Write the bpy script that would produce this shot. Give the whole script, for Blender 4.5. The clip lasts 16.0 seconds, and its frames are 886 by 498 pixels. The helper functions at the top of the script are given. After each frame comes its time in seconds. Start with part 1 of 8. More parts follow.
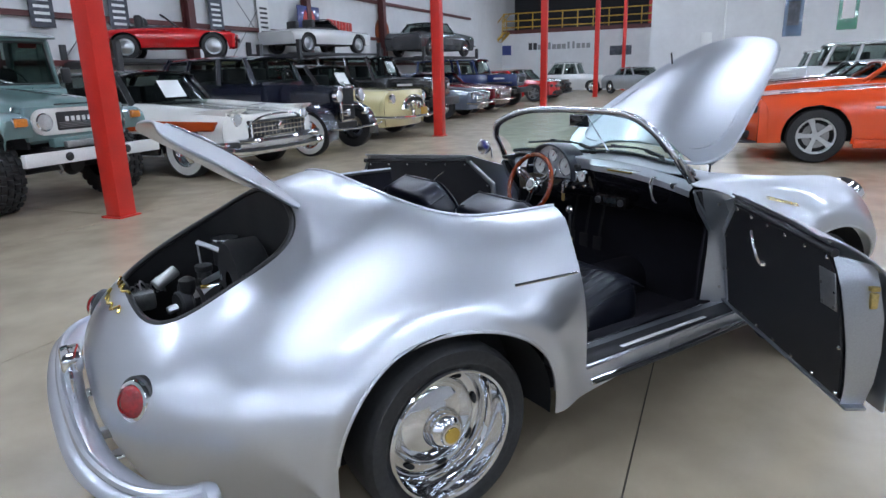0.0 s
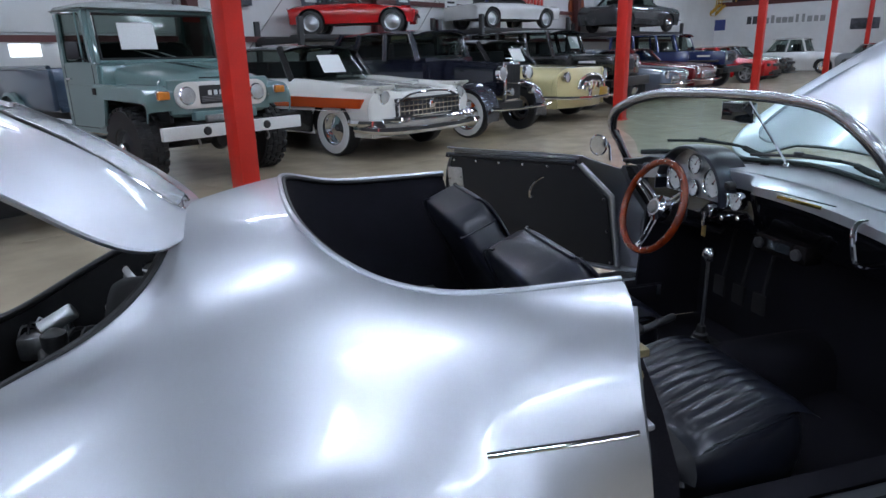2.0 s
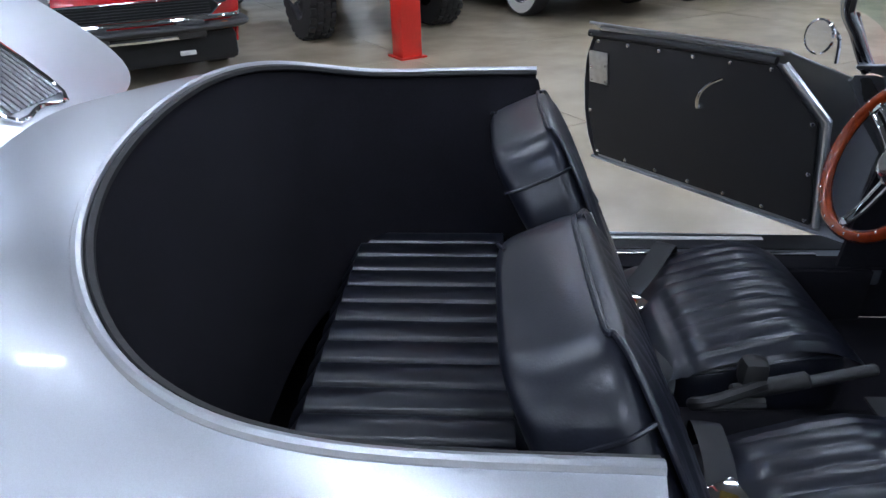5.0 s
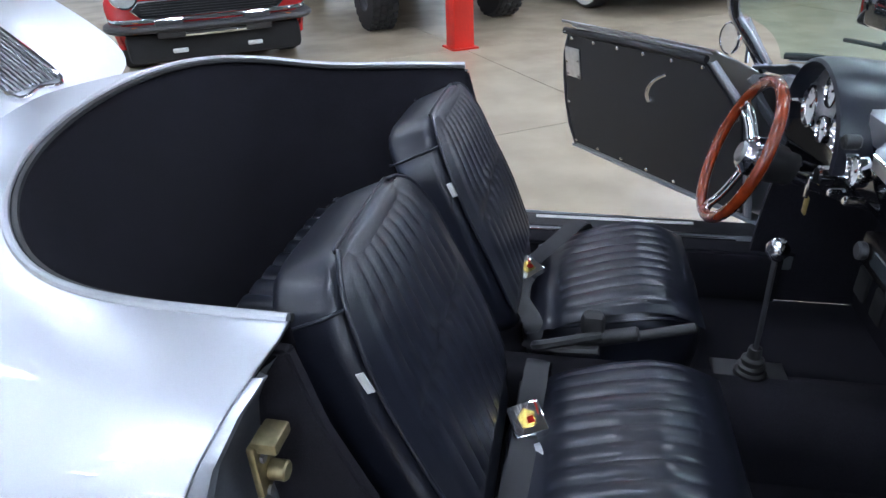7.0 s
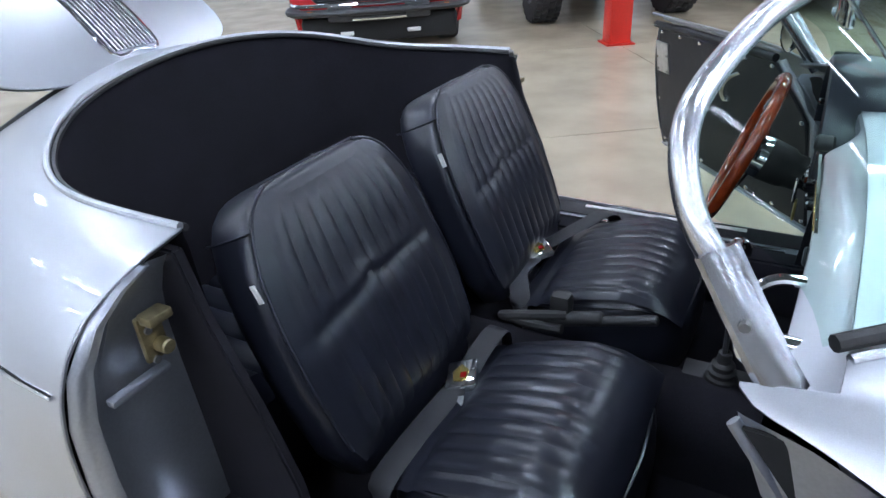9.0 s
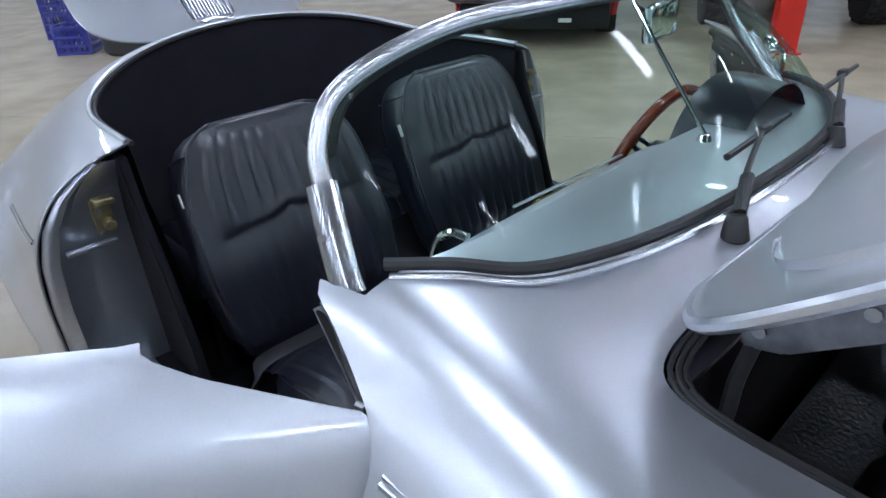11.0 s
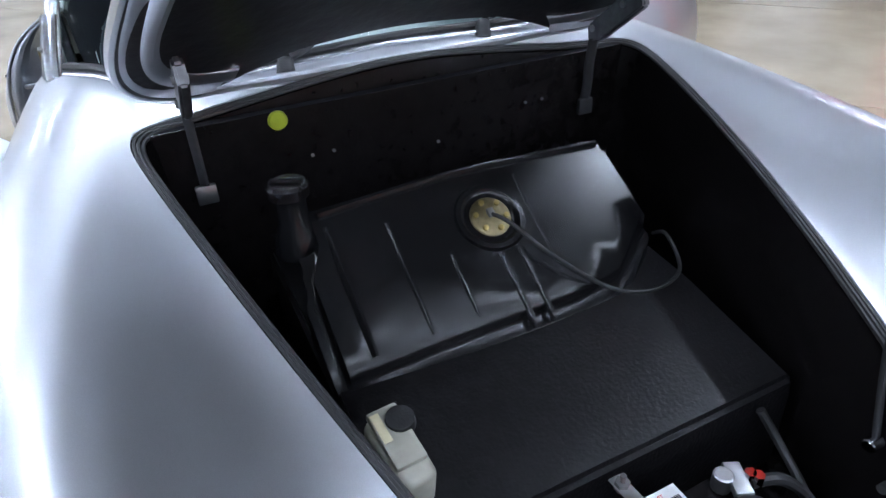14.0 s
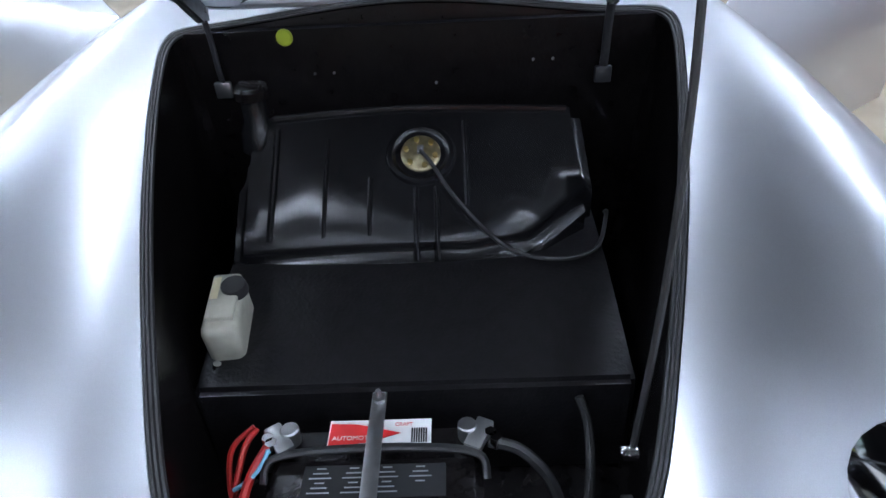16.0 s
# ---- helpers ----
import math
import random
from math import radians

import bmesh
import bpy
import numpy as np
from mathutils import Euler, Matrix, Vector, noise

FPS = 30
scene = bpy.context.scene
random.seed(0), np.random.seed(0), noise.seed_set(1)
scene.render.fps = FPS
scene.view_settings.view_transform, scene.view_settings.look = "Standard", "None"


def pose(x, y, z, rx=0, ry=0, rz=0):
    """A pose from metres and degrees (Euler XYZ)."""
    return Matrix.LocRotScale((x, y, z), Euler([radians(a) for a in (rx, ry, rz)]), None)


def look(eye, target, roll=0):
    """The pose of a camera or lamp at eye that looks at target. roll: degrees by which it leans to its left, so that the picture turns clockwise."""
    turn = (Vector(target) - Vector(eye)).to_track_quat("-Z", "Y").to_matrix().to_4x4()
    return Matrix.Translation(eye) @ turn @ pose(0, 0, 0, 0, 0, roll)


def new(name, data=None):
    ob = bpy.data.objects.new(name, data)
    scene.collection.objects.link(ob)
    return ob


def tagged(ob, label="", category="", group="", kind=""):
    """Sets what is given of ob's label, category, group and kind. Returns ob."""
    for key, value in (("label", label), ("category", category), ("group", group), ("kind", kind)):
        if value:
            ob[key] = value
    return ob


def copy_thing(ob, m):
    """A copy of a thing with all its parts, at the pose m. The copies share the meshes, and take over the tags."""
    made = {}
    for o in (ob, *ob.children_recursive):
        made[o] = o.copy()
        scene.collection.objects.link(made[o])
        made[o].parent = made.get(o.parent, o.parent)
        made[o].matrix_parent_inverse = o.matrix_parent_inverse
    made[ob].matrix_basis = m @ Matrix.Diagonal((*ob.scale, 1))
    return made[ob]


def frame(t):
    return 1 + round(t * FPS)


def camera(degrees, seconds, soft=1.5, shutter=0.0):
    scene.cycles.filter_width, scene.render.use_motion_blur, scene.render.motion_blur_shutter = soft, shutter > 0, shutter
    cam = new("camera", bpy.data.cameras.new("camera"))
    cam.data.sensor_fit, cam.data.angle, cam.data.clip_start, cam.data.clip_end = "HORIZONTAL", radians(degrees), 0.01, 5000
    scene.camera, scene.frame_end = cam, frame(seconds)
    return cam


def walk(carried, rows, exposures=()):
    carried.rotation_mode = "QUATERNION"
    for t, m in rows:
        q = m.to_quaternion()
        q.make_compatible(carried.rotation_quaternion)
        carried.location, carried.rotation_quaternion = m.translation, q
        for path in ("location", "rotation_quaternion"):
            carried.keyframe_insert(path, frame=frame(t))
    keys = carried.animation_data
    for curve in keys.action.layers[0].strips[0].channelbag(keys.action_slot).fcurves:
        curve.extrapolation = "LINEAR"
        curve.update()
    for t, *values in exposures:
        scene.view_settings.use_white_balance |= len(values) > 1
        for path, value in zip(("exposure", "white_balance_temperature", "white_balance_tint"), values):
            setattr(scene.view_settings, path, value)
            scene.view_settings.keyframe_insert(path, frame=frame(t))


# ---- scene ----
cam = camera(69.6, 16.0)
PATH = [
    (0, (-0.878, -2.196, 1.326), (0.161, -0.572, 0.792), -1.6),
    (0.5, (-0.582, -2.083, 1.312), (0.318, -0.379, 0.778), -1.7),
    (1, (-0.342, -1.921, 1.296), (0.42, -0.15, 0.763), -1.6),
    (1.5, (-0.147, -1.746, 1.289), (0.482, 0.074, 0.75), -1.6),
    (2, (0.016, -1.54, 1.264), (0.523, 0.306, 0.685), -1.5),
    (2.5, (0.152, -1.357, 1.246), (0.537, 0.492, 0.588), -1.5),
    (3, (0.234, -1.176, 1.219), (0.513, 0.66, 0.479), -1.5),
    (3.5, (0.289, -1.005, 1.196), (0.468, 0.806, 0.366), -1.2),
    (3.7, (0.32, -0.94, 1.173), (0.458, 0.865, 0.323), -0.9),
    (5.8, (0.618, -0.899, 1.239), (0.373, 0.828, 0.261), -2.2),
    (6, (0.666, -0.944, 1.242), (0.395, 0.78, 0.265), -2.2),
    (6.5, (0.785, -1.058, 1.263), (0.464, 0.659, 0.29), -2.3),
    (7, (0.899, -1.112, 1.274), (0.522, 0.594, 0.3), -2.6),
    (7.5, (1.0, -1.128, 1.268), (0.546, 0.558, 0.292), -2.7),
    (8, (1.089, -1.131, 1.257), (0.527, 0.524, 0.284), -2.8),
    (8.2, (1.133, -1.126, 1.248), (0.507, 0.508, 0.279), -3.2),
    (10.3, (1.694, -1.034, 1.265), (0.511, 0.25, 0.289), -2.7),
    (10.5, (1.763, -1.014, 1.266), (0.543, 0.234, 0.29), -2.7),
    (11, (1.926, -0.949, 1.277), (0.629, 0.226, 0.309), -2.5),
    (11.5, (2.108, -0.876, 1.279), (0.751, 0.226, 0.308), -2.5),
    (12, (2.275, -0.786, 1.263), (0.875, 0.249, 0.278), -2.7),
    (12.5, (2.434, -0.716, 1.255), (1.0, 0.255, 0.255), -2.6),
    (13, (2.588, -0.641, 1.245), (1.122, 0.252, 0.219), -2.9),
    (13.5, (2.695, -0.554, 1.228), (1.201, 0.268, 0.182), -2.8),
    (14, (2.797, -0.444, 1.218), (1.262, 0.267, 0.152), -3.0),
    (14.5, (2.883, -0.327, 1.199), (1.32, 0.248, 0.092), -3.2),
    (15, (2.971, -0.187, 1.2), (1.369, 0.197, 0.066), -3.6),
    (15.5, (3.037, -0.052, 1.206), (1.403, 0.118, 0.066), -3.3),
    (16, (3.029, 0.085, 1.194), (1.379, 0.034, 0.065), -3.1),
]
walk(cam, [(t, look(eye, target, roll)) for t, eye, target, roll in PATH],
     [(0, -0.2), (1, -0.4), (2, -0.58), (3, -0.80), (3.5, -0.82), (5, -0.2), (6, 0.3), (7, 0.36), (8, 0.56), (9.3, 0.28), (10.5, 0.05), (11.5, -0.25), (12.2, -0.26), (12.6, 0.05), (13.5, 0.42), (15, 0.38), (16, 0.28)])
import collections

# ---- light ----
world = bpy.data.worlds.new("world")
scene.world = world
world.use_nodes = True
world.node_tree.nodes["Background"].inputs[0].default_value = (0.6, 0.7, 0.85, 1)
world.node_tree.nodes["Background"].inputs[1].default_value = 0.05

# ---- building frame: u along the hall, v across it ----
AXIS = radians(34)


def B(u, v, z=0.0):
    return Vector((u * math.cos(AXIS) - v * math.sin(AXIS), u * math.sin(AXIS) + v * math.cos(AXIS), z))


def bpose(u, v, z=0.0, turn=0.0):
    return pose(*B(u, v, z), 0, 0, 34 + turn)


# ---- materials ----
def mat(name, color, rough=0.5, metal=0.0, coat=0.0, grain=0.0, grain_scale=60.0, bump=0.0, bump_scale=200.0, emit=0.0, spec=0.5,
        transmission=0.0, alpha=1.0, stain=0.0, stain_scale=3.0, aniso=0.0, random_tint=0.0):
    m = bpy.data.materials.new(name)
    m.use_nodes = True
    nt = m.node_tree
    b = nt.nodes["Principled BSDF"]
    b.inputs["Base Color"].default_value = (*color, 1)
    b.inputs["Roughness"].default_value = rough
    b.inputs["Metallic"].default_value = metal
    b.inputs["Coat Weight"].default_value = coat
    b.inputs["Coat Roughness"].default_value = 0.03
    b.inputs["Specular IOR Level"].default_value = spec
    b.inputs["Transmission Weight"].default_value = transmission
    b.inputs["Alpha"].default_value = alpha
    if emit:
        b.inputs["Emission Color"].default_value = (*color, 1)
        b.inputs["Emission Strength"].default_value = emit
    tc = nt.nodes.new("ShaderNodeTexCoord")
    last = None
    for amount, size, detail in ((grain, grain_scale, 6), (stain, stain_scale, 4)):
        if not amount:
            continue
        n = nt.nodes.new("ShaderNodeTexNoise")
        n.inputs["Scale"].default_value = size
        n.inputs["Detail"].default_value = detail
        nt.links.new(tc.outputs["Object"], n.inputs["Vector"])
        r = nt.nodes.new("ShaderNodeMapRange")
        r.interpolation_type = "SMOOTHSTEP"
        r.inputs["From Min"].default_value, r.inputs["From Max"].default_value = 0.2, 0.8
        r.inputs["To Min"].default_value, r.inputs["To Max"].default_value = 1 - amount, 1 + amount
        nt.links.new(n.outputs["Fac"], r.inputs["Value"])
        mul = nt.nodes.new("ShaderNodeVectorMath")
        mul.operation = "SCALE"
        if last is None:
            mul.inputs[0].default_value = color
        else:
            nt.links.new(last.outputs[0], mul.inputs[0])
        nt.links.new(r.outputs[0], mul.inputs["Scale"])
        last = mul
        if size == stain_scale:
            rr = nt.nodes.new("ShaderNodeMapRange")
            rr.inputs["From Min"].default_value, rr.inputs["From Max"].default_value = 0.3, 0.7
            rr.inputs["To Min"].default_value, rr.inputs["To Max"].default_value = rough * 0.92, min(1, rough * 1.08)
            nt.links.new(n.outputs["Fac"], rr.inputs["Value"])
            nt.links.new(rr.outputs[0], b.inputs["Roughness"])
    if last is not None:
        nt.links.new(last.outputs[0], b.inputs["Base Color"])
    if bump:
        n = nt.nodes.new("ShaderNodeTexNoise")
        n.inputs["Scale"].default_value = bump_scale
        n.inputs["Detail"].default_value = 4
        nt.links.new(tc.outputs["Object"], n.inputs["Vector"])
        k = nt.nodes.new("ShaderNodeBump")
        k.inputs["Strength"].default_value = bump
        k.inputs["Distance"].default_value = 0.002
        nt.links.new(n.outputs["Fac"], k.inputs["Height"])
        nt.links.new(k.outputs[0], b.inputs["Normal"])
    return m


SILVER = mat("silver_paint", (0.615, 0.635, 0.68), 0.36, 0.93, 0.5, grain=0.06, grain_scale=900, bump=0.03, bump_scale=1400)
# same silver paint, darkened in colour for the shaded inner faces
SILVER_SHADED = mat("silver_shaded", (0.40, 0.42, 0.46), 0.3, 0.85, 0.5, grain=0.06, grain_scale=200)
CHROME = mat("chrome", (0.82, 0.83, 0.85), 0.07, 1.0)
POLISHED = mat("polished_trim", (0.66, 0.67, 0.70), 0.27, 1.0, grain=0.04, grain_scale=40)
ALU = mat("brushed_metal", (0.55, 0.56, 0.57), 0.35, 1.0, grain=0.1)
STEEL = mat("dull_steel", (0.30, 0.30, 0.30), 0.45, 0.9, grain=0.15)
DARK_STEEL = mat("black_steel", (0.05, 0.05, 0.055), 0.45, 0.4, grain=0.2)
BRASS = mat("zinc_brass", (0.55, 0.42, 0.16), 0.35, 0.9, grain=0.2, grain_scale=80)
ZINC = mat("yellow_zinc", (0.30, 0.25, 0.14), 0.4, 0.85, grain=0.25, grain_scale=80)
GOLD = mat("gold", (0.75, 0.55, 0.15), 0.2, 1.0)
LEATHER = mat("black_leather", (0.012, 0.0135, 0.021), 0.29, spec=0.5, grain=0.2, grain_scale=300, bump=0.12, bump_scale=420)
VINYL = mat("black_vinyl", (0.014, 0.014, 0.017), 0.5, spec=0.4, bump=0.3, bump_scale=700)
CARPET = mat("black_carpet", (0.0125, 0.0118, 0.0165), 0.95, spec=0.2, grain=0.4, grain_scale=500, bump=0.8, bump_scale=900, stain=0.25, stain_scale=9)
RUBBER = mat("rubber", (0.016, 0.016, 0.017), 0.55, grain=0.2, bump=0.2, bump_scale=300)
TYRE = mat("tyre_rubber", (0.02, 0.02, 0.021), 0.7, grain=0.25, bump=0.4, bump_scale=200)
BOOT_BLACK = mat("boot_black", (0.0070, 0.0060, 0.0062), 0.26, spec=0.18, grain=0.3, grain_scale=40, bump=0.30, bump_scale=150)
SHELF_BLACK = mat("shelf_black", (0.0085, 0.0080, 0.0090), 0.32, spec=0.26, grain=0.3, grain_scale=40, bump=0.55, bump_scale=150)
GLOSS_BLACK = mat("gloss_black", (0.006, 0.006, 0.008), 0.07, spec=0.6, grain=0.2)
TANK = mat("tank_black", (0.007, 0.007, 0.008), 0.24, spec=0.36, grain=0.2, grain_scale=30, bump=0.10, bump_scale=7, stain=0.12, stain_scale=5)
LID_LINING = mat("lid_lining", (0.013, 0.012, 0.014), 0.33, spec=0.5, grain=0.3, grain_scale=60, bump=0.9, bump_scale=28)
DARK = mat("dark_void", (0.006, 0.006, 0.007), 0.8, grain=0.2)
WOOD = mat("varnished_wood", (0.17, 0.022, 0.004), 0.25, spec=0.2, coat=1.0, grain=0.35, grain_scale=35)
WHITE = mat("white_plastic", (0.72, 0.72, 0.70), 0.4, grain=0.05)
RED_LENS = mat("red_lens", (0.26, 0.004, 0.005), 0.08, spec=0.5, coat=0.5, grain=0.3, grain_scale=120)
AMBER = mat("amber_lens", (0.6, 0.18, 0.02), 0.15, coat=1.0, grain=0.2)
GLASS_LAMP = mat("lamp_glass", (0.55, 0.57, 0.58), 0.22, metal=0.55, coat=1.0, grain=0.15, grain_scale=90)
CAR_GLASS = mat("dark_glass", (0.02, 0.025, 0.028), 0.04, coat=0.6, stain=0.2)
CONCRETE = mat("polished_concrete", (0.405, 0.335, 0.24), 0.27, grain=0.17, grain_scale=2.4, bump=0.05, bump_scale=60)
JOINT = mat("joint_dark", (0.07, 0.06, 0.05), 0.9, grain=0.3)
WALL = mat("white_wall", (0.66, 0.66, 0.66), 0.6, grain=0.03, grain_scale=4, stain=0.06, stain_scale=0.6)
CEIL = mat("ceiling_liner", (0.06, 0.06, 0.065), 0.8, grain=0.05, stain=0.1)
BEAM = mat("maroon_steel", (0.09, 0.022, 0.02), 0.5, grain=0.15)
REDPOLE = mat("red_paint", (0.56, 0.020, 0.012), 0.4, grain=0.06, stain=0.08, stain_scale=4)
YELLOW = mat("yellow_paint", (0.45, 0.27, 0.03), 0.5, grain=0.1)
PAPER = mat("paper", (0.78, 0.79, 0.78), 0.8, grain=0.04)
TUBE = mat("tube_light", (0.715, 0.82, 1.0), 0.5, emit=70.0)
WINDOW_GLOW = mat("daylight_pane", (0.85, 0.93, 1.0), 0.5, emit=3.0)


def clear_glass(name, tint):
    m = bpy.data.materials.new(name)
    m.use_nodes = True
    nt = m.node_tree
    nt.nodes.clear()
    out = nt.nodes.new("ShaderNodeOutputMaterial")
    mix = nt.nodes.new("ShaderNodeMixShader")
    tr = nt.nodes.new("ShaderNodeBsdfTransparent")
    gl = nt.nodes.new("ShaderNodeBsdfGlossy")
    lw = nt.nodes.new("ShaderNodeLayerWeight")
    fr = nt.nodes.new("ShaderNodeMath")
    fr.operation = "POWER"
    fr.inputs[1].default_value = 3.0
    lw.inputs[0].default_value = 0.5
    nt.links.new(lw.outputs["Facing"], fr.inputs[0])
    fm = nt.nodes.new("ShaderNodeMath")
    fm.operation = "MULTIPLY_ADD"
    fm.inputs[1].default_value, fm.inputs[2].default_value = 0.13, 0.010
    nt.links.new(fr.outputs[0], fm.inputs[0])
    tr.inputs[0].default_value = (*tint, 1)
    gl.inputs["Roughness"].default_value = 0.02
    nt.links.new(fm.outputs[0], mix.inputs[0])
    nt.links.new(tr.outputs[0], mix.inputs[1])
    nt.links.new(gl.outputs[0], mix.inputs[2])
    nt.links.new(mix.outputs[0], out.inputs[0])
    return m


GLASS = clear_glass("windscreen_glass", (0.70, 0.85, 0.80))
WINDOW = clear_glass("car_window", (0.50, 0.56, 0.54))


# ---- mesh helpers ----
def part(name, bm, material, parent=None, label="", smooth=35.0):
    me = bpy.data.meshes.new(name)
    bm.normal_update()
    bm.to_mesh(me)
    bm.free()
    me.materials.append(material)
    if smooth:
        me.shade_smooth()
        me.set_sharp_from_angle(angle=radians(smooth))
    ob = new(name, me)
    ob.parent = parent
    if label:
        ob["label"] = label
    return ob


def thing(name, label, category, group="", kind="", at=None):
    ob = new(name)
    ob.empty_display_size = 0.1
    if at is not None:
        ob.matrix_basis = at
    return tagged(ob, label, category, group, kind)


def box(sx, sy, sz, x=0.0, y=0.0, z=0.0, bevel=0.0, m=None, bm=None, seg=2):
    own = bmesh.new()
    bmesh.ops.create_cube(own, size=1.0)
    bmesh.ops.scale(own, vec=(sx, sy, sz), verts=own.verts)
    if bevel:
        bmesh.ops.bevel(own, geom=own.edges[:], offset=bevel, segments=seg, affect="EDGES", profile=0.5)
    if m is not None:
        bmesh.ops.transform(own, matrix=m, verts=own.verts)
    bmesh.ops.translate(own, vec=(x, y, z), verts=own.verts)
    return join(own, bm)


def join(own, bm):
    if bm is None:
        return own
    me = bpy.data.meshes.new("tmp")
    own.to_mesh(me)
    own.free()
    bm.from_mesh(me)
    bpy.data.meshes.remove(me)
    return bm


def lathe(profile, m=None, seg=32, bm=None, sweep=360.0):
    """profile: (radius, height) pairs, turned round z."""
    own = bmesh.new()
    n = seg if sweep >= 360 else seg + 1
    rings = []
    for r, h in profile:
        rings.append([own.verts.new((r * math.cos(radians(sweep) * i / seg), r * math.sin(radians(sweep) * i / seg), h)) for i in range(n)])
    for a, b in zip(rings, rings[1:]):
        for i in range(seg):
            j = (i + 1) % n
            own.faces.new((a[i], a[j], b[j], b[i]))
    bmesh.ops.remove_doubles(own, verts=own.verts, dist=1e-5)
    bmesh.ops.recalc_face_normals(own, faces=own.faces)
    if m is not None:
        bmesh.ops.transform(own, matrix=m, verts=own.verts)
    return join(own, bm)


def cyl(r, a, b, seg=16, bm=None, r2=None, bevel=0.0):
    """A rod from a to b."""
    a, b = Vector(a), Vector(b)
    h = (b - a).length
    m = Matrix.Translation(a) @ (b - a).to_track_quat("Z", "Y").to_matrix().to_4x4()
    r2 = r if r2 is None else r2
    e = min(bevel, r * 0.5)
    prof = [(0, 0), (r - e, 0), (r, e), (r2, h - e), (r2 - e, h), (0, h)]
    return lathe(prof, m, seg, bm)


def smooth_path(pts, n=8, closed=False):
    """Catmull-Rom through pts."""
    P = [Vector(p) for p in pts]
    out = []
    k = len(P)
    for i in range(k if closed else k - 1):
        a, b, c, d = (P[(i - 1) % k], P[i], P[(i + 1) % k], P[(i + 2) % k]) if closed else (P[max(i - 1, 0)], P[i], P[i + 1], P[min(i + 2, k - 1)])
        for j in range(n):
            t = j / n
            out.append(0.5 * ((2 * b) + (c - a) * t + (2 * a - 5 * b + 4 * c - d) * t * t + (3 * b - a - 3 * c + d) * t ** 3))
    if not closed:
        out.append(P[-1])
    return out


def tube(pts, r, n=6, seg=10, closed=False, bm=None, flat=1.0, up=None):
    """A round or flattened tube along a smooth path."""
    path = smooth_path(pts, n, closed)
    own = bmesh.new()
    rings = []
    k = len(path)
    side = None
    for i, p in enumerate(path):
        q = path[(i + 1) % k] if closed or i < k - 1 else p
        o = path[(i - 1) % k] if closed or i > 0 else p
        d = (q - o).normalized()
        if up is not None:
            side = d.cross(Vector(up)).normalized()
        elif side is None:
            side = d.orthogonal().normalized()
        else:
            side = (side - d * side.dot(d)).normalized()
        nor = side.cross(d)
        rings.append([own.verts.new(p + r * (math.cos(2 * math.pi * j / seg) * side + flat * math.sin(2 * math.pi * j / seg) * nor)) for j in range(seg)])
    for i in range(k if closed else k - 1):
        a, b = rings[i], rings[(i + 1) % k]
        for j in range(seg):
            own.faces.new((a[j], a[(j + 1) % seg], b[(j + 1) % seg], b[j]))
    if not closed:
        own.faces.new(rings[0][::-1])
        own.faces.new(rings[-1])
    bmesh.ops.recalc_face_normals(own, faces=own.faces)
    return join(own, bm)


def grid(rows, bm=None, close=False):
    """A sheet through rows of equal length."""
    own = bmesh.new()
    V = [[own.verts.new(p) for p in row] for row in rows]
    for a, b in zip(V, V[1:]):
        for i in range(len(a) - (0 if close else 1)):
            j = (i + 1) % len(a)
            own.faces.new((a[i], a[j], b[j], b[i]))
    return join(own, bm)


def prism(outline, depth, m=None, bm=None, bevel=0.0):
    """A flat outline in x, y made depth thick along z."""
    own = bmesh.new()
    f = own.faces.new([own.verts.new((x, y, 0)) for x, y in outline])
    r = bmesh.ops.extrude_face_region(own, geom=[f])
    bmesh.ops.translate(own, vec=(0, 0, depth), verts=[v for v in r["geom"] if isinstance(v, bmesh.types.BMVert)])
    bmesh.ops.recalc_face_normals(own, faces=own.faces)
    if bevel:
        bmesh.ops.bevel(own, geom=own.edges[:], offset=bevel, segments=2, affect="EDGES")
    if m is not None:
        bmesh.ops.transform(own, matrix=m, verts=own.verts)
    return join(own, bm)


def round_rect(w, h, r, n=6):
    out = []
    for cx, cy, a0 in ((w / 2 - r, h / 2 - r, 0), (-w / 2 + r, h / 2 - r, 90), (-w / 2 + r, -h / 2 + r, 180), (w / 2 - r, -h / 2 + r, 270)):
        for i in range(n + 1):
            a = radians(a0 + 90 * i / n)
            out.append((cx + r * math.cos(a), cy + r * math.sin(a)))
    return out


def spline(keys, n):
    """Catmull-Rom through rows of numbers, n steps a span."""
    K = np.array(keys, float)
    out = []
    for i in range(len(K) - 1):
        a, b, c, d = K[max(i - 1, 0)], K[i], K[i + 1], K[min(i + 2, len(K) - 1)]
        if i == 0:
            a = 2 * b - c
        if i == len(K) - 2:
            d = 2 * c - b
        for j in range(n):
            t = j / n
            out.append(0.5 * (2 * b + (c - a) * t + (2 * a - 5 * b + 4 * c - d) * t * t + (3 * b - a - 3 * c + d) * t ** 3))
    out.append(K[-1])
    return np.array(out)


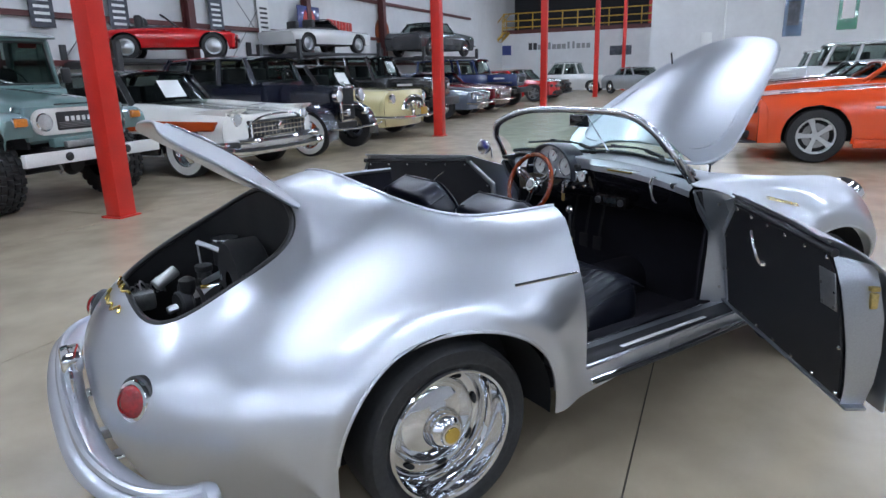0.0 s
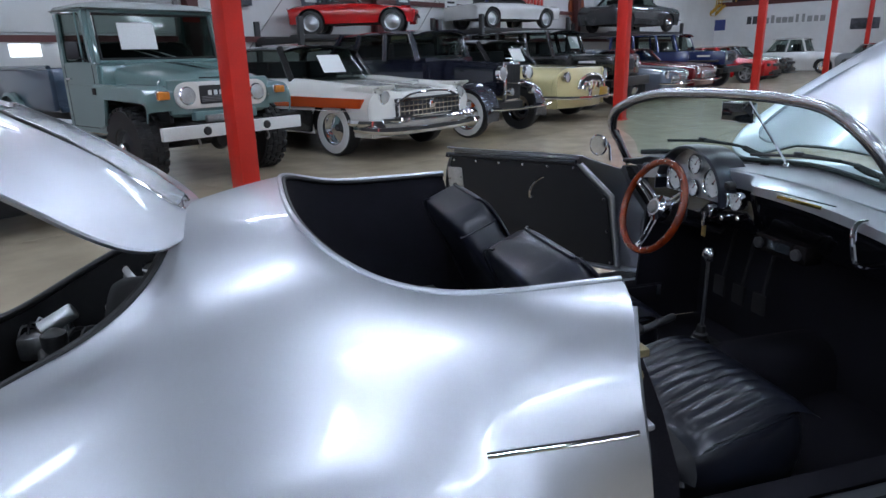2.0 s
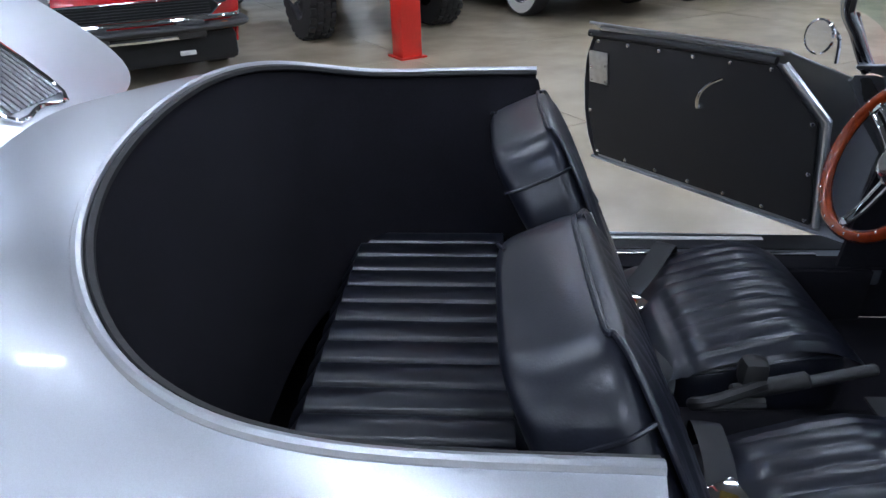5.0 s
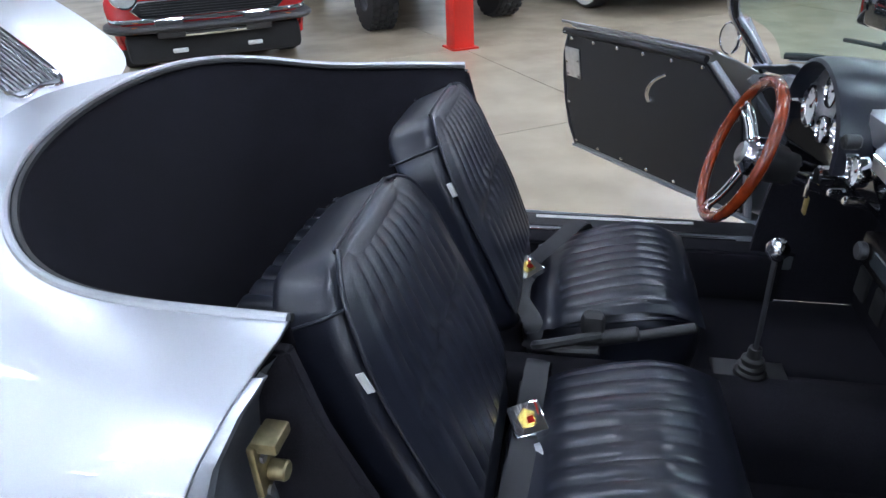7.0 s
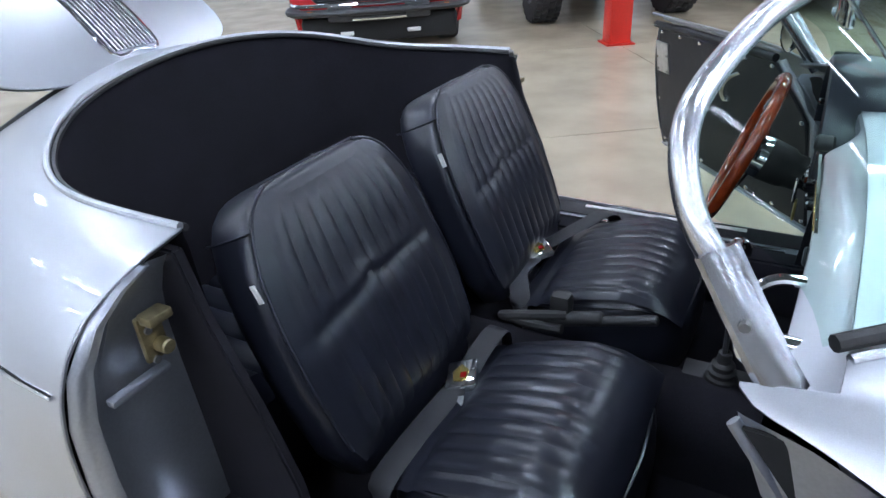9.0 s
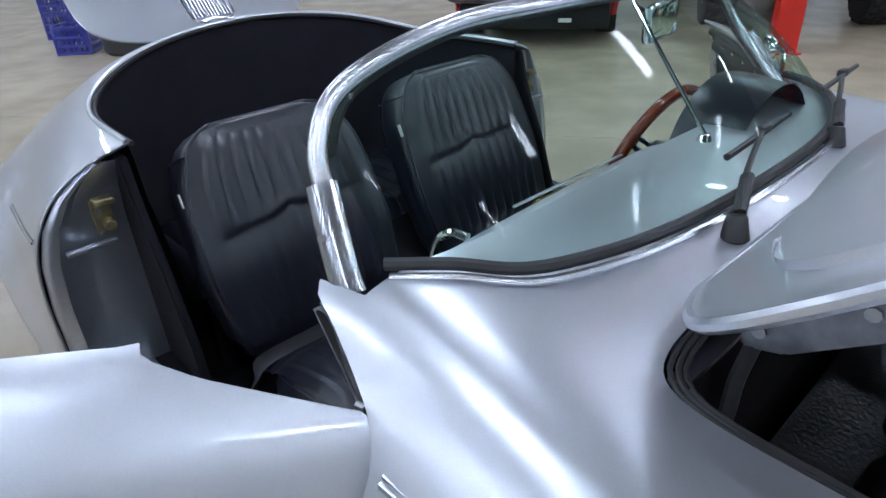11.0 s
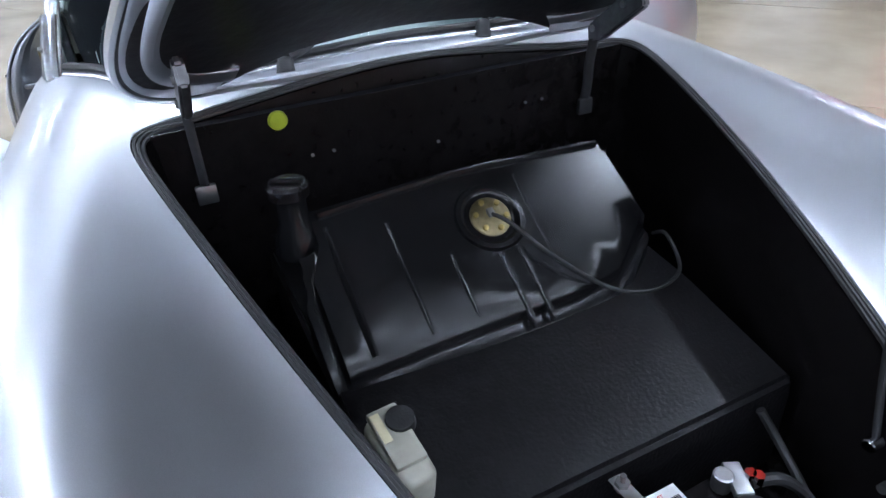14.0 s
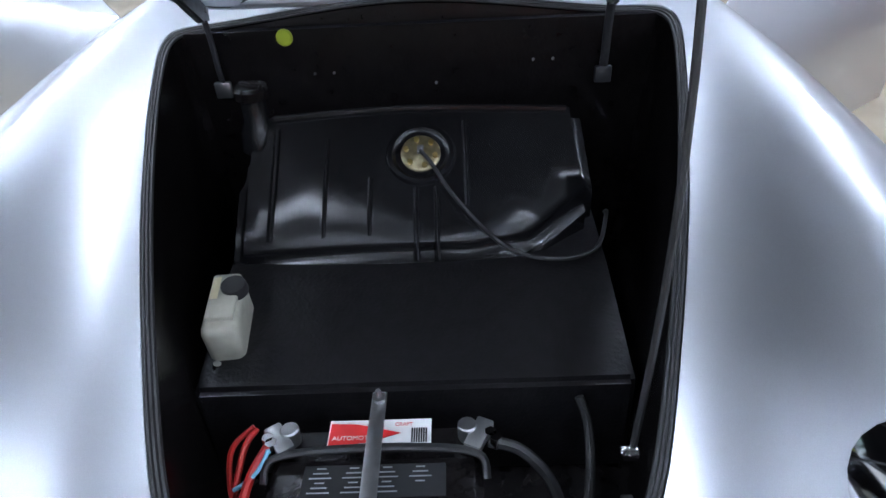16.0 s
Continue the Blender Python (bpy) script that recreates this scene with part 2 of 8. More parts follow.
def skin(lines, ns, nu, smooth=(0, 0), shape=None):
    """Body lines (each an array of x, y, z keys, from the centre line outwards, y >= 0) to a symmetric sheet: vertices and quads."""
    L = np.stack([spline(k, ns) for k in lines], 1)
    rows = []
    for row in L:
        ghost = row[1] * (1, -1, 1)
        full = spline(np.vstack([ghost, row]), nu)[nu:]
        rows.append(np.vstack([(full * (1, -1, 1))[:0:-1], full]))
    G = np.stack(rows)
    for axis, sigma in ((0, smooth[0]), (1, smooth[1])):
        if sigma:
            reach = int(3 * sigma)
            k = np.exp(-0.5 * (np.arange(-reach, reach + 1) / sigma) ** 2)
            k /= k.sum()
            size = G.shape[axis]
            out = np.zeros_like(G)
            for d, w in zip(range(-reach, reach + 1), k):
                i = np.arange(size) + d
                low, high = i < 0, i >= size
                j = np.clip(np.where(low, -i, np.where(high, 2 * size - 2 - i, i)), 0, size - 1)
                S = np.take(G, j, axis)
                ends = np.take(G, [0, size - 1], axis)
                first, last = np.take(ends, [0], axis), np.take(ends, [1], axis)
                low, high = (low[:, None, None], high[:, None, None]) if axis == 0 else (low[None, :, None], high[None, :, None])
                out += w * np.where(low, 2 * first - S, np.where(high, 2 * last - S, S))
            G = out
    if shape is not None:
        G = shape(G)
    across, along = np.gradient(G, axis=1), np.gradient(G, axis=0)
    N = np.cross(along, across)
    N /= np.maximum(np.linalg.norm(N, axis=2, keepdims=True), 1e-9)
    if N[len(rows) // 3, len(rows[0]) // 2, 2] < 0:
        N = -N
    V = np.concatenate([G, N], 2).reshape(-1, 6)
    n = len(rows[0])
    F = [(r * n + i, r * n + i + 1, (r + 1) * n + i + 1, (r + 1) * n + i) for r in range(len(rows) - 1) for i in range(n - 1)]
    return V, F


def clip(V, F, cut):
    """Keeps the part of a sheet where cut(points) < 0, with edges on the outline."""
    d = cut(V)
    verts, index, made, faces = list(map(tuple, V)), {}, {}, []
    for f in F:
        inside = [d[i] < 0 for i in f]
        if all(inside):
            faces.append(f)
            continue
        if not any(inside):
            continue
        poly = []
        for a, b in zip(f, f[1:] + f[:1]):
            if d[a] < 0:
                poly.append(a)
            if (d[a] < 0) != (d[b] < 0):
                key = (min(a, b), max(a, b))
                if key not in made:
                    lo, hi = np.array(verts[a]), np.array(verts[b])
                    if d[a] >= 0:
                        lo, hi = hi, lo
                    for _ in range(12):
                        mid = (lo + hi) / 2
                        if cut(mid[None])[0] < 0:
                            lo = mid
                        else:
                            hi = mid
                    made[key] = len(verts)
                    verts.append(tuple(lo))
                poly.append(made[key])
        if len(poly) > 2:
            faces.append(tuple(poly))
    used = sorted({i for f in faces for i in f})
    at = {i: n for n, i in enumerate(used)}
    return np.array([verts[i] for i in used]), [tuple(at[i] for i in f) for f in faces]


def sheet_part(name, V, F, material, parent, thick=0.006, label="", inner=None, inner_where=None):
    """A body panel of real thickness from a sheet with normals: outer skin, inner skin and rim."""
    if V.shape[1] == 3:
        N = np.zeros_like(V)
        for f in F:
            N[list(f)] += np.cross(V[f[1]] - V[f[0]], V[f[2]] - V[f[0]])
        V = np.hstack([V, N * np.sign(N[len(N) // 2, 2])])
    P, N = V[:, :3], V[:, 3:] / np.linalg.norm(V[:, 3:], axis=1, keepdims=True)
    k = len(P)
    turn = 0
    for f in F[:400]:
        turn += np.sign(np.dot(np.cross(P[f[1]] - P[f[0]], P[f[2]] - P[f[0]]), N[f[0]]))
    if turn < 0:
        F = [f[::-1] for f in F]
    edges = collections.Counter(tuple(sorted(e)) for f in F for e in zip(f, f[1:] + f[:1]))
    rim = [(b, a, a + k, b + k) for f in F for a, b in zip(f, f[1:] + f[:1]) if edges[tuple(sorted((a, b)))] == 1]
    me = bpy.data.meshes.new(name)
    faces = list(F) + [tuple(i + k for i in f[::-1]) for f in F] + rim
    me.from_pydata(np.vstack([P, P - thick * N]).tolist(), [], faces)
    me.materials.append(material)
    if inner:
        me.materials.append(inner)
        for i in range(len(F), 2 * len(F)):
            if inner_where is None or inner_where(P[list(F[i - len(F)])].mean(0)[None])[0]:
                me.polygons[i].material_index = 1
    me.shade_smooth()
    me.normals_split_custom_set_from_vertices(np.vstack([N, -N]).tolist())
    ob = new(name, me)
    ob.parent = parent
    if label:
        ob["label"] = label
    return ob

# ---- the hall ----
def structure(name, bm, material, m=None):
    ob = part(name, bm, material, smooth=0)
    if m is not None:
        ob.matrix_basis = m
    return tagged(ob, kind="structure")


HALL = bpose(0, 0)
U0, U1, V0, V1, TOP = -22.0, 43.0, -22.0, 12.2, 7.6
structure("ground", box(U1 - U0 + 8, V1 - V0 + 8, 0.2, (U0 + U1) / 2, (V0 + V1) / 2, -0.112), JOINT, HALL)
floor = tagged(new("floor"), "polished concrete floor with saw-cut joints", "floor", kind="structure")
floor.matrix_basis = HALL
U_CUTS = [U0, -10.0, -5.75, -1.6, 2.62, 6.8, 10.93, 15.4, 19.9, 24.8, 29.8, 36.0, U1]
V_CUTS = [V0, -12.0, -8.0, -4.1, -1.14, 1.84, 4.14, 8.2, V1]
for ua, ub in zip(U_CUTS, U_CUTS[1:]):
    for va, vb in zip(V_CUTS, V_CUTS[1:]):
        part("slab", box(ub - ua - 0.006, vb - va - 0.006, 0.012, (ua + ub) / 2, (va + vb) / 2, -0.006), CONCRETE, floor, smooth=0)
structure("wall_north", box(U1 - U0, 0.2, TOP, (U0 + U1) / 2, V1 + 0.1, TOP / 2), WALL, HALL)
structure("wall_south", box(U1 - U0, 0.2, TOP, (U0 + U1) / 2, V0 - 0.1, TOP / 2), WALL, HALL)
structure("wall_west", box(0.2, V1 - V0, TOP, U0 - 0.1, (V0 + V1) / 2, TOP / 2), WALL, HALL)
structure("wall_east", box(0.2, V1 - V0, TOP, U1 + 0.1, (V0 + V1) / 2, TOP / 2), WALL, HALL)
structure("ceiling", box(U1 - U0, V1 - V0, 0.2, (U0 + U1) / 2, (V0 + V1) / 2, TOP + 0.1), CEIL, HALL)

# steel columns
for u, v in ((2.62, 4.22), (10.93, 4.24), (19.9, 4.24), (29.8, 4.24), (39.0, 4.24), (41.5, 3.1)):
    col = thing("column", "red painted steel column with worn paint", "column", "steel columns", at=bpose(u, v))
    part("shaft", box(0.2, 0.2, TOP, 0, 0, TOP / 2, bevel=0.012), REDPOLE, col)
    part("base_plate", box(0.26, 0.26, 0.015, 0, 0, 0.0075), REDPOLE, col)

# ceiling lights: open strip fixtures
light0 = None
LIGHT_ROWS = ((-13.3, -1.5), (-9.2, -1.5), (-5.0, -1.6), (-1.1, -1.5), (3.0, -0.4), (7.5, -1.5))
SPOTS = [(u0 + 5.2 * k, v) for v, u0 in LIGHT_ROWS for k in range(-3, 8)]
for u, v in SPOTS:
    if u < U1 - 2:
        if light0 is None:
            light0 = thing("ceiling_light", "white strip light with two bright tubes", "ceiling light", "hall strip lights")
            part("housing", box(1.64, 0.30, 0.05, 0, 0, 0.07), WHITE, light0)
            part("tube", cyl(0.052, (-0.79, 0.075, 0), (0.79, 0.075, 0), 10), TUBE, light0)
            part("tube", cyl(0.052, (-0.79, -0.075, 0), (0.79, -0.075, 0), 10), TUBE, light0)
            light0.matrix_basis = bpose(u, v, 6.0, -35)
        else:
            copy_thing(light0, bpose(u, v, 6.0, -35))

# ---- the silver roadster: x ahead, y to its left ----
def lines(xs, ys, zs):
    return np.stack([xs, ys, zs], 1).astype(float)


STATIONS = 15
AXLES = (0.037, 2.10)
L0 = lines([-.785, -.845, -.77, -.50, -.02, .25, .60, 1.0, 1.40, 1.75, 2.10, 2.48, 2.80, 2.97, 2.97], [0] * STATIONS,
           [.22, .42, .62, .85, .980, .965, .93, .89, .905, .895, .82, .70, .56, .42, .30])
L1 = lines([-.775, -.83, -.735, -.46, -.02, .25, .6, 1.0, 1.42, 1.74, 2.08, 2.45, 2.76, 2.93, 2.94],
           [.28, .30, .32, .33, .34, .345, .34, .35, .385, .42, .42, .36, .29, .24, .22],
           [.22, .41, .585, .762, .932, .945, .904, .88, .890, .85, .772, .66, .54, .42, .30])
L2 = lines([-.685, -.743, -.653, -.40, 0, .27, .6, 1.0, 1.4, 1.72, 2.08, 2.45, 2.72, 2.86, 2.88],
           [.52, .53, .55, .55, .56, .608, .664, .66, .62, .656, .658, .620, .55, .49, .47],
           [.22, .42, .56, .695, .818, .848, .850, .858, .868, .845, .818, .785, .66, .46, .30])
L3 = lines([-.46, -.53, -.47, -.30, 0, .28, .57, 1.0, 1.4, 1.72, 2.08, 2.43, 2.66, 2.76, 2.76],
           [.70, .72, .74, .79, .835, .826, .803, .785, .768, .79, .835, .825, .73, .64, .62],
           [.22, .40, .48, .51, .55, .60, .665, .65, .62, .60, .57, .55, .51, .42, .30])
L4 = lines([-.345, -.36, -.36, -.25, 0, .25, .5, 1.0, 1.4, 1.7, 2.05, 2.36, 2.45, 2.48, 2.48],
           [.76, .77, .78, .80, .80, .81, .812, .79, .78, .78, .80, .78, .74, .70, .68],
           [.22, .22, .22, .23, .23, .24, .26, .30, .30, .28, .26, .26, .27, .28, .30])


def flared(G):
    """Swells the fenders round the wheel openings."""
    side = np.sign(G[..., 1])
    low = np.clip((0.80 - G[..., 2]) / 0.12, 0, 1) * np.clip((np.abs(G[..., 1]) - 0.60) / 0.10, 0, 1)
    for cx in AXLES:
        d = np.hypot((G[..., 0] - cx) / 1.02, G[..., 2] - 0.29)
        G[..., 1] += side * low * 0.024 * np.exp(-((d - 0.40) / 0.065) ** 2)
    return G


BODY_V, BODY_F = skin([L0, L1, L2, L3, L4], 20, 16, (5.0, 2.5), flared)


def cut_cockpit(p, grow=0.0):
    x, y = p[:, 0], np.abs(p[:, 1])
    rear = 1 - ((np.abs(x - 0.61) / (0.567 + grow)) ** 3.6 + (y / (0.586 + grow)) ** 2.9) ** (1 / 3.2)
    mid = (np.interp(x, [0.61, 0.75, 1.25, 1.4], [0.586, 0.618, 0.622, 0.60]) + grow - y) / 0.59
    front = 1.432 - 0.03 * (y / 0.6) ** 2 + grow - x
    d = np.where(x < 0.61, rear, np.minimum(mid, front))
    return np.minimum(d, p[:, 2] - 0.55)


def door_rear(z):
    return np.interp(z, [0.30, 0.36, 0.50, 0.62, 0.70, 0.75, 0.79, 0.83, 0.87], [0.568, 0.562, 0.556, 0.546, 0.541, 0.544, 0.554, 0.574, 0.606])


def cut_door(p, grow=0.0, corner=False):
    x, y, z = p[:, 0], np.abs(p[:, 1]), p[:, 2]
    ahead = np.interp(y, [0.60, 0.635, 0.655, 0.690, 0.71], [1.27, 1.275, 1.335, 1.505, 1.525]) if corner else np.interp(y, [0.60, 0.618, 0.628, 0.64, 0.657, 0.675, 0.69, 0.71], [1.325, 1.328, 1.345, 1.39, 1.442, 1.492, 1.520, 1.535])
    return np.minimum.reduce([x - door_rear(z) + grow, ahead - x + grow, z - 0.352 + grow, y - 0.45])


def cut_arch(p, cx, rx=0.374, rz=0.320, zc=0.29):
    x, y, z = p[:, 0], np.abs(p[:, 1]), p[:, 2]
    z2 = np.maximum(z - zc, 0)
    return np.minimum(1 - ((np.abs(x - cx) / rx) ** 2.2 + (z2 / rz) ** 2.2) ** (1 / 2.2), y - 0.52)


def oval(p, xa, xb, ya, yb, n, bow=0.0):
    """A rounded outline in plan from xa to xb, half as wide as ya at one end and yb at the other."""
    s = (p[:, 0] - (xa + xb) / 2) / ((xb - xa) / 2)
    w = ya + (yb - ya) * (s + 1) / 2 + bow * (1 - s * s)
    return 1 - (np.abs(s) ** n + (np.abs(p[:, 1]) / np.maximum(w, 0.02)) ** n) ** (1 / n)


def oval_path(xa, xb, ya, yb, n, count=72):
    out = []
    for i in range(count):
        a = 2 * math.pi * i / count
        s = math.copysign(abs(math.cos(a)) ** (2 / n), math.cos(a))
        w = ya + (yb - ya) * (s + 1) / 2
        out.append(((xa + xb) / 2 + s * (xb - xa) / 2, w * math.copysign(abs(math.sin(a)) ** (2 / n), math.sin(a))))
    return out


ENGINE_OVAL = (-0.70, -0.178, 0.385, 0.40, 3.4)
BOOT_OVAL = (1.688, 2.69, 0.522, 0.252, 13.0)
LID_OVAL = (1.678, 2.675, 0.534, 0.250, 6.0)
BOOT_MID = 0.019


def cut_engine(p, grow=0.0):
    xa, xb, ya, yb, n = ENGINE_OVAL
    return np.minimum(oval(p, xa - grow, xb + grow, ya + grow, yb + grow, n), p[:, 2] - 0.5)


def cut_boot(p, grow=0.0):
    xa, xb, ya, yb, n = BOOT_OVAL
    return np.minimum(oval(p[:, :3] - np.array([0, BOOT_MID, 0]), xa - grow, xb + grow, ya + grow, yb + grow, n, 0.022), p[:, 2] - 0.42)


def cut_lid(p):
    return np.minimum(oval(p[:, :3] - np.array([0, BOOT_MID, 0]), *LID_OVAL, 0.022), p[:, 2] - 0.42)


# height of the body over a point in plan, from the sheet's upper side
UP = BODY_V[BODY_V[:, 2] > 0.45]


def body_z(x, y):
    d = (UP[:, 0] - x) ** 2 + (UP[:, 1] - y) ** 2
    near = np.argsort(d)[:10]
    near = near[UP[near, 2] > UP[near, 2].max() - 0.08]
    w = 1 / (d[near] + 1e-4)
    A = np.stack([np.ones(len(near)), UP[near, 0] - x, UP[near, 1] - y], 1) * np.sqrt(w)[:, None]
    return float(np.linalg.lstsq(A.T @ A + 1e-3 * np.eye(3), A.T @ (UP[near, 2] * np.sqrt(w)), rcond=None)[0][0])


roadster = thing("roadster", "silver open two-seat roadster with lids and doors open", "car")
V, F = BODY_V, BODY_F
V, F = clip(V, F, cut_cockpit)
V, F = clip(V, F, cut_door)
V, F = clip(V, F, cut_engine)
V, F = clip(V, F, cut_boot)
for cx in AXLES:
    V, F = clip(V, F, lambda p: cut_arch(p, cx))


def edge_loop(cut, count, closed=True, V=V, F=F, behind=9.0):
    """The body's own edge along a cut, evenly spaced."""
    used = collections.Counter(tuple(sorted(e)) for f in F for e in zip(f, f[1:] + f[:1]))
    on = (np.abs(cut(V)) < 0.004) & (V[:, 0] < behind)
    near = collections.defaultdict(list)
    for (a, b), k in used.items():
        if k == 1 and on[a] and on[b]:
            near[a].append(b)
            near[b].append(a)
    ends = [a for a in near if len(near[a]) == 1]
    at = min(ends or near, key=lambda a: V[a][1])
    chain, seen = [at], {at}
    while True:
        step = [b for b in near[chain[-1]] if b not in seen]
        if not step:
            break
        chain.append(step[0])
        seen.add(step[0])
    P = np.array([V[i][:3] for i in chain])
    if closed:
        P = np.vstack([P, P[:1]])
    s = np.concatenate([[0], np.cumsum(np.linalg.norm(np.diff(P, axis=0), axis=1))])
    q = np.linspace(0, s[-1], count + 1)
    out = np.stack([np.interp(q, s, P[:, k]) for k in range(3)], 1)
    return out[:-1] if closed else out


def inset_rows(loop, levels):
    """Rings inside a rim: (inset, drop below the rim, or a fixed level)."""
    lo, hi = loop.min(0), loop.max(0)
    mid, half = (lo + hi) / 2, (hi - lo) / 2
    rows = []
    for inset, drop, level in levels:
        k = 1 - inset / half
        rows.append([(mid[0] + (x - mid[0]) * k[0], mid[1] + (y - mid[1]) * k[1], z - drop if level is None else level) for x, y, z in loop])
    return rows


body = sheet_part("body", V, F, SILVER, roadster, 0.007)


def turn_about(x, z, degrees):
    return Matrix.Translation((x, 0, z)) @ Matrix.Rotation(radians(degrees), 4, "Y") @ Matrix.Translation((-x, 0, -z))


# engine lid, opened about its front edge, with its slotted grille
V, F = clip(BODY_V, BODY_F, lambda p: np.maximum(-cut_engine(p, -0.012), -oval(p, -0.655, -0.212, 0.373, 0.388, 3.4)))
# the lid is pressed flatter across than the deck round it
FLAT = lambda y: 0.050 * (np.abs(y) / 0.38) ** 1.7 - 0.010
V = np.array(V, float)
V[:, 2] += FLAT(V[:, 1])
V[:, 4] *= 0.5
V[:, 3:6] /= np.linalg.norm(V[:, 3:6], axis=1, keepdims=True)
lid_z = lambda x, y: body_z(x, y) + float(FLAT(y))
lid = sheet_part("engine_lid", V, F, SILVER, roadster, 0.012, "silver engine lid with a slotted grille, standing open")
gx0, gx1 = -0.60, -0.264
for i in range(12):
    y = -0.0616 + 0.0112 * i
    pts = [(gx0 + (gx1 - gx0) * k / 6, y, lid_z(gx0 + (gx1 - gx0) * k / 6, y) + 0.004) for k in range(7)]
    part("slat", tube(pts, 0.0036, 2, 8), POLISHED, lid)
frame_pts = [(gx0, -.07), (-.43, -.072), (gx1, -.07), (gx1 + .006, 0), (gx1, .07), (-.43, .072), (gx0, .07), (gx0 - .006, 0)]
part("grille_frame", tube([(x, y, lid_z(x, y) + 0.003) for x, y in frame_pts], 0.0045, 4, 8, closed=True), CHROME, lid)
bed = [[(gx0 + (gx1 - gx0) * k / 8, y, lid_z(gx0 + (gx1 - gx0) * k / 8, y) + 0.0015) for y in (-.066, -.03, 0, .03, .066)] for k in range(9)]
part("grille_bed", grid(bed), DARK, lid)
lid.matrix_basis = Matrix.Translation((0.07, 0, -0.005)) @ turn_about(-0.21, 0.93, 60)

# boot lid
V, F = clip(BODY_V, BODY_F, lambda p: -cut_lid(p))
# its rear edge is drawn in between the hinges
V, F = clip(V, F, lambda p: 1.66 + 0.100 * np.clip((0.40 - np.abs(p[:, 1])) / 0.20, 0, 1) ** 0.7 - p[:, 0])
hood = sheet_part("boot_lid", V, F, SILVER, roadster, 0.014, "silver front lid with black underside, propped open", LID_LINING)
LID_EDGE = edge_loop(cut_lid, 200, True, V, F)
part("lid_edge", tube([(x, y, z - 0.007) for x, y, z in LID_EDGE], 0.0085, 1, 8, closed=True), SILVER, hood)
flange = inset_rows(LID_EDGE, ((0.001, 0.012, None), (0.012, 0.0175, None), (0.034, 0.0175, None), (0.044, 0.024, None), (0.056, 0.027, None), (0.068, 0.022, None), (0.074, 0.0, None)))
behind = [p[0] < 1.79 and abs(p[1]) < 0.33 for p in flange[0]]
n0 = next(i for i in range(len(behind)) if behind[i - 1] and not behind[i])
kept = [i % len(behind) for i in range(n0, n0 + len(behind)) if not behind[i % len(behind)]]
part("lid_flange", grid([[row[i] for i in kept] for row in flange]), SILVER, hood, "silver turned-in edge")
HOOD_TURN = turn_about(1.65, 0.87, -48.5)
hood.matrix_basis = HOOD_TURN


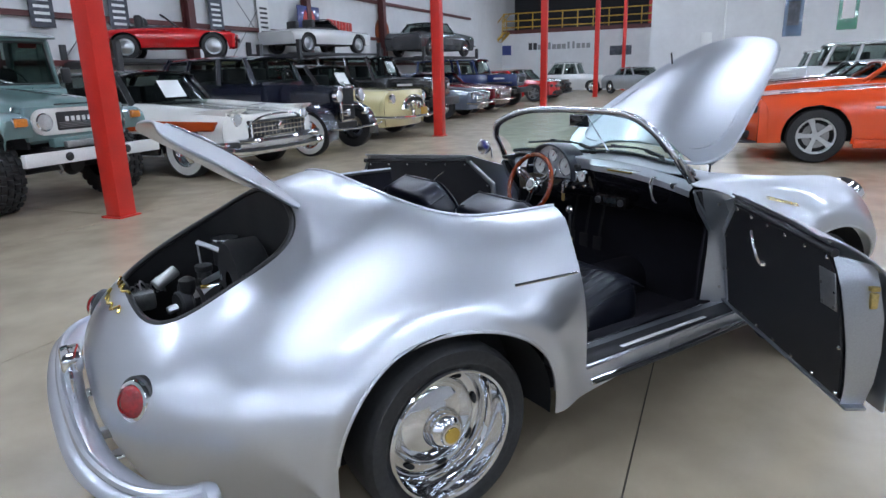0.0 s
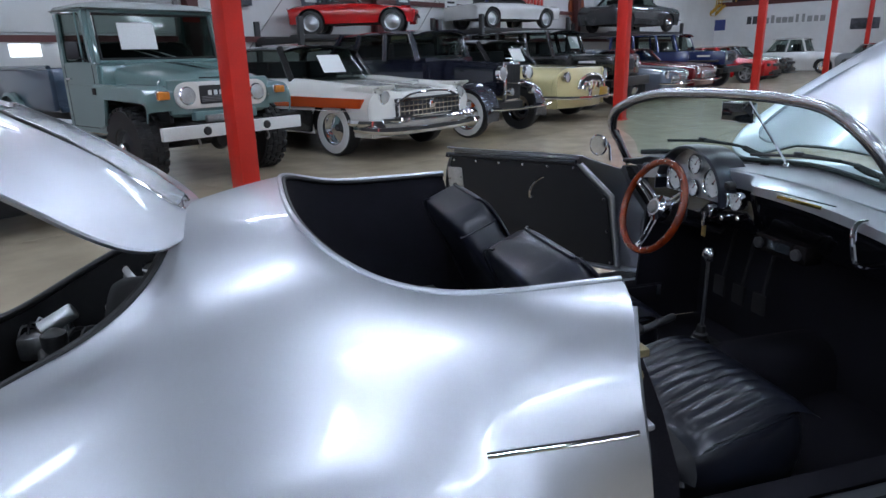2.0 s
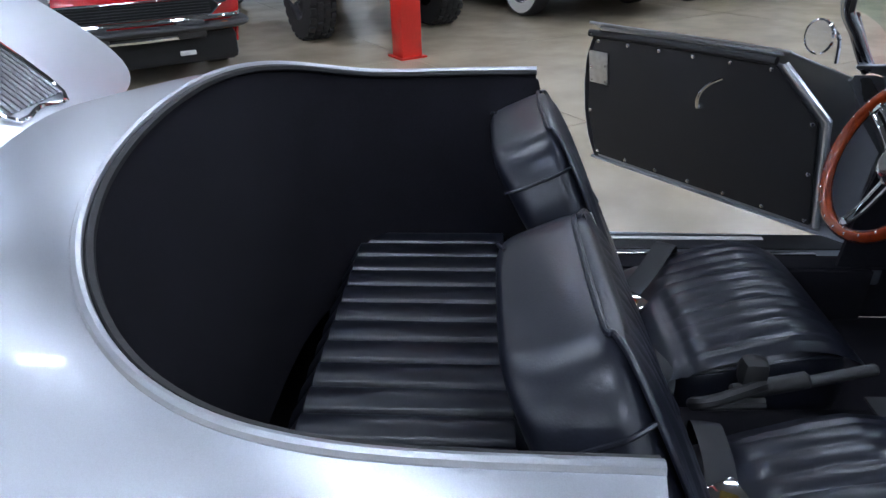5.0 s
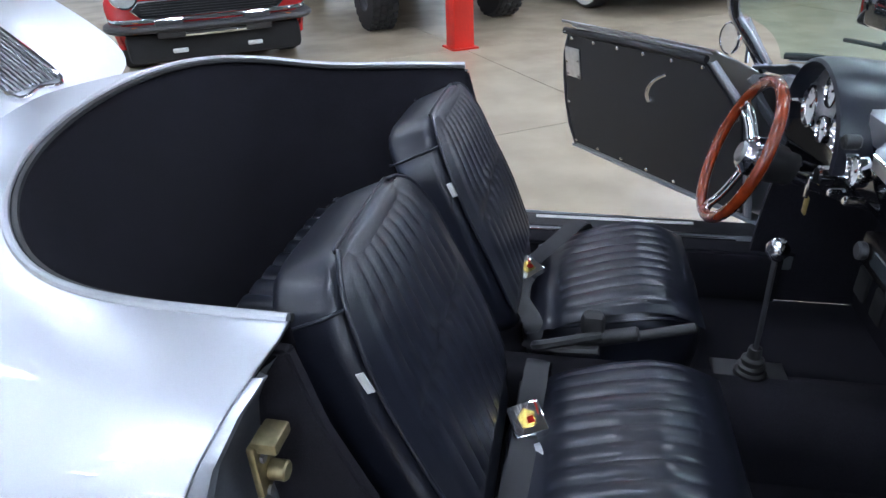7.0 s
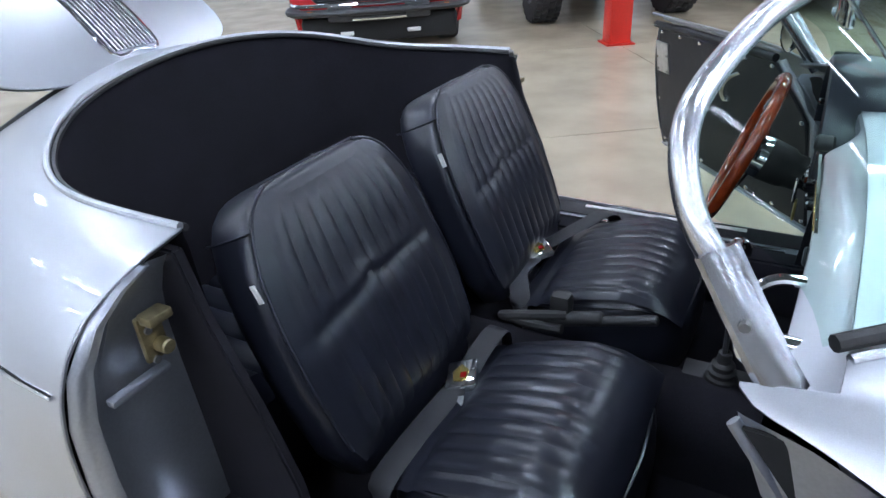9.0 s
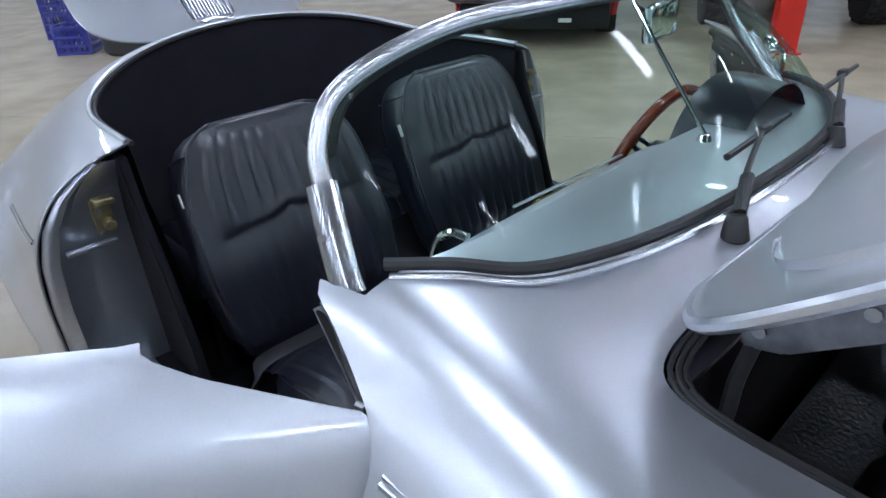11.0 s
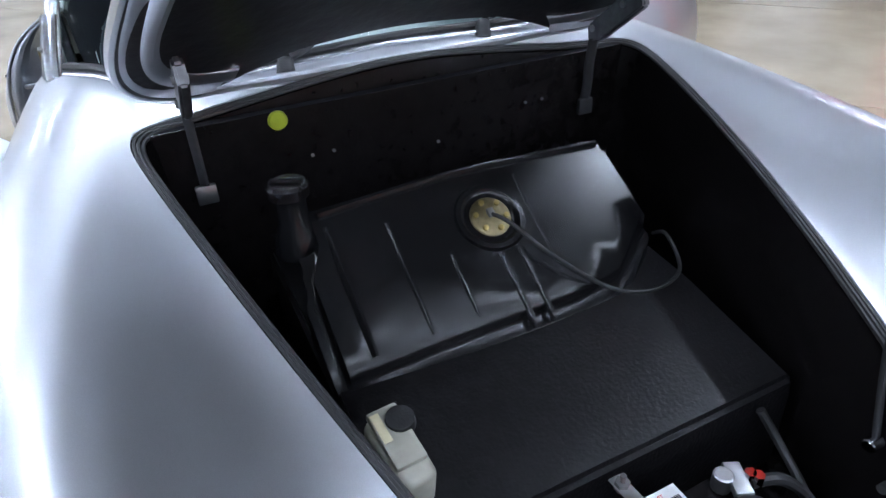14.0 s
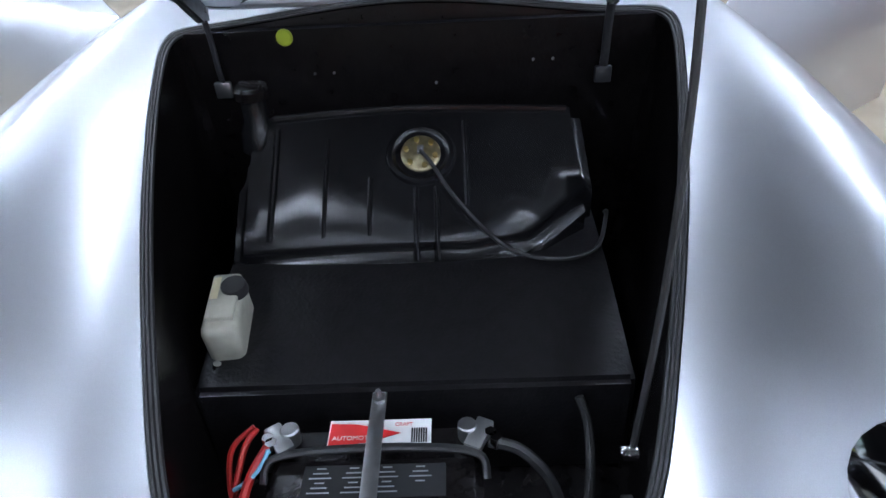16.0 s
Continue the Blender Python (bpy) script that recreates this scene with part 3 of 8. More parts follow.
# doors: skin, inner panel with rivets, shut face, latch and pull
def side_door(s, degrees):
    V, F = clip(BODY_V, BODY_F, lambda p: -cut_door(p, -0.005, True))
    V, F = clip(V, F, lambda p: cut_cockpit(p))
    V, F = clip(V, F, lambda p: -s * p[:, 1])
    d = sheet_part("door", V, F, SILVER, roadster, 0.008, "silver door with black riveted inner panel, standing open")
    hx, hy = (1.47, -0.70) if s < 0 else (1.52, 0.715)
    outline = [(0.595, 0.385), (0.565, 0.55), (0.575, 0.72), (0.612, 0.818), (1.235, 0.825), (1.37, 0.69), (1.395, 0.385)]
    lean = lambda z: s * (0.708 - 0.165 * (z - 0.36))
    plane = Matrix(((1, 0, 0, 0), (0, -0.165 * s, -s, s * (0.708 + 0.165 * 0.36)), (0, 1, 0, 0), (0, 0, 0, 1)))
    part("door_panel", prism(outline, 0.010, plane, bevel=0.003), VINYL, d, "black vinyl door panel edged with rivets")
    part("inner_frame", prism([(0.60, 0.372), (0.57, 0.55), (0.58, 0.72), (0.62, 0.826), (1.25, 0.828), (1.385, 0.70), (1.41, 0.55), (1.42, 0.372)], 0.004, Matrix.Translation((0, s * 0.006, 0)) @ plane), SILVER_SHADED, d)
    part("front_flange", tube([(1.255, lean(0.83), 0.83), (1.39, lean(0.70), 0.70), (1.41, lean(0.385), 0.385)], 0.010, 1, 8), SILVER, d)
    part("shut_face", grid([[(x, (lean(z) - s * 0.008) * (1 - k) + s * (0.766 - 0.16 * max(0, z - 0.62) - (0.14 if z > 0.8 else 0)) * k, z) for x, z in [(0.59, 0.372), (0.562, 0.45), (0.55, 0.55), (0.552, 0.65), (0.566, 0.74), (0.585, 0.79), (0.604, 0.83)]] for k in (0.0, 0.35, 0.7, 0.97)]), SILVER_SHADED, d)
    part("top_rail", tube([(0.625, s * 0.627, 0.850), (0.9, s * 0.630, 0.854), (1.245, s * 0.630, 0.854)], 0.005, 6, 8), SILVER_SHADED, d)
    part("top_roll", tube([(0.585, s * 0.622, 0.828), (0.9, s * 0.624, 0.834), (1.235, s * 0.622, 0.836)], 0.012, 4, 10), VINYL, d, "padded black vinyl roll")
    part("bottom_rail", box(0.92, 0.06, 0.010, 1.03, s * 0.732, 0.366, bevel=0.003), SILVER_SHADED, d)
    for (xa, za), (xb, zb) in zip(outline, outline[1:] + outline[:1]):
        k = max(1, round(math.hypot(xb - xa, zb - za) / 0.13))
        for i in range(k):
            cx, cz = xa + (xb - xa) * i / k, za + (zb - za) * i / k
            cx, cz = 0.98 + (cx - 0.98) * 0.965, 0.62 + (cz - 0.62) * 0.94
            part("rivet", lathe([(0.0075, 0), (0.006, 0.004), (0.0, 0.006)], pose(cx, lean(cz) - s * 0.010, cz, 90 * s, 0, 0), 8), CHROME, d)
    lp = part("latch_plate", box(0.082, 0.004, 0.112, bevel=0.0015, m=Matrix.Translation((0.622, lean(0.715) - s * 0.012, 0.715)) @ Matrix.Rotation(s * 0.165, 4, "X")), ALU, d, "bright metal latch cover")
    for dx, dz in ((-0.03, -0.046), (0.03, -0.046), (0.032, 0.01)):
        part("screw", lathe([(0.005, 0), (0.004, 0.003), (0.0, 0.004)], pose(0.622 + dx, lean(0.715 + dz) - s * 0.014, 0.715 + dz, 90 * s, 0, 0), 8), STEEL, lp)
    part("latch", box(0.022, 0.02, 0.045, 0.560, s * 0.725, 0.70, bevel=0.004), BRASS, d)
    part("latch", box(0.016, 0.025, 0.014, 0.556, s * 0.722, 0.735, bevel=0.003), BRASS, d)
    yy = lean(0.70) - s * 0.010
    hd = part("pull_handle", tube([(1.022, yy - s * 0.012, 0.668), (1.026, yy - s * 0.024, 0.690), (1.038, yy - s * 0.030, 0.718), (1.060, yy - s * 0.028, 0.744), (1.092, yy - s * 0.020, 0.764)], 0.0065, 5, 8, flat=0.5), CHROME, d)
    part("handle_pivot", lathe([(0.013, 0), (0.012, 0.010), (0.008, 0.018), (0.0, 0.019)], pose(1.022, lean(0.668) - s * 0.010, 0.668, 90 * s, 0, 0), 16), CHROME, hd)
    d.matrix_basis = Matrix.Translation((hx, hy, 0.0 if s < 0 else -0.012)) @ Matrix.Rotation(radians(-s * degrees), 4, "Z") @ Matrix.Translation((-hx, -hy, 0))
    return d


door_left = side_door(1, 50)
door_right = side_door(-1, 55)


def on_side(x, z, s, out=0.0):
    """A point of the flank at x and height z."""
    side = BODY_V[(BODY_V[:, 1] * s > 0.4)]
    d = (side[:, 0] - x) ** 2 + (side[:, 2] - z) ** 2
    near = np.argsort(d)[:6]
    w = 1 / (d[near] + 1e-5)
    return Vector((x, float((side[near, 1] * w).sum() / w.sum()) + s * out, z))


# wheels: wide tyre, deep chrome rim with slots, domed cap
def wheel(x, s):
    m = pose(x, s * 0.80, 0.285, -90 * s, 0, 0)
    w = part("wheel", lathe([(0.205, -0.205), (0.265, -0.205), (0.282, -0.19), (0.285, -0.17), (0.285, -0.04), (0.281, -0.018), (0.268, -0.003), (0.25, 0.0), (0.236, -0.004), (0.228, -0.003), (0.214, -0.012), (0.205, -0.03)], m, 64), TYRE, roadster, "wide black tyre")
    rim = part("rim", lathe([(0.205, -0.19), (0.207, -0.02), (0.212, -0.008), (0.207, -0.002), (0.199, -0.005), (0.194, -0.02), (0.190, -0.075), (0.178, -0.088), (0.172, -0.12), (0.150, -0.125), (0.138, -0.10), (0.120, -0.088), (0.085, -0.078), (0.060, -0.07)], m, 64), CHROME, w, "polished chrome wheel")
    part("hub_cap", lathe([(0.066, -0.072), (0.060, -0.045), (0.050, -0.028), (0.036, -0.020), (0.033, -0.012), (0.0, -0.011)], m, 32), CHROME, w)
    part("badge", lathe([(0.026, -0.0115), (0.025, -0.008), (0.0, -0.006)], m, 24), GOLD, w, "round gold badge")
    for k in range(8):
        a = radians(45 * k + 10)
        part("slot", lathe([(0.012, -0.1165), (0.009, -0.114), (0.0, -0.113)], m @ Matrix.Translation((0.158 * math.cos(a), 0.158 * math.sin(a), 0)) @ Matrix.Rotation(a, 4, "Z") @ Matrix.Diagonal((0.8, 1.7, 1, 1)), 12), DARK, w)
    part("brake_drum", cyl(0.13, m @ Vector((0, 0, -0.2)), m @ Vector((0, 0, -0.13)), 24), STEEL, w)


for x in AXLES:
    for s in (1, -1):
        wheel(x, s)
        lip = [(x + 0.375 * math.copysign(abs(math.cos(a)) ** (2 / 2.2), math.cos(a)), 0.29 + 0.321 * abs(math.sin(a)) ** (2 / 2.2)) for a in np.linspace(0.12, math.pi - 0.12, 25)]
        part("arch_lip", tube([on_side(px, pz, s, -0.002) for px, pz in lip], 0.006, 3, 8), SILVER, roadster)
        # dark inner arch
        rows = []
        for yy in (0.80, 0.66, 0.57):
            rows.append([(x + 0.381 * math.cos(a), s * yy, 0.29 + 0.329 * math.sin(a)) for a in np.linspace(-0.15, math.pi + 0.15, 20)])
        part("wheel_arch", grid(rows), DARK, roadster)
        part("arch_wall", prism([(0.381 * math.cos(a), 0.329 * math.sin(a)) for a in np.linspace(-0.15, math.pi + 0.15, 20)], 0.01, pose(x, s * 0.57, 0.29, 90, 0, 0)), DARK, roadster)

# ---- cabin ----
# black carpeted tub: walls hang from the rim
RIM = edge_loop(cut_cockpit, 400, False, behind=0.612)
RIM = RIM[np.linspace(0, len(RIM) - 1, 61).astype(int)]
walls = []
for scale, drop in ((1.0, 0.006), (0.992, 0.03), (0.985, 0.12), (0.95, 0.3), (0.90, 0.5)):
    walls.append([(0.6 + (x - 0.6) * scale, y * scale, z - drop if drop < 0.2 else 0.93 - drop - 0.04) for x, y, z in RIM])
part("rear_carpet", grid(walls), CARPET, roadster, "black carpet lining behind the seats")
for s in (1, -1):
    jamb = []
    for dx, k in ((-0.004, 0.0), (0.006, 0.03), (0.013, 0.08), (0.016, 0.17), (0.004, 0.30), (0.006, 0.5), (0.01, 0.75), (0.012, 1.0)):
        row = []
        for z in (0.33, 0.36, 0.45, 0.55, 0.65, 0.72, 0.78, 0.82, 0.845):
            edge = abs(on_side(door_rear(z), z, s).y) - 0.009
            row.append((door_rear(z) + 0.003 + dx, s * (edge + (min(0.615, edge - 0.01) - edge) * k), z))
        jamb.append(row)
    part("door_jamb", grid(jamb), SILVER_SHADED, roadster, "recessed silver door jamb")
    part("jamb_step", box(0.018, 0.10, 0.012, 0.578, s * 0.70, 0.672, bevel=0.004), SILVER_SHADED, roadster)
    part("jamb_carpet", prism([(0.50, 0.20), (0.78, 0.20), (0.75, 0.45), (0.70, 0.60), (0.64, 0.74), (0.612, 0.85), (0.52, 0.85)], 0.02, pose(0, s * 0.605 + 0.01, 0, 90, 0, 0), bevel=0.004), CARPET, roadster)
    st = part("striker", box(0.010, 0.038, 0.075, 0.586, s * 0.665, 0.735, bevel=0.003), ZINC, roadster, "dull brass-plated door striker")
    part("striker_hook", box(0.03, 0.040, 0.016, 0.60, s * 0.66, 0.770, bevel=0.004), ZINC, st)
    part("stud", cyl(0.012, (0.59, s * 0.66, 0.72), (0.612, s * 0.66, 0.72), 12, bevel=0.002), ZINC, st)
    part("screw", cyl(0.006, (0.59, s * 0.672, 0.75), (0.595, s * 0.672, 0.75), 8), STEEL, st)
    part("screw", cyl(0.006, (0.59, s * 0.672, 0.70), (0.595, s * 0.672, 0.70), 8), STEEL, st)
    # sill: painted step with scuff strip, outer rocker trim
    # jamb and sill silver has its shade mixed into the base colour
    sill = part("sill", box(0.98, 0.20, 0.05, 1.04, s * 0.69, 0.325, bevel=0.008), SILVER_SHADED, roadster)
    part("sill_step", box(0.93, 0.085, 0.004, 1.035, s * 0.735, 0.352, bevel=0.001), VINYL, sill, "dark ribbed tread of the sill")
    part("scuff_strip", box(0.48, 0.016, 0.003, 1.04, s * 0.752, 0.3555), WHITE, sill, "pale scuff strip")
    part("sill_cover", box(0.98, 0.066, 0.008, 1.04, s * 0.620, 0.352, bevel=0.003), CARPET, sill, "black carpet over the inner sill")
    part("sill_trim", box(0.83, 0.012, 0.008, 0.97, s * 0.66, 0.355, bevel=0.002), CHROME, sill)
    part("rocker_trim", tube([(0.585, s * 0.81, 0.303), (0.95, s * 0.812, 0.303), (1.62, s * 0.80, 0.303)], 0.014, 6, 10, flat=0.8), CHROME, sill, "rocker moulding with rubber insert")
    part("rocker_rubber", tube([(0.60, s * 0.823, 0.303), (0.95, s * 0.825, 0.303), (1.60, s * 0.813, 0.303)], 0.006, 6, 8), RUBBER, sill)
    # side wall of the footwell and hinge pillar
    # post and brace faces: body silver, with shade put into the colour
    part("hinge_pillar", prism([(1.55, 0.345), (1.60, 0.345), (1.60, 0.78), (1.545, 0.78)], 0.10, pose(0, s * 0.66 + 0.05, 0, 90, 0, 0), bevel=0.006), SILVER_SHADED, roadster)
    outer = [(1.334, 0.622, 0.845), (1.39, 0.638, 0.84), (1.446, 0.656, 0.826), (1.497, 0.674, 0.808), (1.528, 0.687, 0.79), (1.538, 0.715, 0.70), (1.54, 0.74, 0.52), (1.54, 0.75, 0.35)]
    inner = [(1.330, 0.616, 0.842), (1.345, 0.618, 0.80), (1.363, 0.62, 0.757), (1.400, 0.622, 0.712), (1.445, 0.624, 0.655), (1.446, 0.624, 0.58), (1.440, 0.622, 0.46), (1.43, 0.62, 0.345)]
    part("post_face", grid([[tuple(s * c if i == 1 else c for i, c in enumerate(Vector(a).lerp(Vector(b), k / 4))) for a, b in zip(outer, inner)] for k in range(5)]), SILVER_SHADED, roadster, "silver return face of the front door post")
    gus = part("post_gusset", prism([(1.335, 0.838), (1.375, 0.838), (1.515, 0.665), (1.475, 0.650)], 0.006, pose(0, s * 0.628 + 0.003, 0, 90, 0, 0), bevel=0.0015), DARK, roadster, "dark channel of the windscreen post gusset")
    part("gusset_lip", tube([(1.328, s * 0.622, 0.836), (1.40, s * 0.624, 0.738), (1.468, s * 0.626, 0.648)], 0.007, 3, 8, flat=0.6), SILVER_SHADED, gus)
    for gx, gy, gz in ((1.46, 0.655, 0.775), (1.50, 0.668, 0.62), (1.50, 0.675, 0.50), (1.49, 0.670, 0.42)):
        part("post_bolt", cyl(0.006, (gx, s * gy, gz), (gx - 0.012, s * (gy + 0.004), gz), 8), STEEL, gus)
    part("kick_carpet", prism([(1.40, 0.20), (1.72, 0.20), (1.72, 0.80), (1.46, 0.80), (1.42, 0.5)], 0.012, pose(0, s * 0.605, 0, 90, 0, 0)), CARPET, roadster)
    part("cowl_brace", prism([(1.400, 0.845), (1.45, 0.835), (1.55, 0.79), (1.55, 0.50), (1.52, 0.50), (1.48, 0.72)], 0.035, pose(0, s * 0.622 + 0.018, 0, 90, 0, 0), bevel=0.006), SILVER_SHADED, roadster)
    part("sill_carpet", box(1.1, 0.02, 0.16, 0.95, s * 0.588, 0.27, bevel=0.004), CARPET, roadster)

part("floor_carpet", box(1.9, 1.18, 0.02, 0.80, 0, 0.19), CARPET, roadster)
part("firewall", box(0.02, 1.24, 0.66, 1.72, 0, 0.52), CARPET, roadster)
part("boot_bulkhead", box(0.003, 1.22, 0.66, 1.732, 0, 0.52), BOOT_BLACK, roadster)
tun = [[(x, 0.11 * math.cos(a), 0.20 + 0.16 * math.sin(a) ** 0.6) for a in np.linspace(0, math.pi, 13)] for x in np.linspace(0.45, 1.71, 12)]
part("tunnel", grid(tun), CARPET, roadster)

# pleated rear bench
def pleated(nx, ny, x0, x1, y0, y1, top, ribs, depth=0.008, edge=0.03, along="x"):
    rows = []
    for i in range(nx + 1):
        row = []
        for j in range(ny + 1):
            a, b = i / nx, j / ny
            q = b if along == "x" else a
            e = min(min(a, 1 - a) * (x1 - x0), min(b, 1 - b) * (y1 - y0)) / edge
            drop = 0 if e >= 1 else 0.05 * (1 - math.sqrt(max(0, 1 - (1 - e) ** 2)))
            row.append((x0 + (x1 - x0) * a, y0 + (y1 - y0) * b, top - drop - depth * (1 - abs(math.sin(math.pi * ribs * q)) ** 0.5)))
        rows.append(row)
    return rows


bench = part("rear_bench", grid(pleated(12, 192, 0.16, 0.57, -0.52, 0.52, 0.50, 16, 0.014)), LEATHER, roadster, "black pleated rear bench cushion")
part("bench_front", box(0.02, 1.0, 0.25, 0.56, 0, 0.325, bevel=0.006), LEATHER, bench)


# bucket seats
def seat(cy):
    st = part("seat", box(0.36, 0.38, 0.06, 1.0, cy, 0.235, bevel=0.01), VINYL, roadster, "black leather bucket seat with pleated panels")
    # cushion, rising to a full front edge
    crown = lambda x: float(np.interp(x, [0.79, 0.85, 0.92, 1.0, 1.07, 1.13, 1.18, 1.22], [0.378, 0.395, 0.428, 0.458, 0.474, 0.470, 0.452, 0.43]))
    rows = []
    n = 56
    for k, (f, inset) in enumerate(((0.0, 0.03), (0.12, 0.008), (0.4, 0.0), (0.75, 0.004), (0.92, 0.014), (1.0, 0.04))):
        ring = []
        for x, y in oval_path(0.80 + inset, 1.225 - inset, 0.225 - inset, 0.232 - inset, 3.6, n):
            ring.append((x, cy + y, 0.255 + f * (crown(x) - 0.262)))
        rows.append(ring)
    bm = grid(rows, close=True)
    top = []
    for i in range(33):
        row = []
        for j in range(97):
            a, b = i / 32, j / 96
            x = 0.822 + 0.385 * a
            y = (b - 0.5) * 0.43
            rib = 0.006 * abs(math.sin(math.pi * 11 * b)) ** 0.5 * min(1.0, (a - 0.16) / 0.08, (0.86 - a) / 0.16) if 0.16 < a < 0.86 and 0.06 < b < 0.94 else 0.0
            seam = 0.006 * math.exp(-((a - 0.16) / 0.018) ** 2)
            puff = 0.022 * (1 - (2 * b - 1) ** 6) * (1 - (2 * a - 1) ** 8) - 0.008
            wave = 0.002 * math.sin(9 * a + 4 * b) * math.sin(5 * b + 1)
            row.append((x, cy + y, crown(x) + puff + rib - seam + wave))
        top.append(row)
    grid(top, bm)
    cus = part("cushion", bm, LEATHER, st, smooth=50)
    part("cushion_piping", tube([tuple(p) for p in rows[4][::4]], 0.0045, 3, 6, closed=True), LEATHER, cus)
    # backrest: stations up the back
    P0, P1 = Vector((0.769, cy, 0.36)), Vector((0.553, cy, 0.845))
    up = (P1 - P0).normalized()
    fwd = Vector((up.z, 0, -up.x))
    H = (P1 - P0).length
    BACK = ((0.0, 0.17, 0.03), (0.02, 0.20, 0.045), (0.15, 0.232, 0.055), (0.4, 0.246, 0.058), (0.65, 0.24, 0.058), (0.80, 0.226, 0.064), (0.90, 0.202, 0.066), (0.95, 0.180, 0.066), (0.98, 0.155, 0.064), (0.995, 0.130, 0.058), (1.0, 0.108, 0.05))
    bh, bw, bt = zip(*BACK)
    rows = []
    piping = []
    for h, w, t in BACK:
        c = P0 + up * (H * h) + fwd * (0.010 * math.sin(math.pi * h))
        ring = []
        for k in range(64):
            a = 2 * math.pi * k / 64
            sx = math.copysign(abs(math.cos(a)) ** (2 / 5.0), math.cos(a))
            sy = math.copysign(abs(math.sin(a)) ** (2 / 5.0), math.sin(a))
            ring.append(c + Vector((0, 1, 0)) * (w * sx) + fwd * (t * sy))
        rows.append(ring)
        if h > 0.1:
            piping.append((c, w, t))
    bm = grid(rows, close=True)
    bm.faces.new([v for v in bm.verts][-64:])
    back = part("backrest", bm, LEATHER, st, smooth=50)
    # pleated insert on the front, with a pocket-like crease
    ins = []
    for i in range(49):
        row = []
        h = 0.08 + 0.90 * i / 48
        for j in range(73):
            b = j / 72
            half = float(np.interp(h, bh, bw)) * 0.945
            crease = 0.555 + 0.05 * (b - 0.5) + 0.03 * math.exp(-((b - 0.46) / 0.08) ** 2)
            near = math.exp(-((h - crease) / 0.05) ** 2)
            rib = 0.0052 * abs(math.sin(math.pi * 12 * b)) ** 0.5 * (1 - 0.6 * near) * (1 if 0.085 < b < 0.915 else 0.1) * min(1.0, (48 - i) / 9)
            dip = 0.0055 * math.exp(-((h - crease) / 0.010) ** 2) * (1 if 0.10 < b < 0.90 else 0.1)
            lip = 0.006 * math.exp(-((h - crease - 0.028) / 0.018) ** 2) * math.exp(-((b - 0.44) / 0.10) ** 2)
            belly = 0.006 * (1 - (2 * b - 1) ** 2) * math.sin(math.pi * min(1, h * 1.02))
            edge = min(1.0, min(i, 48 - i) / 4, min(j, 72 - j) / 6)
            c = P0 + up * (H * h) + fwd * (0.010 * math.sin(math.pi * h) + float(np.interp(h, bh, bt)) - 0.003 + (0.005 + belly + rib + lip - dip) * edge)
            row.append(c + Vector((0, 1, 0)) * (half * (2 * b - 1)))
        ins.append(row)
    part("pleated_insert", grid(ins), LEATHER, back, smooth=60)
    loop = [c + Vector((0, 1, 0)) * (w * 0.955) + fwd * (t * 0.93) for c, w, t in piping]
    loop += [c - Vector((0, 1, 0)) * (w * 0.955) + fwd * (t * 0.93) for c, w, t in piping[::-1]]
    part("piping", tube([tuple(p) for p in loop], 0.0036, 4, 8), LEATHER, back)
    seam = [c + Vector((0, 1, 0)) * (w * 0.962) - fwd * (t * 0.93) for c, w, t in piping]
    cap = [(c, w, t) for c, w, t in piping if c.z > 0.76][0]
    for sgn in (1, -1):
        part("cap_seam", tube([tuple(cap[0] + Vector((0, sgn, 0)) * (cap[1] * q) + fwd * (cap[2] * r)) for q, r in ((0.95, 0.93), (1.0, 0.5), (1.003, 0.0), (1.0, -0.5), (0.955, -0.93))], 0.0026, 4, 6), LEATHER, back)
    part("back_piping", tube([tuple(p) for p in seam], 0.003, 4, 6), LEATHER, back)
    c = P0 + up * (H * 0.74)
    part("side_tag", box(0.012, 0.002, 0.032, bevel=0.0004, m=Matrix.Translation(c + Vector((0, -0.2375, 0)) + fwd * 0.060) @ fwd.to_track_quat("X", "Z").to_matrix().to_4x4()), WHITE, back, "small white fabric tag")
    return st


seat_right = seat(-0.295)
seat_left = seat(0.30)
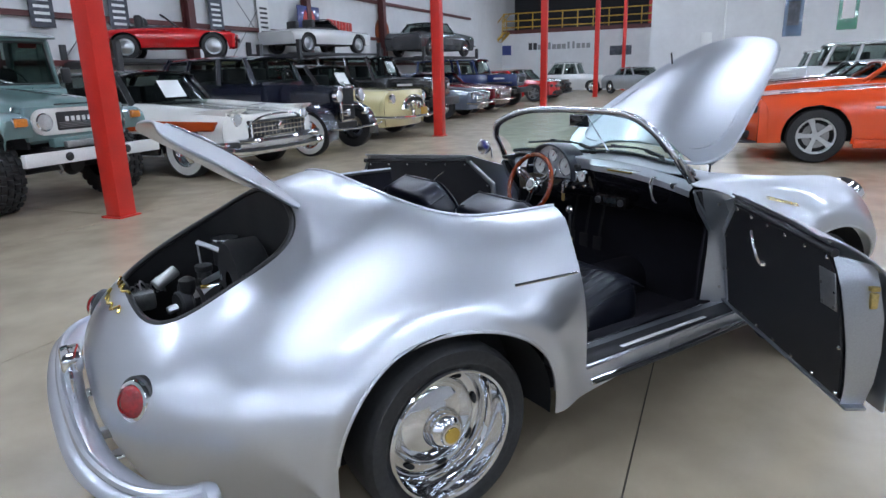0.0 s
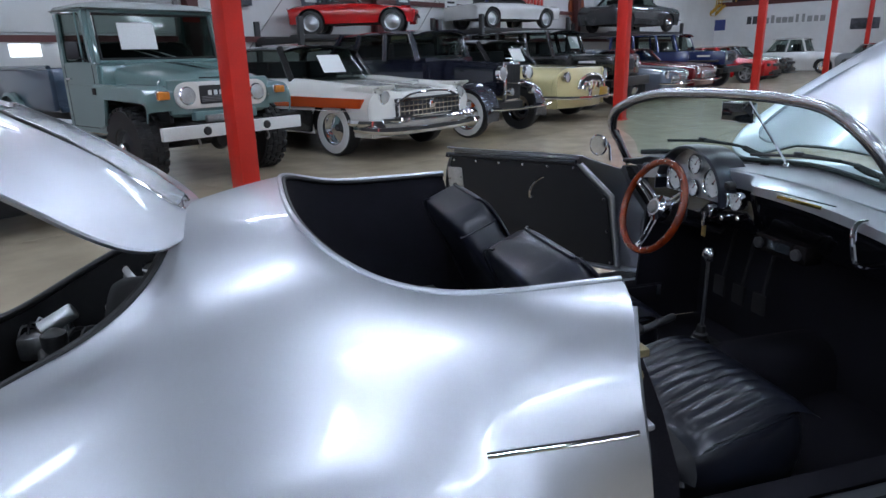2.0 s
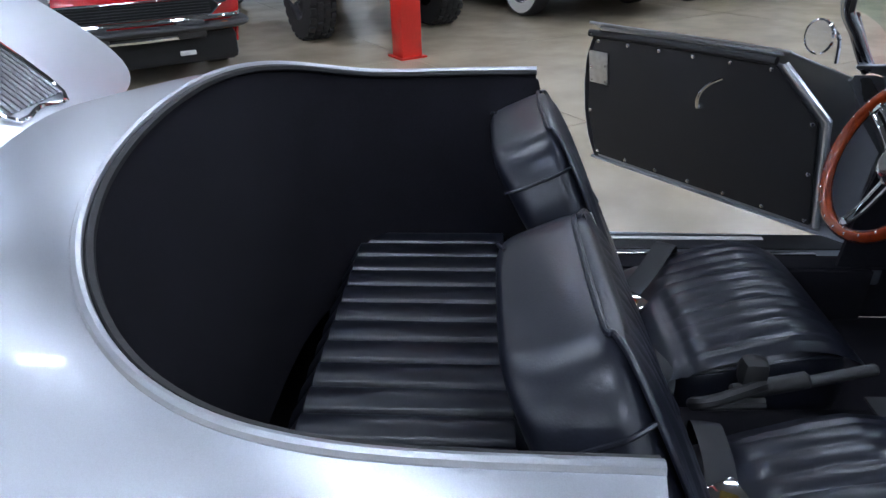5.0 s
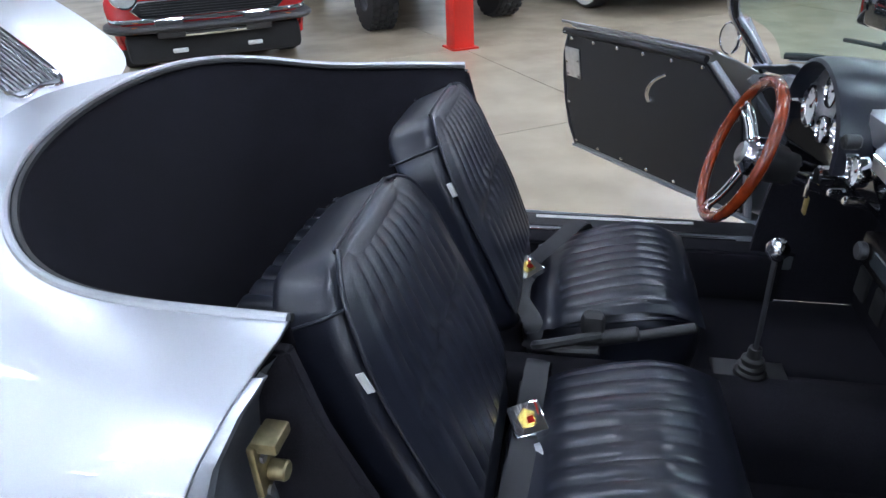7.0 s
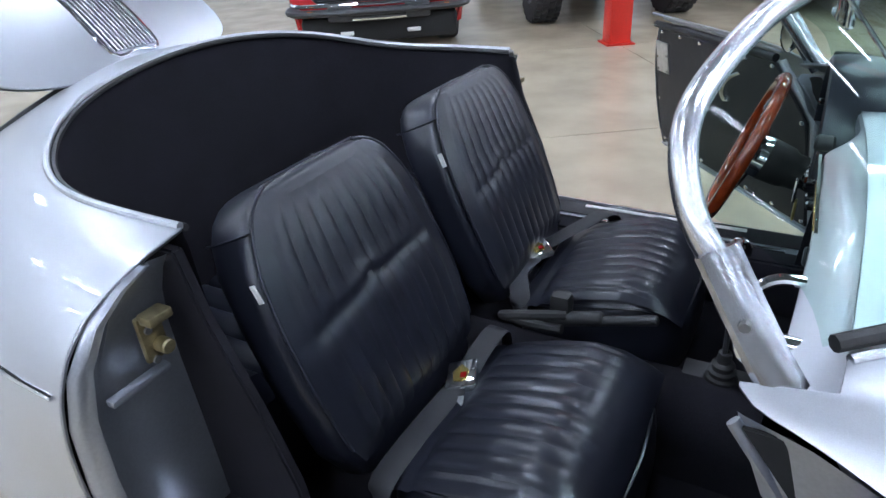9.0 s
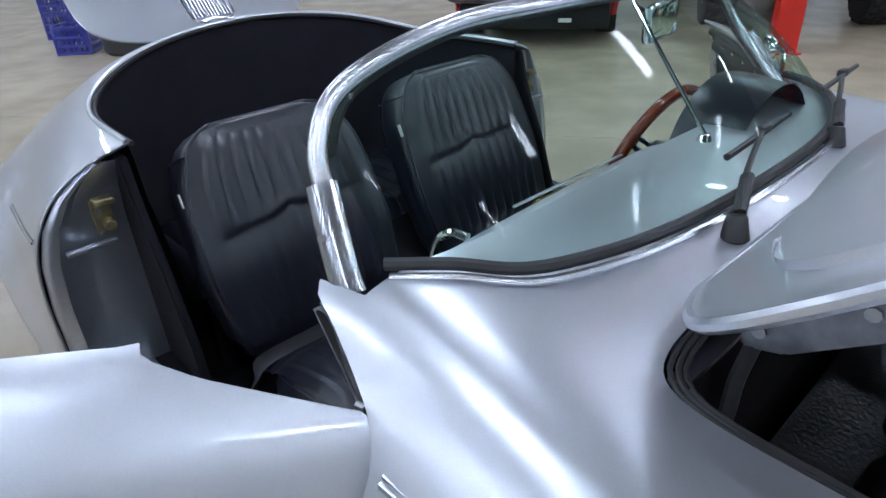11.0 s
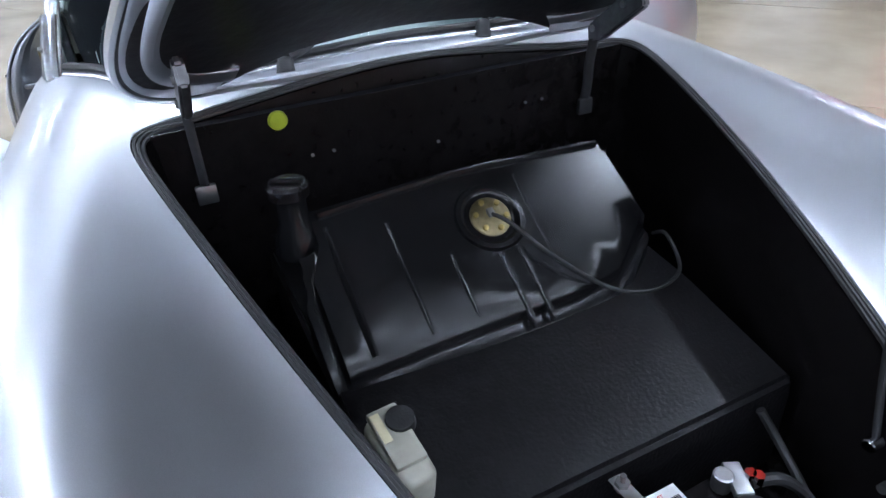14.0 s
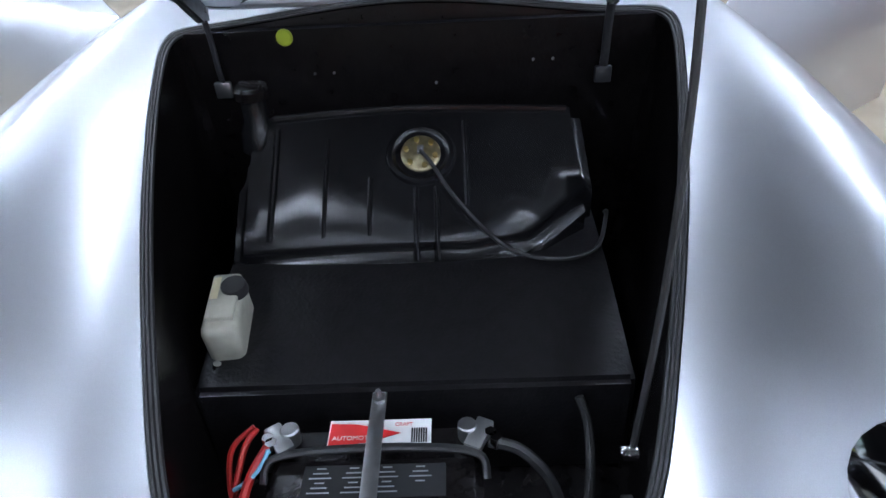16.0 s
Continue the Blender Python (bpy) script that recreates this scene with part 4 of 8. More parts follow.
for cy, bx, by, end in ((-0.295, 0.85, -0.238, (0.86, -0.075, 0.435)), (0.30, 0.805, 0.302, (0.94, 0.515, 0.462))):
    far = end[1] > 0.2
    start = (0.83, cy - 0.235 if not far else 0.08, 0.34)
    belt = part("lap_belt", tube([start, (0.835, start[1] + 0.02, 0.402), (bx - 0.01, (start[1] + by) / 2, 0.413), (bx, by - 0.03, 0.416)], 0.024, 8, 8, flat=0.08, up=(0, 0, 1)), VINYL, roadster, "black webbing lap belt across the cushion")
    part("lap_belt_end", tube([(bx, by + 0.03, 0.416), ((bx + end[0]) / 2, (by + end[1]) / 2, (0.424 + end[2]) / 2 + 0.008), end, (end[0] + 0.01, end[1] + 0.025, 0.36)], 0.024, 8, 8, flat=0.08, up=(0, 0, 1)), VINYL, belt)
    m = pose(bx, by, 0.424, 4, -14, 20 if not far else 40)
    bk = part("buckle", box(0.062, 0.075, 0.018, bevel=0.004, m=m), CHROME, belt, "chrome buckle with gold shield")
    part("shield", prism([(-0.014, -0.02), (0.0, -0.023), (0.014, -0.02), (0.016, 0.005), (0.0, 0.024), (-0.016, 0.005)], 0.002, m @ Matrix.Translation((0, 0, 0.009))), GOLD, bk)
    part("shield_red", box(0.012, 0.014, 0.001, bevel=0, m=m @ Matrix.Translation((0.006, -0.008, 0.0117))), RED_LENS, bk)
    part("tongue", box(0.026, 0.05, 0.003, bevel=0.001, m=m @ Matrix.Translation((-0.006, -0.075 if not far else 0.07, -0.004))), ALU, belt)

# handbrake with its loose belt tail, and the gear lever
hb = part("handbrake", cyl(0.011, (0.86, 0.005, 0.40), (1.17, 0.01, 0.487), 12, bevel=0.004), RUBBER, roadster, "black handbrake lever with grip")
part("grip", cyl(0.016, (0.93, 0.006, 0.43), (1.06, 0.008, 0.462), 12, bevel=0.005), RUBBER, hb)
part("knuckle", box(0.05, 0.045, 0.06, 0.965, 0.018, 0.47, bevel=0.018), RUBBER, hb)
part("cable_loop", tube([(0.98, 0.0, 0.455), (0.88, -0.05, 0.46), (0.85, -0.035, 0.44), (0.90, -0.015, 0.42), (0.98, -0.02, 0.43)], 0.011, 6, 8), RUBBER, hb)
gl = part("gear_lever", tube([(1.30, 0.045, 0.35), (1.297, 0.04, 0.48), (1.29, 0.032, 0.645)], 0.0055, 6, 8), DARK_STEEL, roadster, "chrome-knobbed gear lever with rubber gaiter")
part("knob", lathe([(0, -0.022), (0.012, -0.02), (0.021, -0.006), (0.021, 0.006), (0.012, 0.02), (0, 0.022)], pose(1.29, 0.031, 0.665), 20), CHROME, gl)
part("gaiter", lathe([(0.034, 0), (0.032, 0.012), (0.026, 0.016), (0.028, 0.026), (0.021, 0.03), (0.023, 0.042), (0.015, 0.048), (0.013, 0.07), (0.007, 0.074)], pose(1.30, 0.047, 0.352), 20), RUBBER, gl)
part("base_flange", box(0.15, 0.09, 0.006, 1.30, 0.047, 0.351, bevel=0.002), RUBBER, gl)
for y in (0.14, 0.24, 0.34):
    pd = part("pedal", box(0.012, 0.06, 0.075, 1.60, y, 0.42, bevel=0.006), DARK, roadster, "black rubber pedal")
    part("pedal_arm", cyl(0.006, (1.61, y, 0.44), (1.66, y, 0.70), 8), DARK, pd)

# ---- dashboard ----
# its passenger side is a full roll, its driver's side stands back behind the gauges
fas = []
ROLL = ((1.405, 0.900), (1.378, 0.894), (1.353, 0.876), (1.352, 0.852), (1.368, 0.812), (1.39, 0.775), (1.42, 0.73), (1.45, 0.70))
PLAIN = ((1.405, 0.902), (1.398, 0.896), (1.396, 0.880), (1.405, 0.845), (1.42, 0.80), (1.425, 0.775), (1.43, 0.73), (1.45, 0.70))
for (xa, za), (xb, zb) in zip(ROLL, PLAIN):
    row = []
    for y in np.linspace(-0.585, 0.585, 61):
        k = float(np.clip((y + 0.02) / 0.08, 0, 1))
        k = k * k * (3 - 2 * k)
        x, z = xa + (xb - xa) * k, za + (zb - za) * k
        row.append((x + 0.03 - 0.03 * (abs(y) / 0.585) ** 2, y, z - 0.045 * (abs(y) / 0.585) ** 2.2 * (1 if z > 0.8 else 0.6)))
    fas.append(row)
dash = part("dashboard", grid(fas[:4]), SILVER, roadster, "silver dashboard with round gauges and black lower edge")
part("lower_dash", grid(fas[3:]), GLOSS_BLACK, dash, "glossy black lower fascia")
# pod: black hood arched over a silver gauge plate
arch = [(0.29 + 0.165 * math.cos(a), 0.80 + 0.145 * math.sin(a)) for a in np.linspace(-0.1, math.pi + 0.1, 25)]
pod = []
for x, k in ((1.385, 1.0), (1.374, 1.03), (1.378, 1.08), (1.40, 1.10), (1.44, 1.09), (1.50, 1.04)):
    pod.append([(x, 0.29 + (y - 0.29) * k, 0.80 + (z - 0.80) * k) for y, z in arch])
podp = part("gauge_hood", grid([[(1.42, y, z) for y, z in arch]] + pod), LEATHER, dash, "padded black gauge hood")
part("gauge_plate", prism([(y, z) for y, z in arch], 0.006, Matrix(((0, 0, 1, 1.418), (1, 0, 0, 0), (0, 1, 0, 0), (0, 0, 0, 1)))), ALU, dash)
FACE_IN = Matrix(((0, 0, -1, 0), (1, 0, 0, 0), (0, 1, 0, 0), (0, 0, 0, 1)))


def gauge(x, y, z, r):
    m = Matrix.Translation((x, y, z)) @ FACE_IN
    g = part("gauge", lathe([(r, -0.012), (r, 0.006), (r * 0.93, 0.009), (r * 0.86, 0.004), (r * 0.84, 0.001)], m, 28), CHROME, dash, "white-faced gauge in a chrome ring")
    part("dial", lathe([(r * 0.85, 0.001), (0, 0.001)], m, 28), WHITE, g)
    for k in range(9):
        a = radians(-50 + 280 * k / 8)
        part("tick", box(r * 0.16, 0.0016, 0.0008, m=m @ Matrix.Rotation(a, 4, "Z") @ Matrix.Translation((r * 0.68, 0, 0.002))), DARK, g)
    part("needle", box(r * 0.75, 0.0022, 0.001, m=m @ Matrix.Rotation(2.2, 4, "Z") @ Matrix.Translation((r * 0.28, 0, 0.0032))), RED_LENS, g)
    part("needle_hub", lathe([(r * 0.1, 0.002), (r * 0.08, 0.005), (0, 0.0055)], m, 12), DARK, g)
    return g


for x, y, z, r in ((1.41, 0.388, 0.835, 0.046), (1.41, 0.192, 0.845, 0.048), (1.41, 0.288, 0.895, 0.034), (1.41, 0.290, 0.815, 0.030), (1.40, 0.118, 0.805, 0.026), (1.40, 0.066, 0.812, 0.028)):
    gauge(x, y, z, r)
ck = part("ignition_cluster", cyl(0.02, (1.40, 0.16, 0.765), (1.37, 0.16, 0.765), 16, bevel=0.004), CHROME, dash, "chrome ignition switch with hanging keys")
part("key", box(0.006, 0.016, 0.045, 1.36, 0.16, 0.74, bevel=0.002), CHROME, ck)
part("key_fob", box(0.005, 0.02, 0.04, 1.365, 0.162, 0.70, bevel=0.003), BRASS, ck)
for y, z in ((0.10, 0.755), (0.455, 0.83), (0.03, 0.77)):
    part("switch", cyl(0.009, (1.41, y, z), (1.375, y, z), 10, bevel=0.003), CHROME, dash)
part("switch", cyl(0.014, (1.40, 0.085, 0.86), (1.37, 0.085, 0.86), 12, bevel=0.004), RUBBER, dash)
part("grab_handle", tube([(1.372, -0.40, 0.862), (1.345, -0.405, 0.862), (1.325, -0.412, 0.845), (1.32, -0.425, 0.80), (1.33, -0.435, 0.768), (1.40, -0.44, 0.765)], 0.007, 5, 10), CHROME, dash, "chrome grab handle")
part("script_plate", box(0.004, 0.15, 0.009, 1.3765, -0.19, 0.866, bevel=0.001), GOLD, dash, "gold dashboard script")
part("dash_strip", box(0.004, 0.28, 0.003, 1.3765, -0.17, 0.879), CHROME, dash)
radio = part("radio", box(0.06, 0.19, 0.055, 1.43, -0.12, 0.715, bevel=0.005), BOOT_BLACK, dash, "black radio under the dash")
for y in (-0.05, -0.19):
    part("radio_knob", cyl(0.016, (1.40, y, 0.715), (1.385, y, 0.715), 16, bevel=0.003), DARK_STEEL, radio)
part("radio_screen", box(0.004, 0.08, 0.025, 1.399, -0.12, 0.718), CAR_GLASS, radio)
part("lock_knob", cyl(0.012, (1.38, -0.50, 0.842), (1.350, -0.50, 0.842), 12, bevel=0.003), CHROME, dash)

# wood-rimmed steering wheel
SW = Matrix.Translation((1.254, 0.294, 0.762)) @ Matrix.Rotation(radians(19.5), 4, "Y") @ FACE_IN
sw = part("steering_wheel", tube([tuple(SW @ Vector((0.154 * math.cos(a), 0.154 * math.sin(a), 0))) for a in np.linspace(0, 2 * math.pi, 25)[:-1]], 0.0128, 3, 12, closed=True), WOOD, roadster, "polished wood-rimmed steering wheel with three chrome spokes")
for a in (90, 210, 330):
    d = Vector((math.cos(radians(a + 180)), math.sin(radians(a + 180)), 0))
    e = Vector((-d.y, d.x, 0))
    for off in (-0.012, 0.012):
        part("spoke", tube([tuple(SW @ (d * 0.03 + e * off + Vector((0, 0, -0.03)))), tuple(SW @ (d * 0.10 + e * off * 0.9 + Vector((0, 0, -0.018)))), tuple(SW @ (d * 0.146 + e * off * 0.8))], 0.0065, 4, 8, flat=0.6), CHROME, sw)
    part("ferrule", box(0.022, 0.03, 0.012, bevel=0.003, m=SW @ Matrix.Translation(d * 0.143 + Vector((0, 0, -0.004))) @ Matrix.Rotation(math.atan2(d.y, d.x), 4, "Z")), CHROME, sw)
for k in range(24):
    a = 2 * math.pi * k / 24
    part("rim_rivet", lathe([(0.003, 0), (0.0, 0.0018)], SW @ Matrix.Translation((0.154 * math.cos(a), 0.154 * math.sin(a), 0.0122)), 8), CHROME, sw)
part("hub", lathe([(0.045, -0.045), (0.043, -0.022), (0.034, -0.014), (0.03, -0.006), (0.0, -0.004)], SW, 24), CHROME, sw)
part("horn_button", lathe([(0.024, -0.006), (0.02, 0.0), (0.0, 0.003)], SW, 20), STEEL, sw)
part("column_boot", lathe([(0.045, -0.045), (0.042, -0.09), (0.036, -0.10), (0.036, -0.12)], SW, 20), RUBBER, sw)
part("column", lathe([(0.028, -0.10), (0.028, -0.30)], SW, 16), CHROME, sw)
part("stalk", cyl(0.005, SW @ Vector((0.03, 0, -0.12)), SW @ Vector((0.15, -0.02, -0.10)), 8), CHROME, sw)

# ---- windscreen ----
base = [(1.385, 0.578, 0.870), (1.448, 0.53, 0.880), (1.525, 0.45, 0.891), (1.588, 0.265, 0.909), (1.618, 0, 0.921)]
top = [(1.258, 0.567, 1.003), (1.242, 0.508, 1.070), (1.278, 0.36, 1.124), (1.320, 0.18, 1.137), (1.338, 0, 1.138)]
base = [(x, y, body_z(x, y) + 0.008) for x, y, z in base]
mir = lambda pts: [(x, -y, z) for x, y, z in pts] + pts[-2::-1]
SATIN = mat("satin_post", (0.36, 0.37, 0.39), 0.2, metal=1.0, grain=0.04)
screen = part("windscreen", tube([(1.356, -0.606, 0.87), (1.304, -0.586, 0.94)] + mir(top) + [(1.304, 0.586, 0.94), (1.356, 0.606, 0.87)], 0.0135, 8, 12), POLISHED, roadster, "curved windscreen in a slim chrome frame")
lo, hi = smooth_path(mir(base), 6), smooth_path(mir(top), 6)
rows = []
for k in range(9):
    f = k / 8
    rows.append([tuple(a.lerp(b, f) + Vector((0.025 * math.sin(math.pi * f), 0, 0.008 * math.sin(math.pi * f)))) for a, b in zip(lo, hi)])
pane = part("pane", grid(rows), GLASS, screen, "clear greenish glass")
pane.visible_shadow = False
part("base_seal", tube([(x + 0.008, y, z + 0.006) for x, y, z in mir(base)], 0.0085, 6, 8), RUBBER, screen)
part("base_trim", tube([(x + 0.022, y * 1.008, z - 0.004) for x, y, z in mir(base)], 0.0055, 6, 8), POLISHED, screen)
part("inner_seal", tube([(x + 0.003, y * 0.972, z - 0.010) for x, y, z in mir(top)], 0.006, 6, 6), RUBBER, screen)
for s in (1, -1):
    foot = part("post_foot", tube([(1.366, s * 0.614, 0.858), (1.346, s * 0.609, 0.885), (1.316, s * 0.598, 0.93), (1.288, s * 0.586, 0.972)], 0.0215, 4, 12, flat=0.55), SATIN, screen)
    part("foot_screw", cyl(0.005, (1.322, s * 0.59, 0.92), (1.322, s * 0.62, 0.92), 8), STEEL, foot)
rod = part("mirror_rod", cyl(0.0035, (1.502, -0.02, 0.935), (1.342, -0.015, 1.130), 8), CHROME, screen)
part("rod_foot", lathe([(0.012, 0), (0.008, 0.01), (0.0, 0.012)], pose(1.502, -0.02, 0.926), 12), CHROME, rod)
mir_m = pose(1.368, 0.045, 1.085, 0, 0, 8)
rv = part("mirror", box(0.014, 0.12, 0.06, bevel=0.006, m=mir_m), CHROME, screen, "rear-view mirror in a chrome shell")
part("mirror_glass", box(0.002, 0.108, 0.05, bevel=0.0008, m=mir_m @ Matrix.Translation((-0.0075, 0, 0))), CAR_GLASS, rv)
part("mirror_arm", cyl(0.004, (1.37, 0.035, 1.09), (1.352, -0.015, 1.115), 8), CHROME, rv)
screen.matrix_basis = Matrix.Translation((0, 0.018, 0))
# wing mirror on the driver's side
wm = part("wing_mirror", lathe([(0.0, -0.02), (0.026, -0.016), (0.04, 0.0), (0.042, 0.008), (0.038, 0.012)], Matrix.Translation((1.295, 0.735, 0.912)) @ Matrix.Rotation(radians(25), 4, "Z") @ FACE_IN, 28), CHROME, roadster, "round chrome wing mirror")
part("mirror_face", lathe([(0.038, 0.010), (0.0, 0.011)], Matrix.Translation((1.295, 0.735, 0.912)) @ Matrix.Rotation(radians(25), 4, "Z") @ FACE_IN, 28), CHROME, wm)
part("mirror_stem", tube([(1.315, 0.735, 0.925), (1.335, 0.73, 0.905), (1.34, 0.725, 0.85)], 0.006, 5, 8), CHROME, wm)
# wipers
for y0, bx in ((-0.213, 1.648), (0.204, 1.622)):
    z0 = body_z(bx, y0)
    w = part("wiper", tube([(bx, y0, z0 + 0.03), (bx - 0.03, y0 + 0.08, 0.942), (bx - 0.073, y0 + 0.225, 0.952)], 0.0055, 4, 8, flat=0.6), RUBBER, screen, "black wiper arm and blade")
    part("blade", tube([(bx - 0.062, y0 + 0.085, 0.950), (bx - 0.073, y0 + 0.225, 0.946), (bx - 0.098, y0 + 0.395, 0.930)], 0.0055, 4, 6), RUBBER, w)
    part("blade_clip", box(0.016, 0.03, 0.014, bx - 0.073, y0 + 0.225, 0.952, bevel=0.004), RUBBER, w)
    part("arm_shroud", tube([(bx, y0, z0 + 0.028), (bx - 0.012, y0 + 0.035, z0 + 0.036), (bx - 0.024, y0 + 0.068, 0.938)], 0.010, 4, 8, flat=0.8), RUBBER, w)
    part("pivot", cyl(0.018, (bx + 0.005, y0 - 0.01, z0 - 0.005), (bx, y0 - 0.005, z0 + 0.030), 14, r2=0.013, bevel=0.003), RUBBER, w)

# ---- boot: liner, tank, shelf, battery, bottle, rod, hinges ----
BOOT_LOOP = edge_loop(cut_boot, 220)
ENGINE_LOOP = edge_loop(cut_engine, 160)
rows = inset_rows(BOOT_LOOP, ((0.001, 0.007, None), (0.020, 0.012, None), (0.022, 0.04, None), (0.024, 0.10, None), (0.030, 0, 0.42), (0.034, 0, 0.32)))
liner = part("boot_liner", grid(rows, close=True), BOOT_BLACK, roadster, "black moulded luggage compartment")
part("boot_floor", prism([(x, y) for x, y, z in rows[-1]][::-1], 0.01, pose(0, 0, 0.312)), BOOT_BLACK, liner)
for inset, drop in ((0.005, 0.004), (0.011, 0.005), (0.017, 0.007)):
    part("boot_seal", tube(inset_rows(BOOT_LOOP, ((inset, drop, None),))[0], 0.0034, 1, 6, closed=True), RUBBER, liner, "ribbed black rubber seal")
part("shelf", prism([(1.75, 0.60), (2.145, 0.558), (2.375, 0.507), (2.38, 0.49), (2.385, 0.32), (1.75, 0.32)], 0.65, pose(0, 0.335, 0, 90, 0, 0), bevel=0.008), SHELF_BLACK, liner, "textured black shelf")
tank_out = [(1.885, -0.285), (1.885, 0.318), (2.05, 0.328), (2.13, 0.215), (2.145, 0.10), (2.145, -0.31), (1.99, -0.312), (1.945, -0.285)]
tilt = lambda x: 0.748 - 0.70 * (x - 1.90)
tbm = bmesh.new()
f = tbm.faces.new([tbm.verts.new((x, y, 0)) for x, y in tank_out])
r = bmesh.ops.extrude_face_region(tbm, geom=[f])
bmesh.ops.translate(tbm, vec=(0, 0, -0.16), verts=[v for v in r["geom"] if isinstance(v, bmesh.types.BMVert)])
bmesh.ops.recalc_face_normals(tbm, faces=tbm.faces)
bmesh.ops.bevel(tbm, geom=tbm.edges[:], offset=0.022, segments=5, affect="EDGES")
bmesh.ops.triangulate(tbm, faces=[q for q in tbm.faces if len(q.verts) > 4])
for _ in range(3):
    bmesh.ops.subdivide_edges(tbm, edges=[e for e in tbm.edges if e.calc_length() > 0.06], cuts=1)
bmesh.ops.triangulate(tbm, faces=tbm.faces[:])
for v in tbm.verts:
    v.co.z += tilt(v.co.x) - 0.10 * v.co.y ** 2
tank = part("fuel_tank", tbm, TANK, roadster, "black pressed-steel fuel tank with brass sender", smooth=60)
for y, xa, xb, w in ((-0.245, 1.93, 2.11, 0.010), (-0.15, 1.95, 2.11, 0.007), (-0.07, 2.02, 2.11, 0.007), (0.10, 1.93, 2.09, 0.007)):
    part("rib", tube([(xa, y, tilt(xa) - 0.002 - 0.1 * y * y), ((xa + xb) / 2, y, tilt((xa + xb) / 2) - 0.001 - 0.1 * y * y), (xb, y, tilt(xb) - 0.004 - 0.1 * y * y)], w, 4, 8, flat=0.5), TANK, tank)
for y in (0.012, 0.048):
    part("channel_edge", tube([(2.04, y, tilt(2.04)), (2.12, y, tilt(2.12) - 0.001), (2.145, y, tilt(2.14) - 0.012)], 0.007, 4, 8, flat=0.6), TANK, tank)
part("back_flange", tube([(1.91, -0.25, tilt(1.91) - 0.008), (1.905, 0.0, tilt(1.905) - 0.002), (1.91, 0.29, tilt(1.91) - 0.010)], 0.012, 4, 8, flat=0.6), TANK, tank)
TM = Matrix.Translation((1.985, 0.022, tilt(1.985))) @ Matrix.Rotation(math.atan(0.70), 4, "Y")
part("sender_boss", lathe([(0.066, -0.004), (0.060, 0.005), (0.052, 0.006), (0.046, 0.0), (0.040, -0.002)], TM, 32), TANK, tank)
snd = part("sender", lathe([(0.036, -0.002), (0.036, 0.004), (0.033, 0.006), (0.0, 0.006)], TM, 28), ZINC, tank, "brass sender plate with screws")
for k in range(6):
    a = radians(60 * k + 15)
    part("screw", lathe([(0.0052, 0.006), (0.005, 0.010), (0.0, 0.011)], TM @ Matrix.Translation((0.027 * math.cos(a), 0.027 * math.sin(a), 0)), 8), BRASS, snd)
part("terminal", box(0.016, 0.012, 0.008, bevel=0.002, m=TM @ Matrix.Translation((-0.004, 0, 0.010))), STEEL, snd)
part("sender_wire", tube([TM @ Vector((0, 0, 0.012)), (2.02, 0.04, 0.69), (2.08, 0.085, 0.645), (2.145, 0.16, 0.592), (2.165, 0.24, 0.575), (2.14, 0.315, 0.575), (2.07, 0.345, 0.60), (2.03, 0.352, 0.58)], 0.0036, 6, 8), RUBBER, tank)
nk = part("filler_neck", lathe([(0.040, -0.02), (0.034, 0.015), (0.024, 0.035), (0.024, 0.085)], pose(1.905, -0.285, 0.70), 24), TANK, tank)
part("filler_cap", lathe([(0.026, 0.076), (0.033, 0.078), (0.033, 0.094), (0.029, 0.099), (0.0, 0.099)], pose(1.902, -0.285, 0.70), 28), BOOT_BLACK, nk, "black screw filler cap")
part("cap_ridge", box(0.05, 0.012, 0.008, bevel=0.003, m=pose(1.902, -0.285, 0.801, 0, 0, 60)), BOOT_BLACK, nk)
part("plug", cyl(0.017, (1.730, -0.25, 0.836), (1.740, -0.25, 0.836), 20, bevel=0.003), mat("yellow_green_plastic", (0.42, 0.50, 0.04), 0.4, grain=0.05), liner, "yellow-green round plug")
for y, z in ((-0.20, 0.76), (-0.16, 0.76), (0.25, 0.77), (0.29, 0.77), (0.05, 0.73)):
    part("rivet", cyl(0.003, (1.732, y, z), (1.737, y, z), 8), STEEL, liner)
# washer bottle
bt = part("washer_bottle", box(0.11, 0.055, 0.08, bevel=0.013, m=pose(2.272, -0.278, 0.555, 0, 10, 4), seg=3), mat("milky_plastic", (0.36, 0.35, 0.29), 0.4, grain=0.08, stain=0.15, stain_scale=25), liner, "yellowed plastic washer bottle with black cap")
part("bottle_shoulder", box(0.09, 0.044, 0.012, bevel=0.005, m=pose(2.268, -0.277, 0.599, 0, 10, 4)), bt.data.materials[0], bt)
part("bottle_cap", lathe([(0.020, 0), (0.021, 0.004), (0.019, 0.018), (0.0, 0.02)], pose(2.25, -0.264, 0.594, 0, 8, 0), 20), RUBBER, bt)
part("bottle_label", box(0.045, 0.012, 0.001, m=pose(2.255, -0.291, 0.6075, 0, 10, 4)), mat("cream_label", (0.62, 0.56, 0.36), 0.6, grain=0.05), bt)
part("bottle_bolt", cyl(0.006, (2.345, -0.285, 0.52), (2.345, -0.28, 0.535), 10), CHROME, bt)
# battery
bat = part("battery", box(0.20, 0.275, 0.19, 2.545, -0.032, 0.405, bevel=0.006), BOOT_BLACK, roadster, "black car battery with red and white label, clamped down")
part("lid_step", box(0.145, 0.255, 0.012, 2.575, -0.032, 0.504, bevel=0.004), BOOT_BLACK, bat)
lab = part("label", box(0.052, 0.140, 0.0012, 2.458, -0.032, 0.5012), PAPER, bat, "white label")
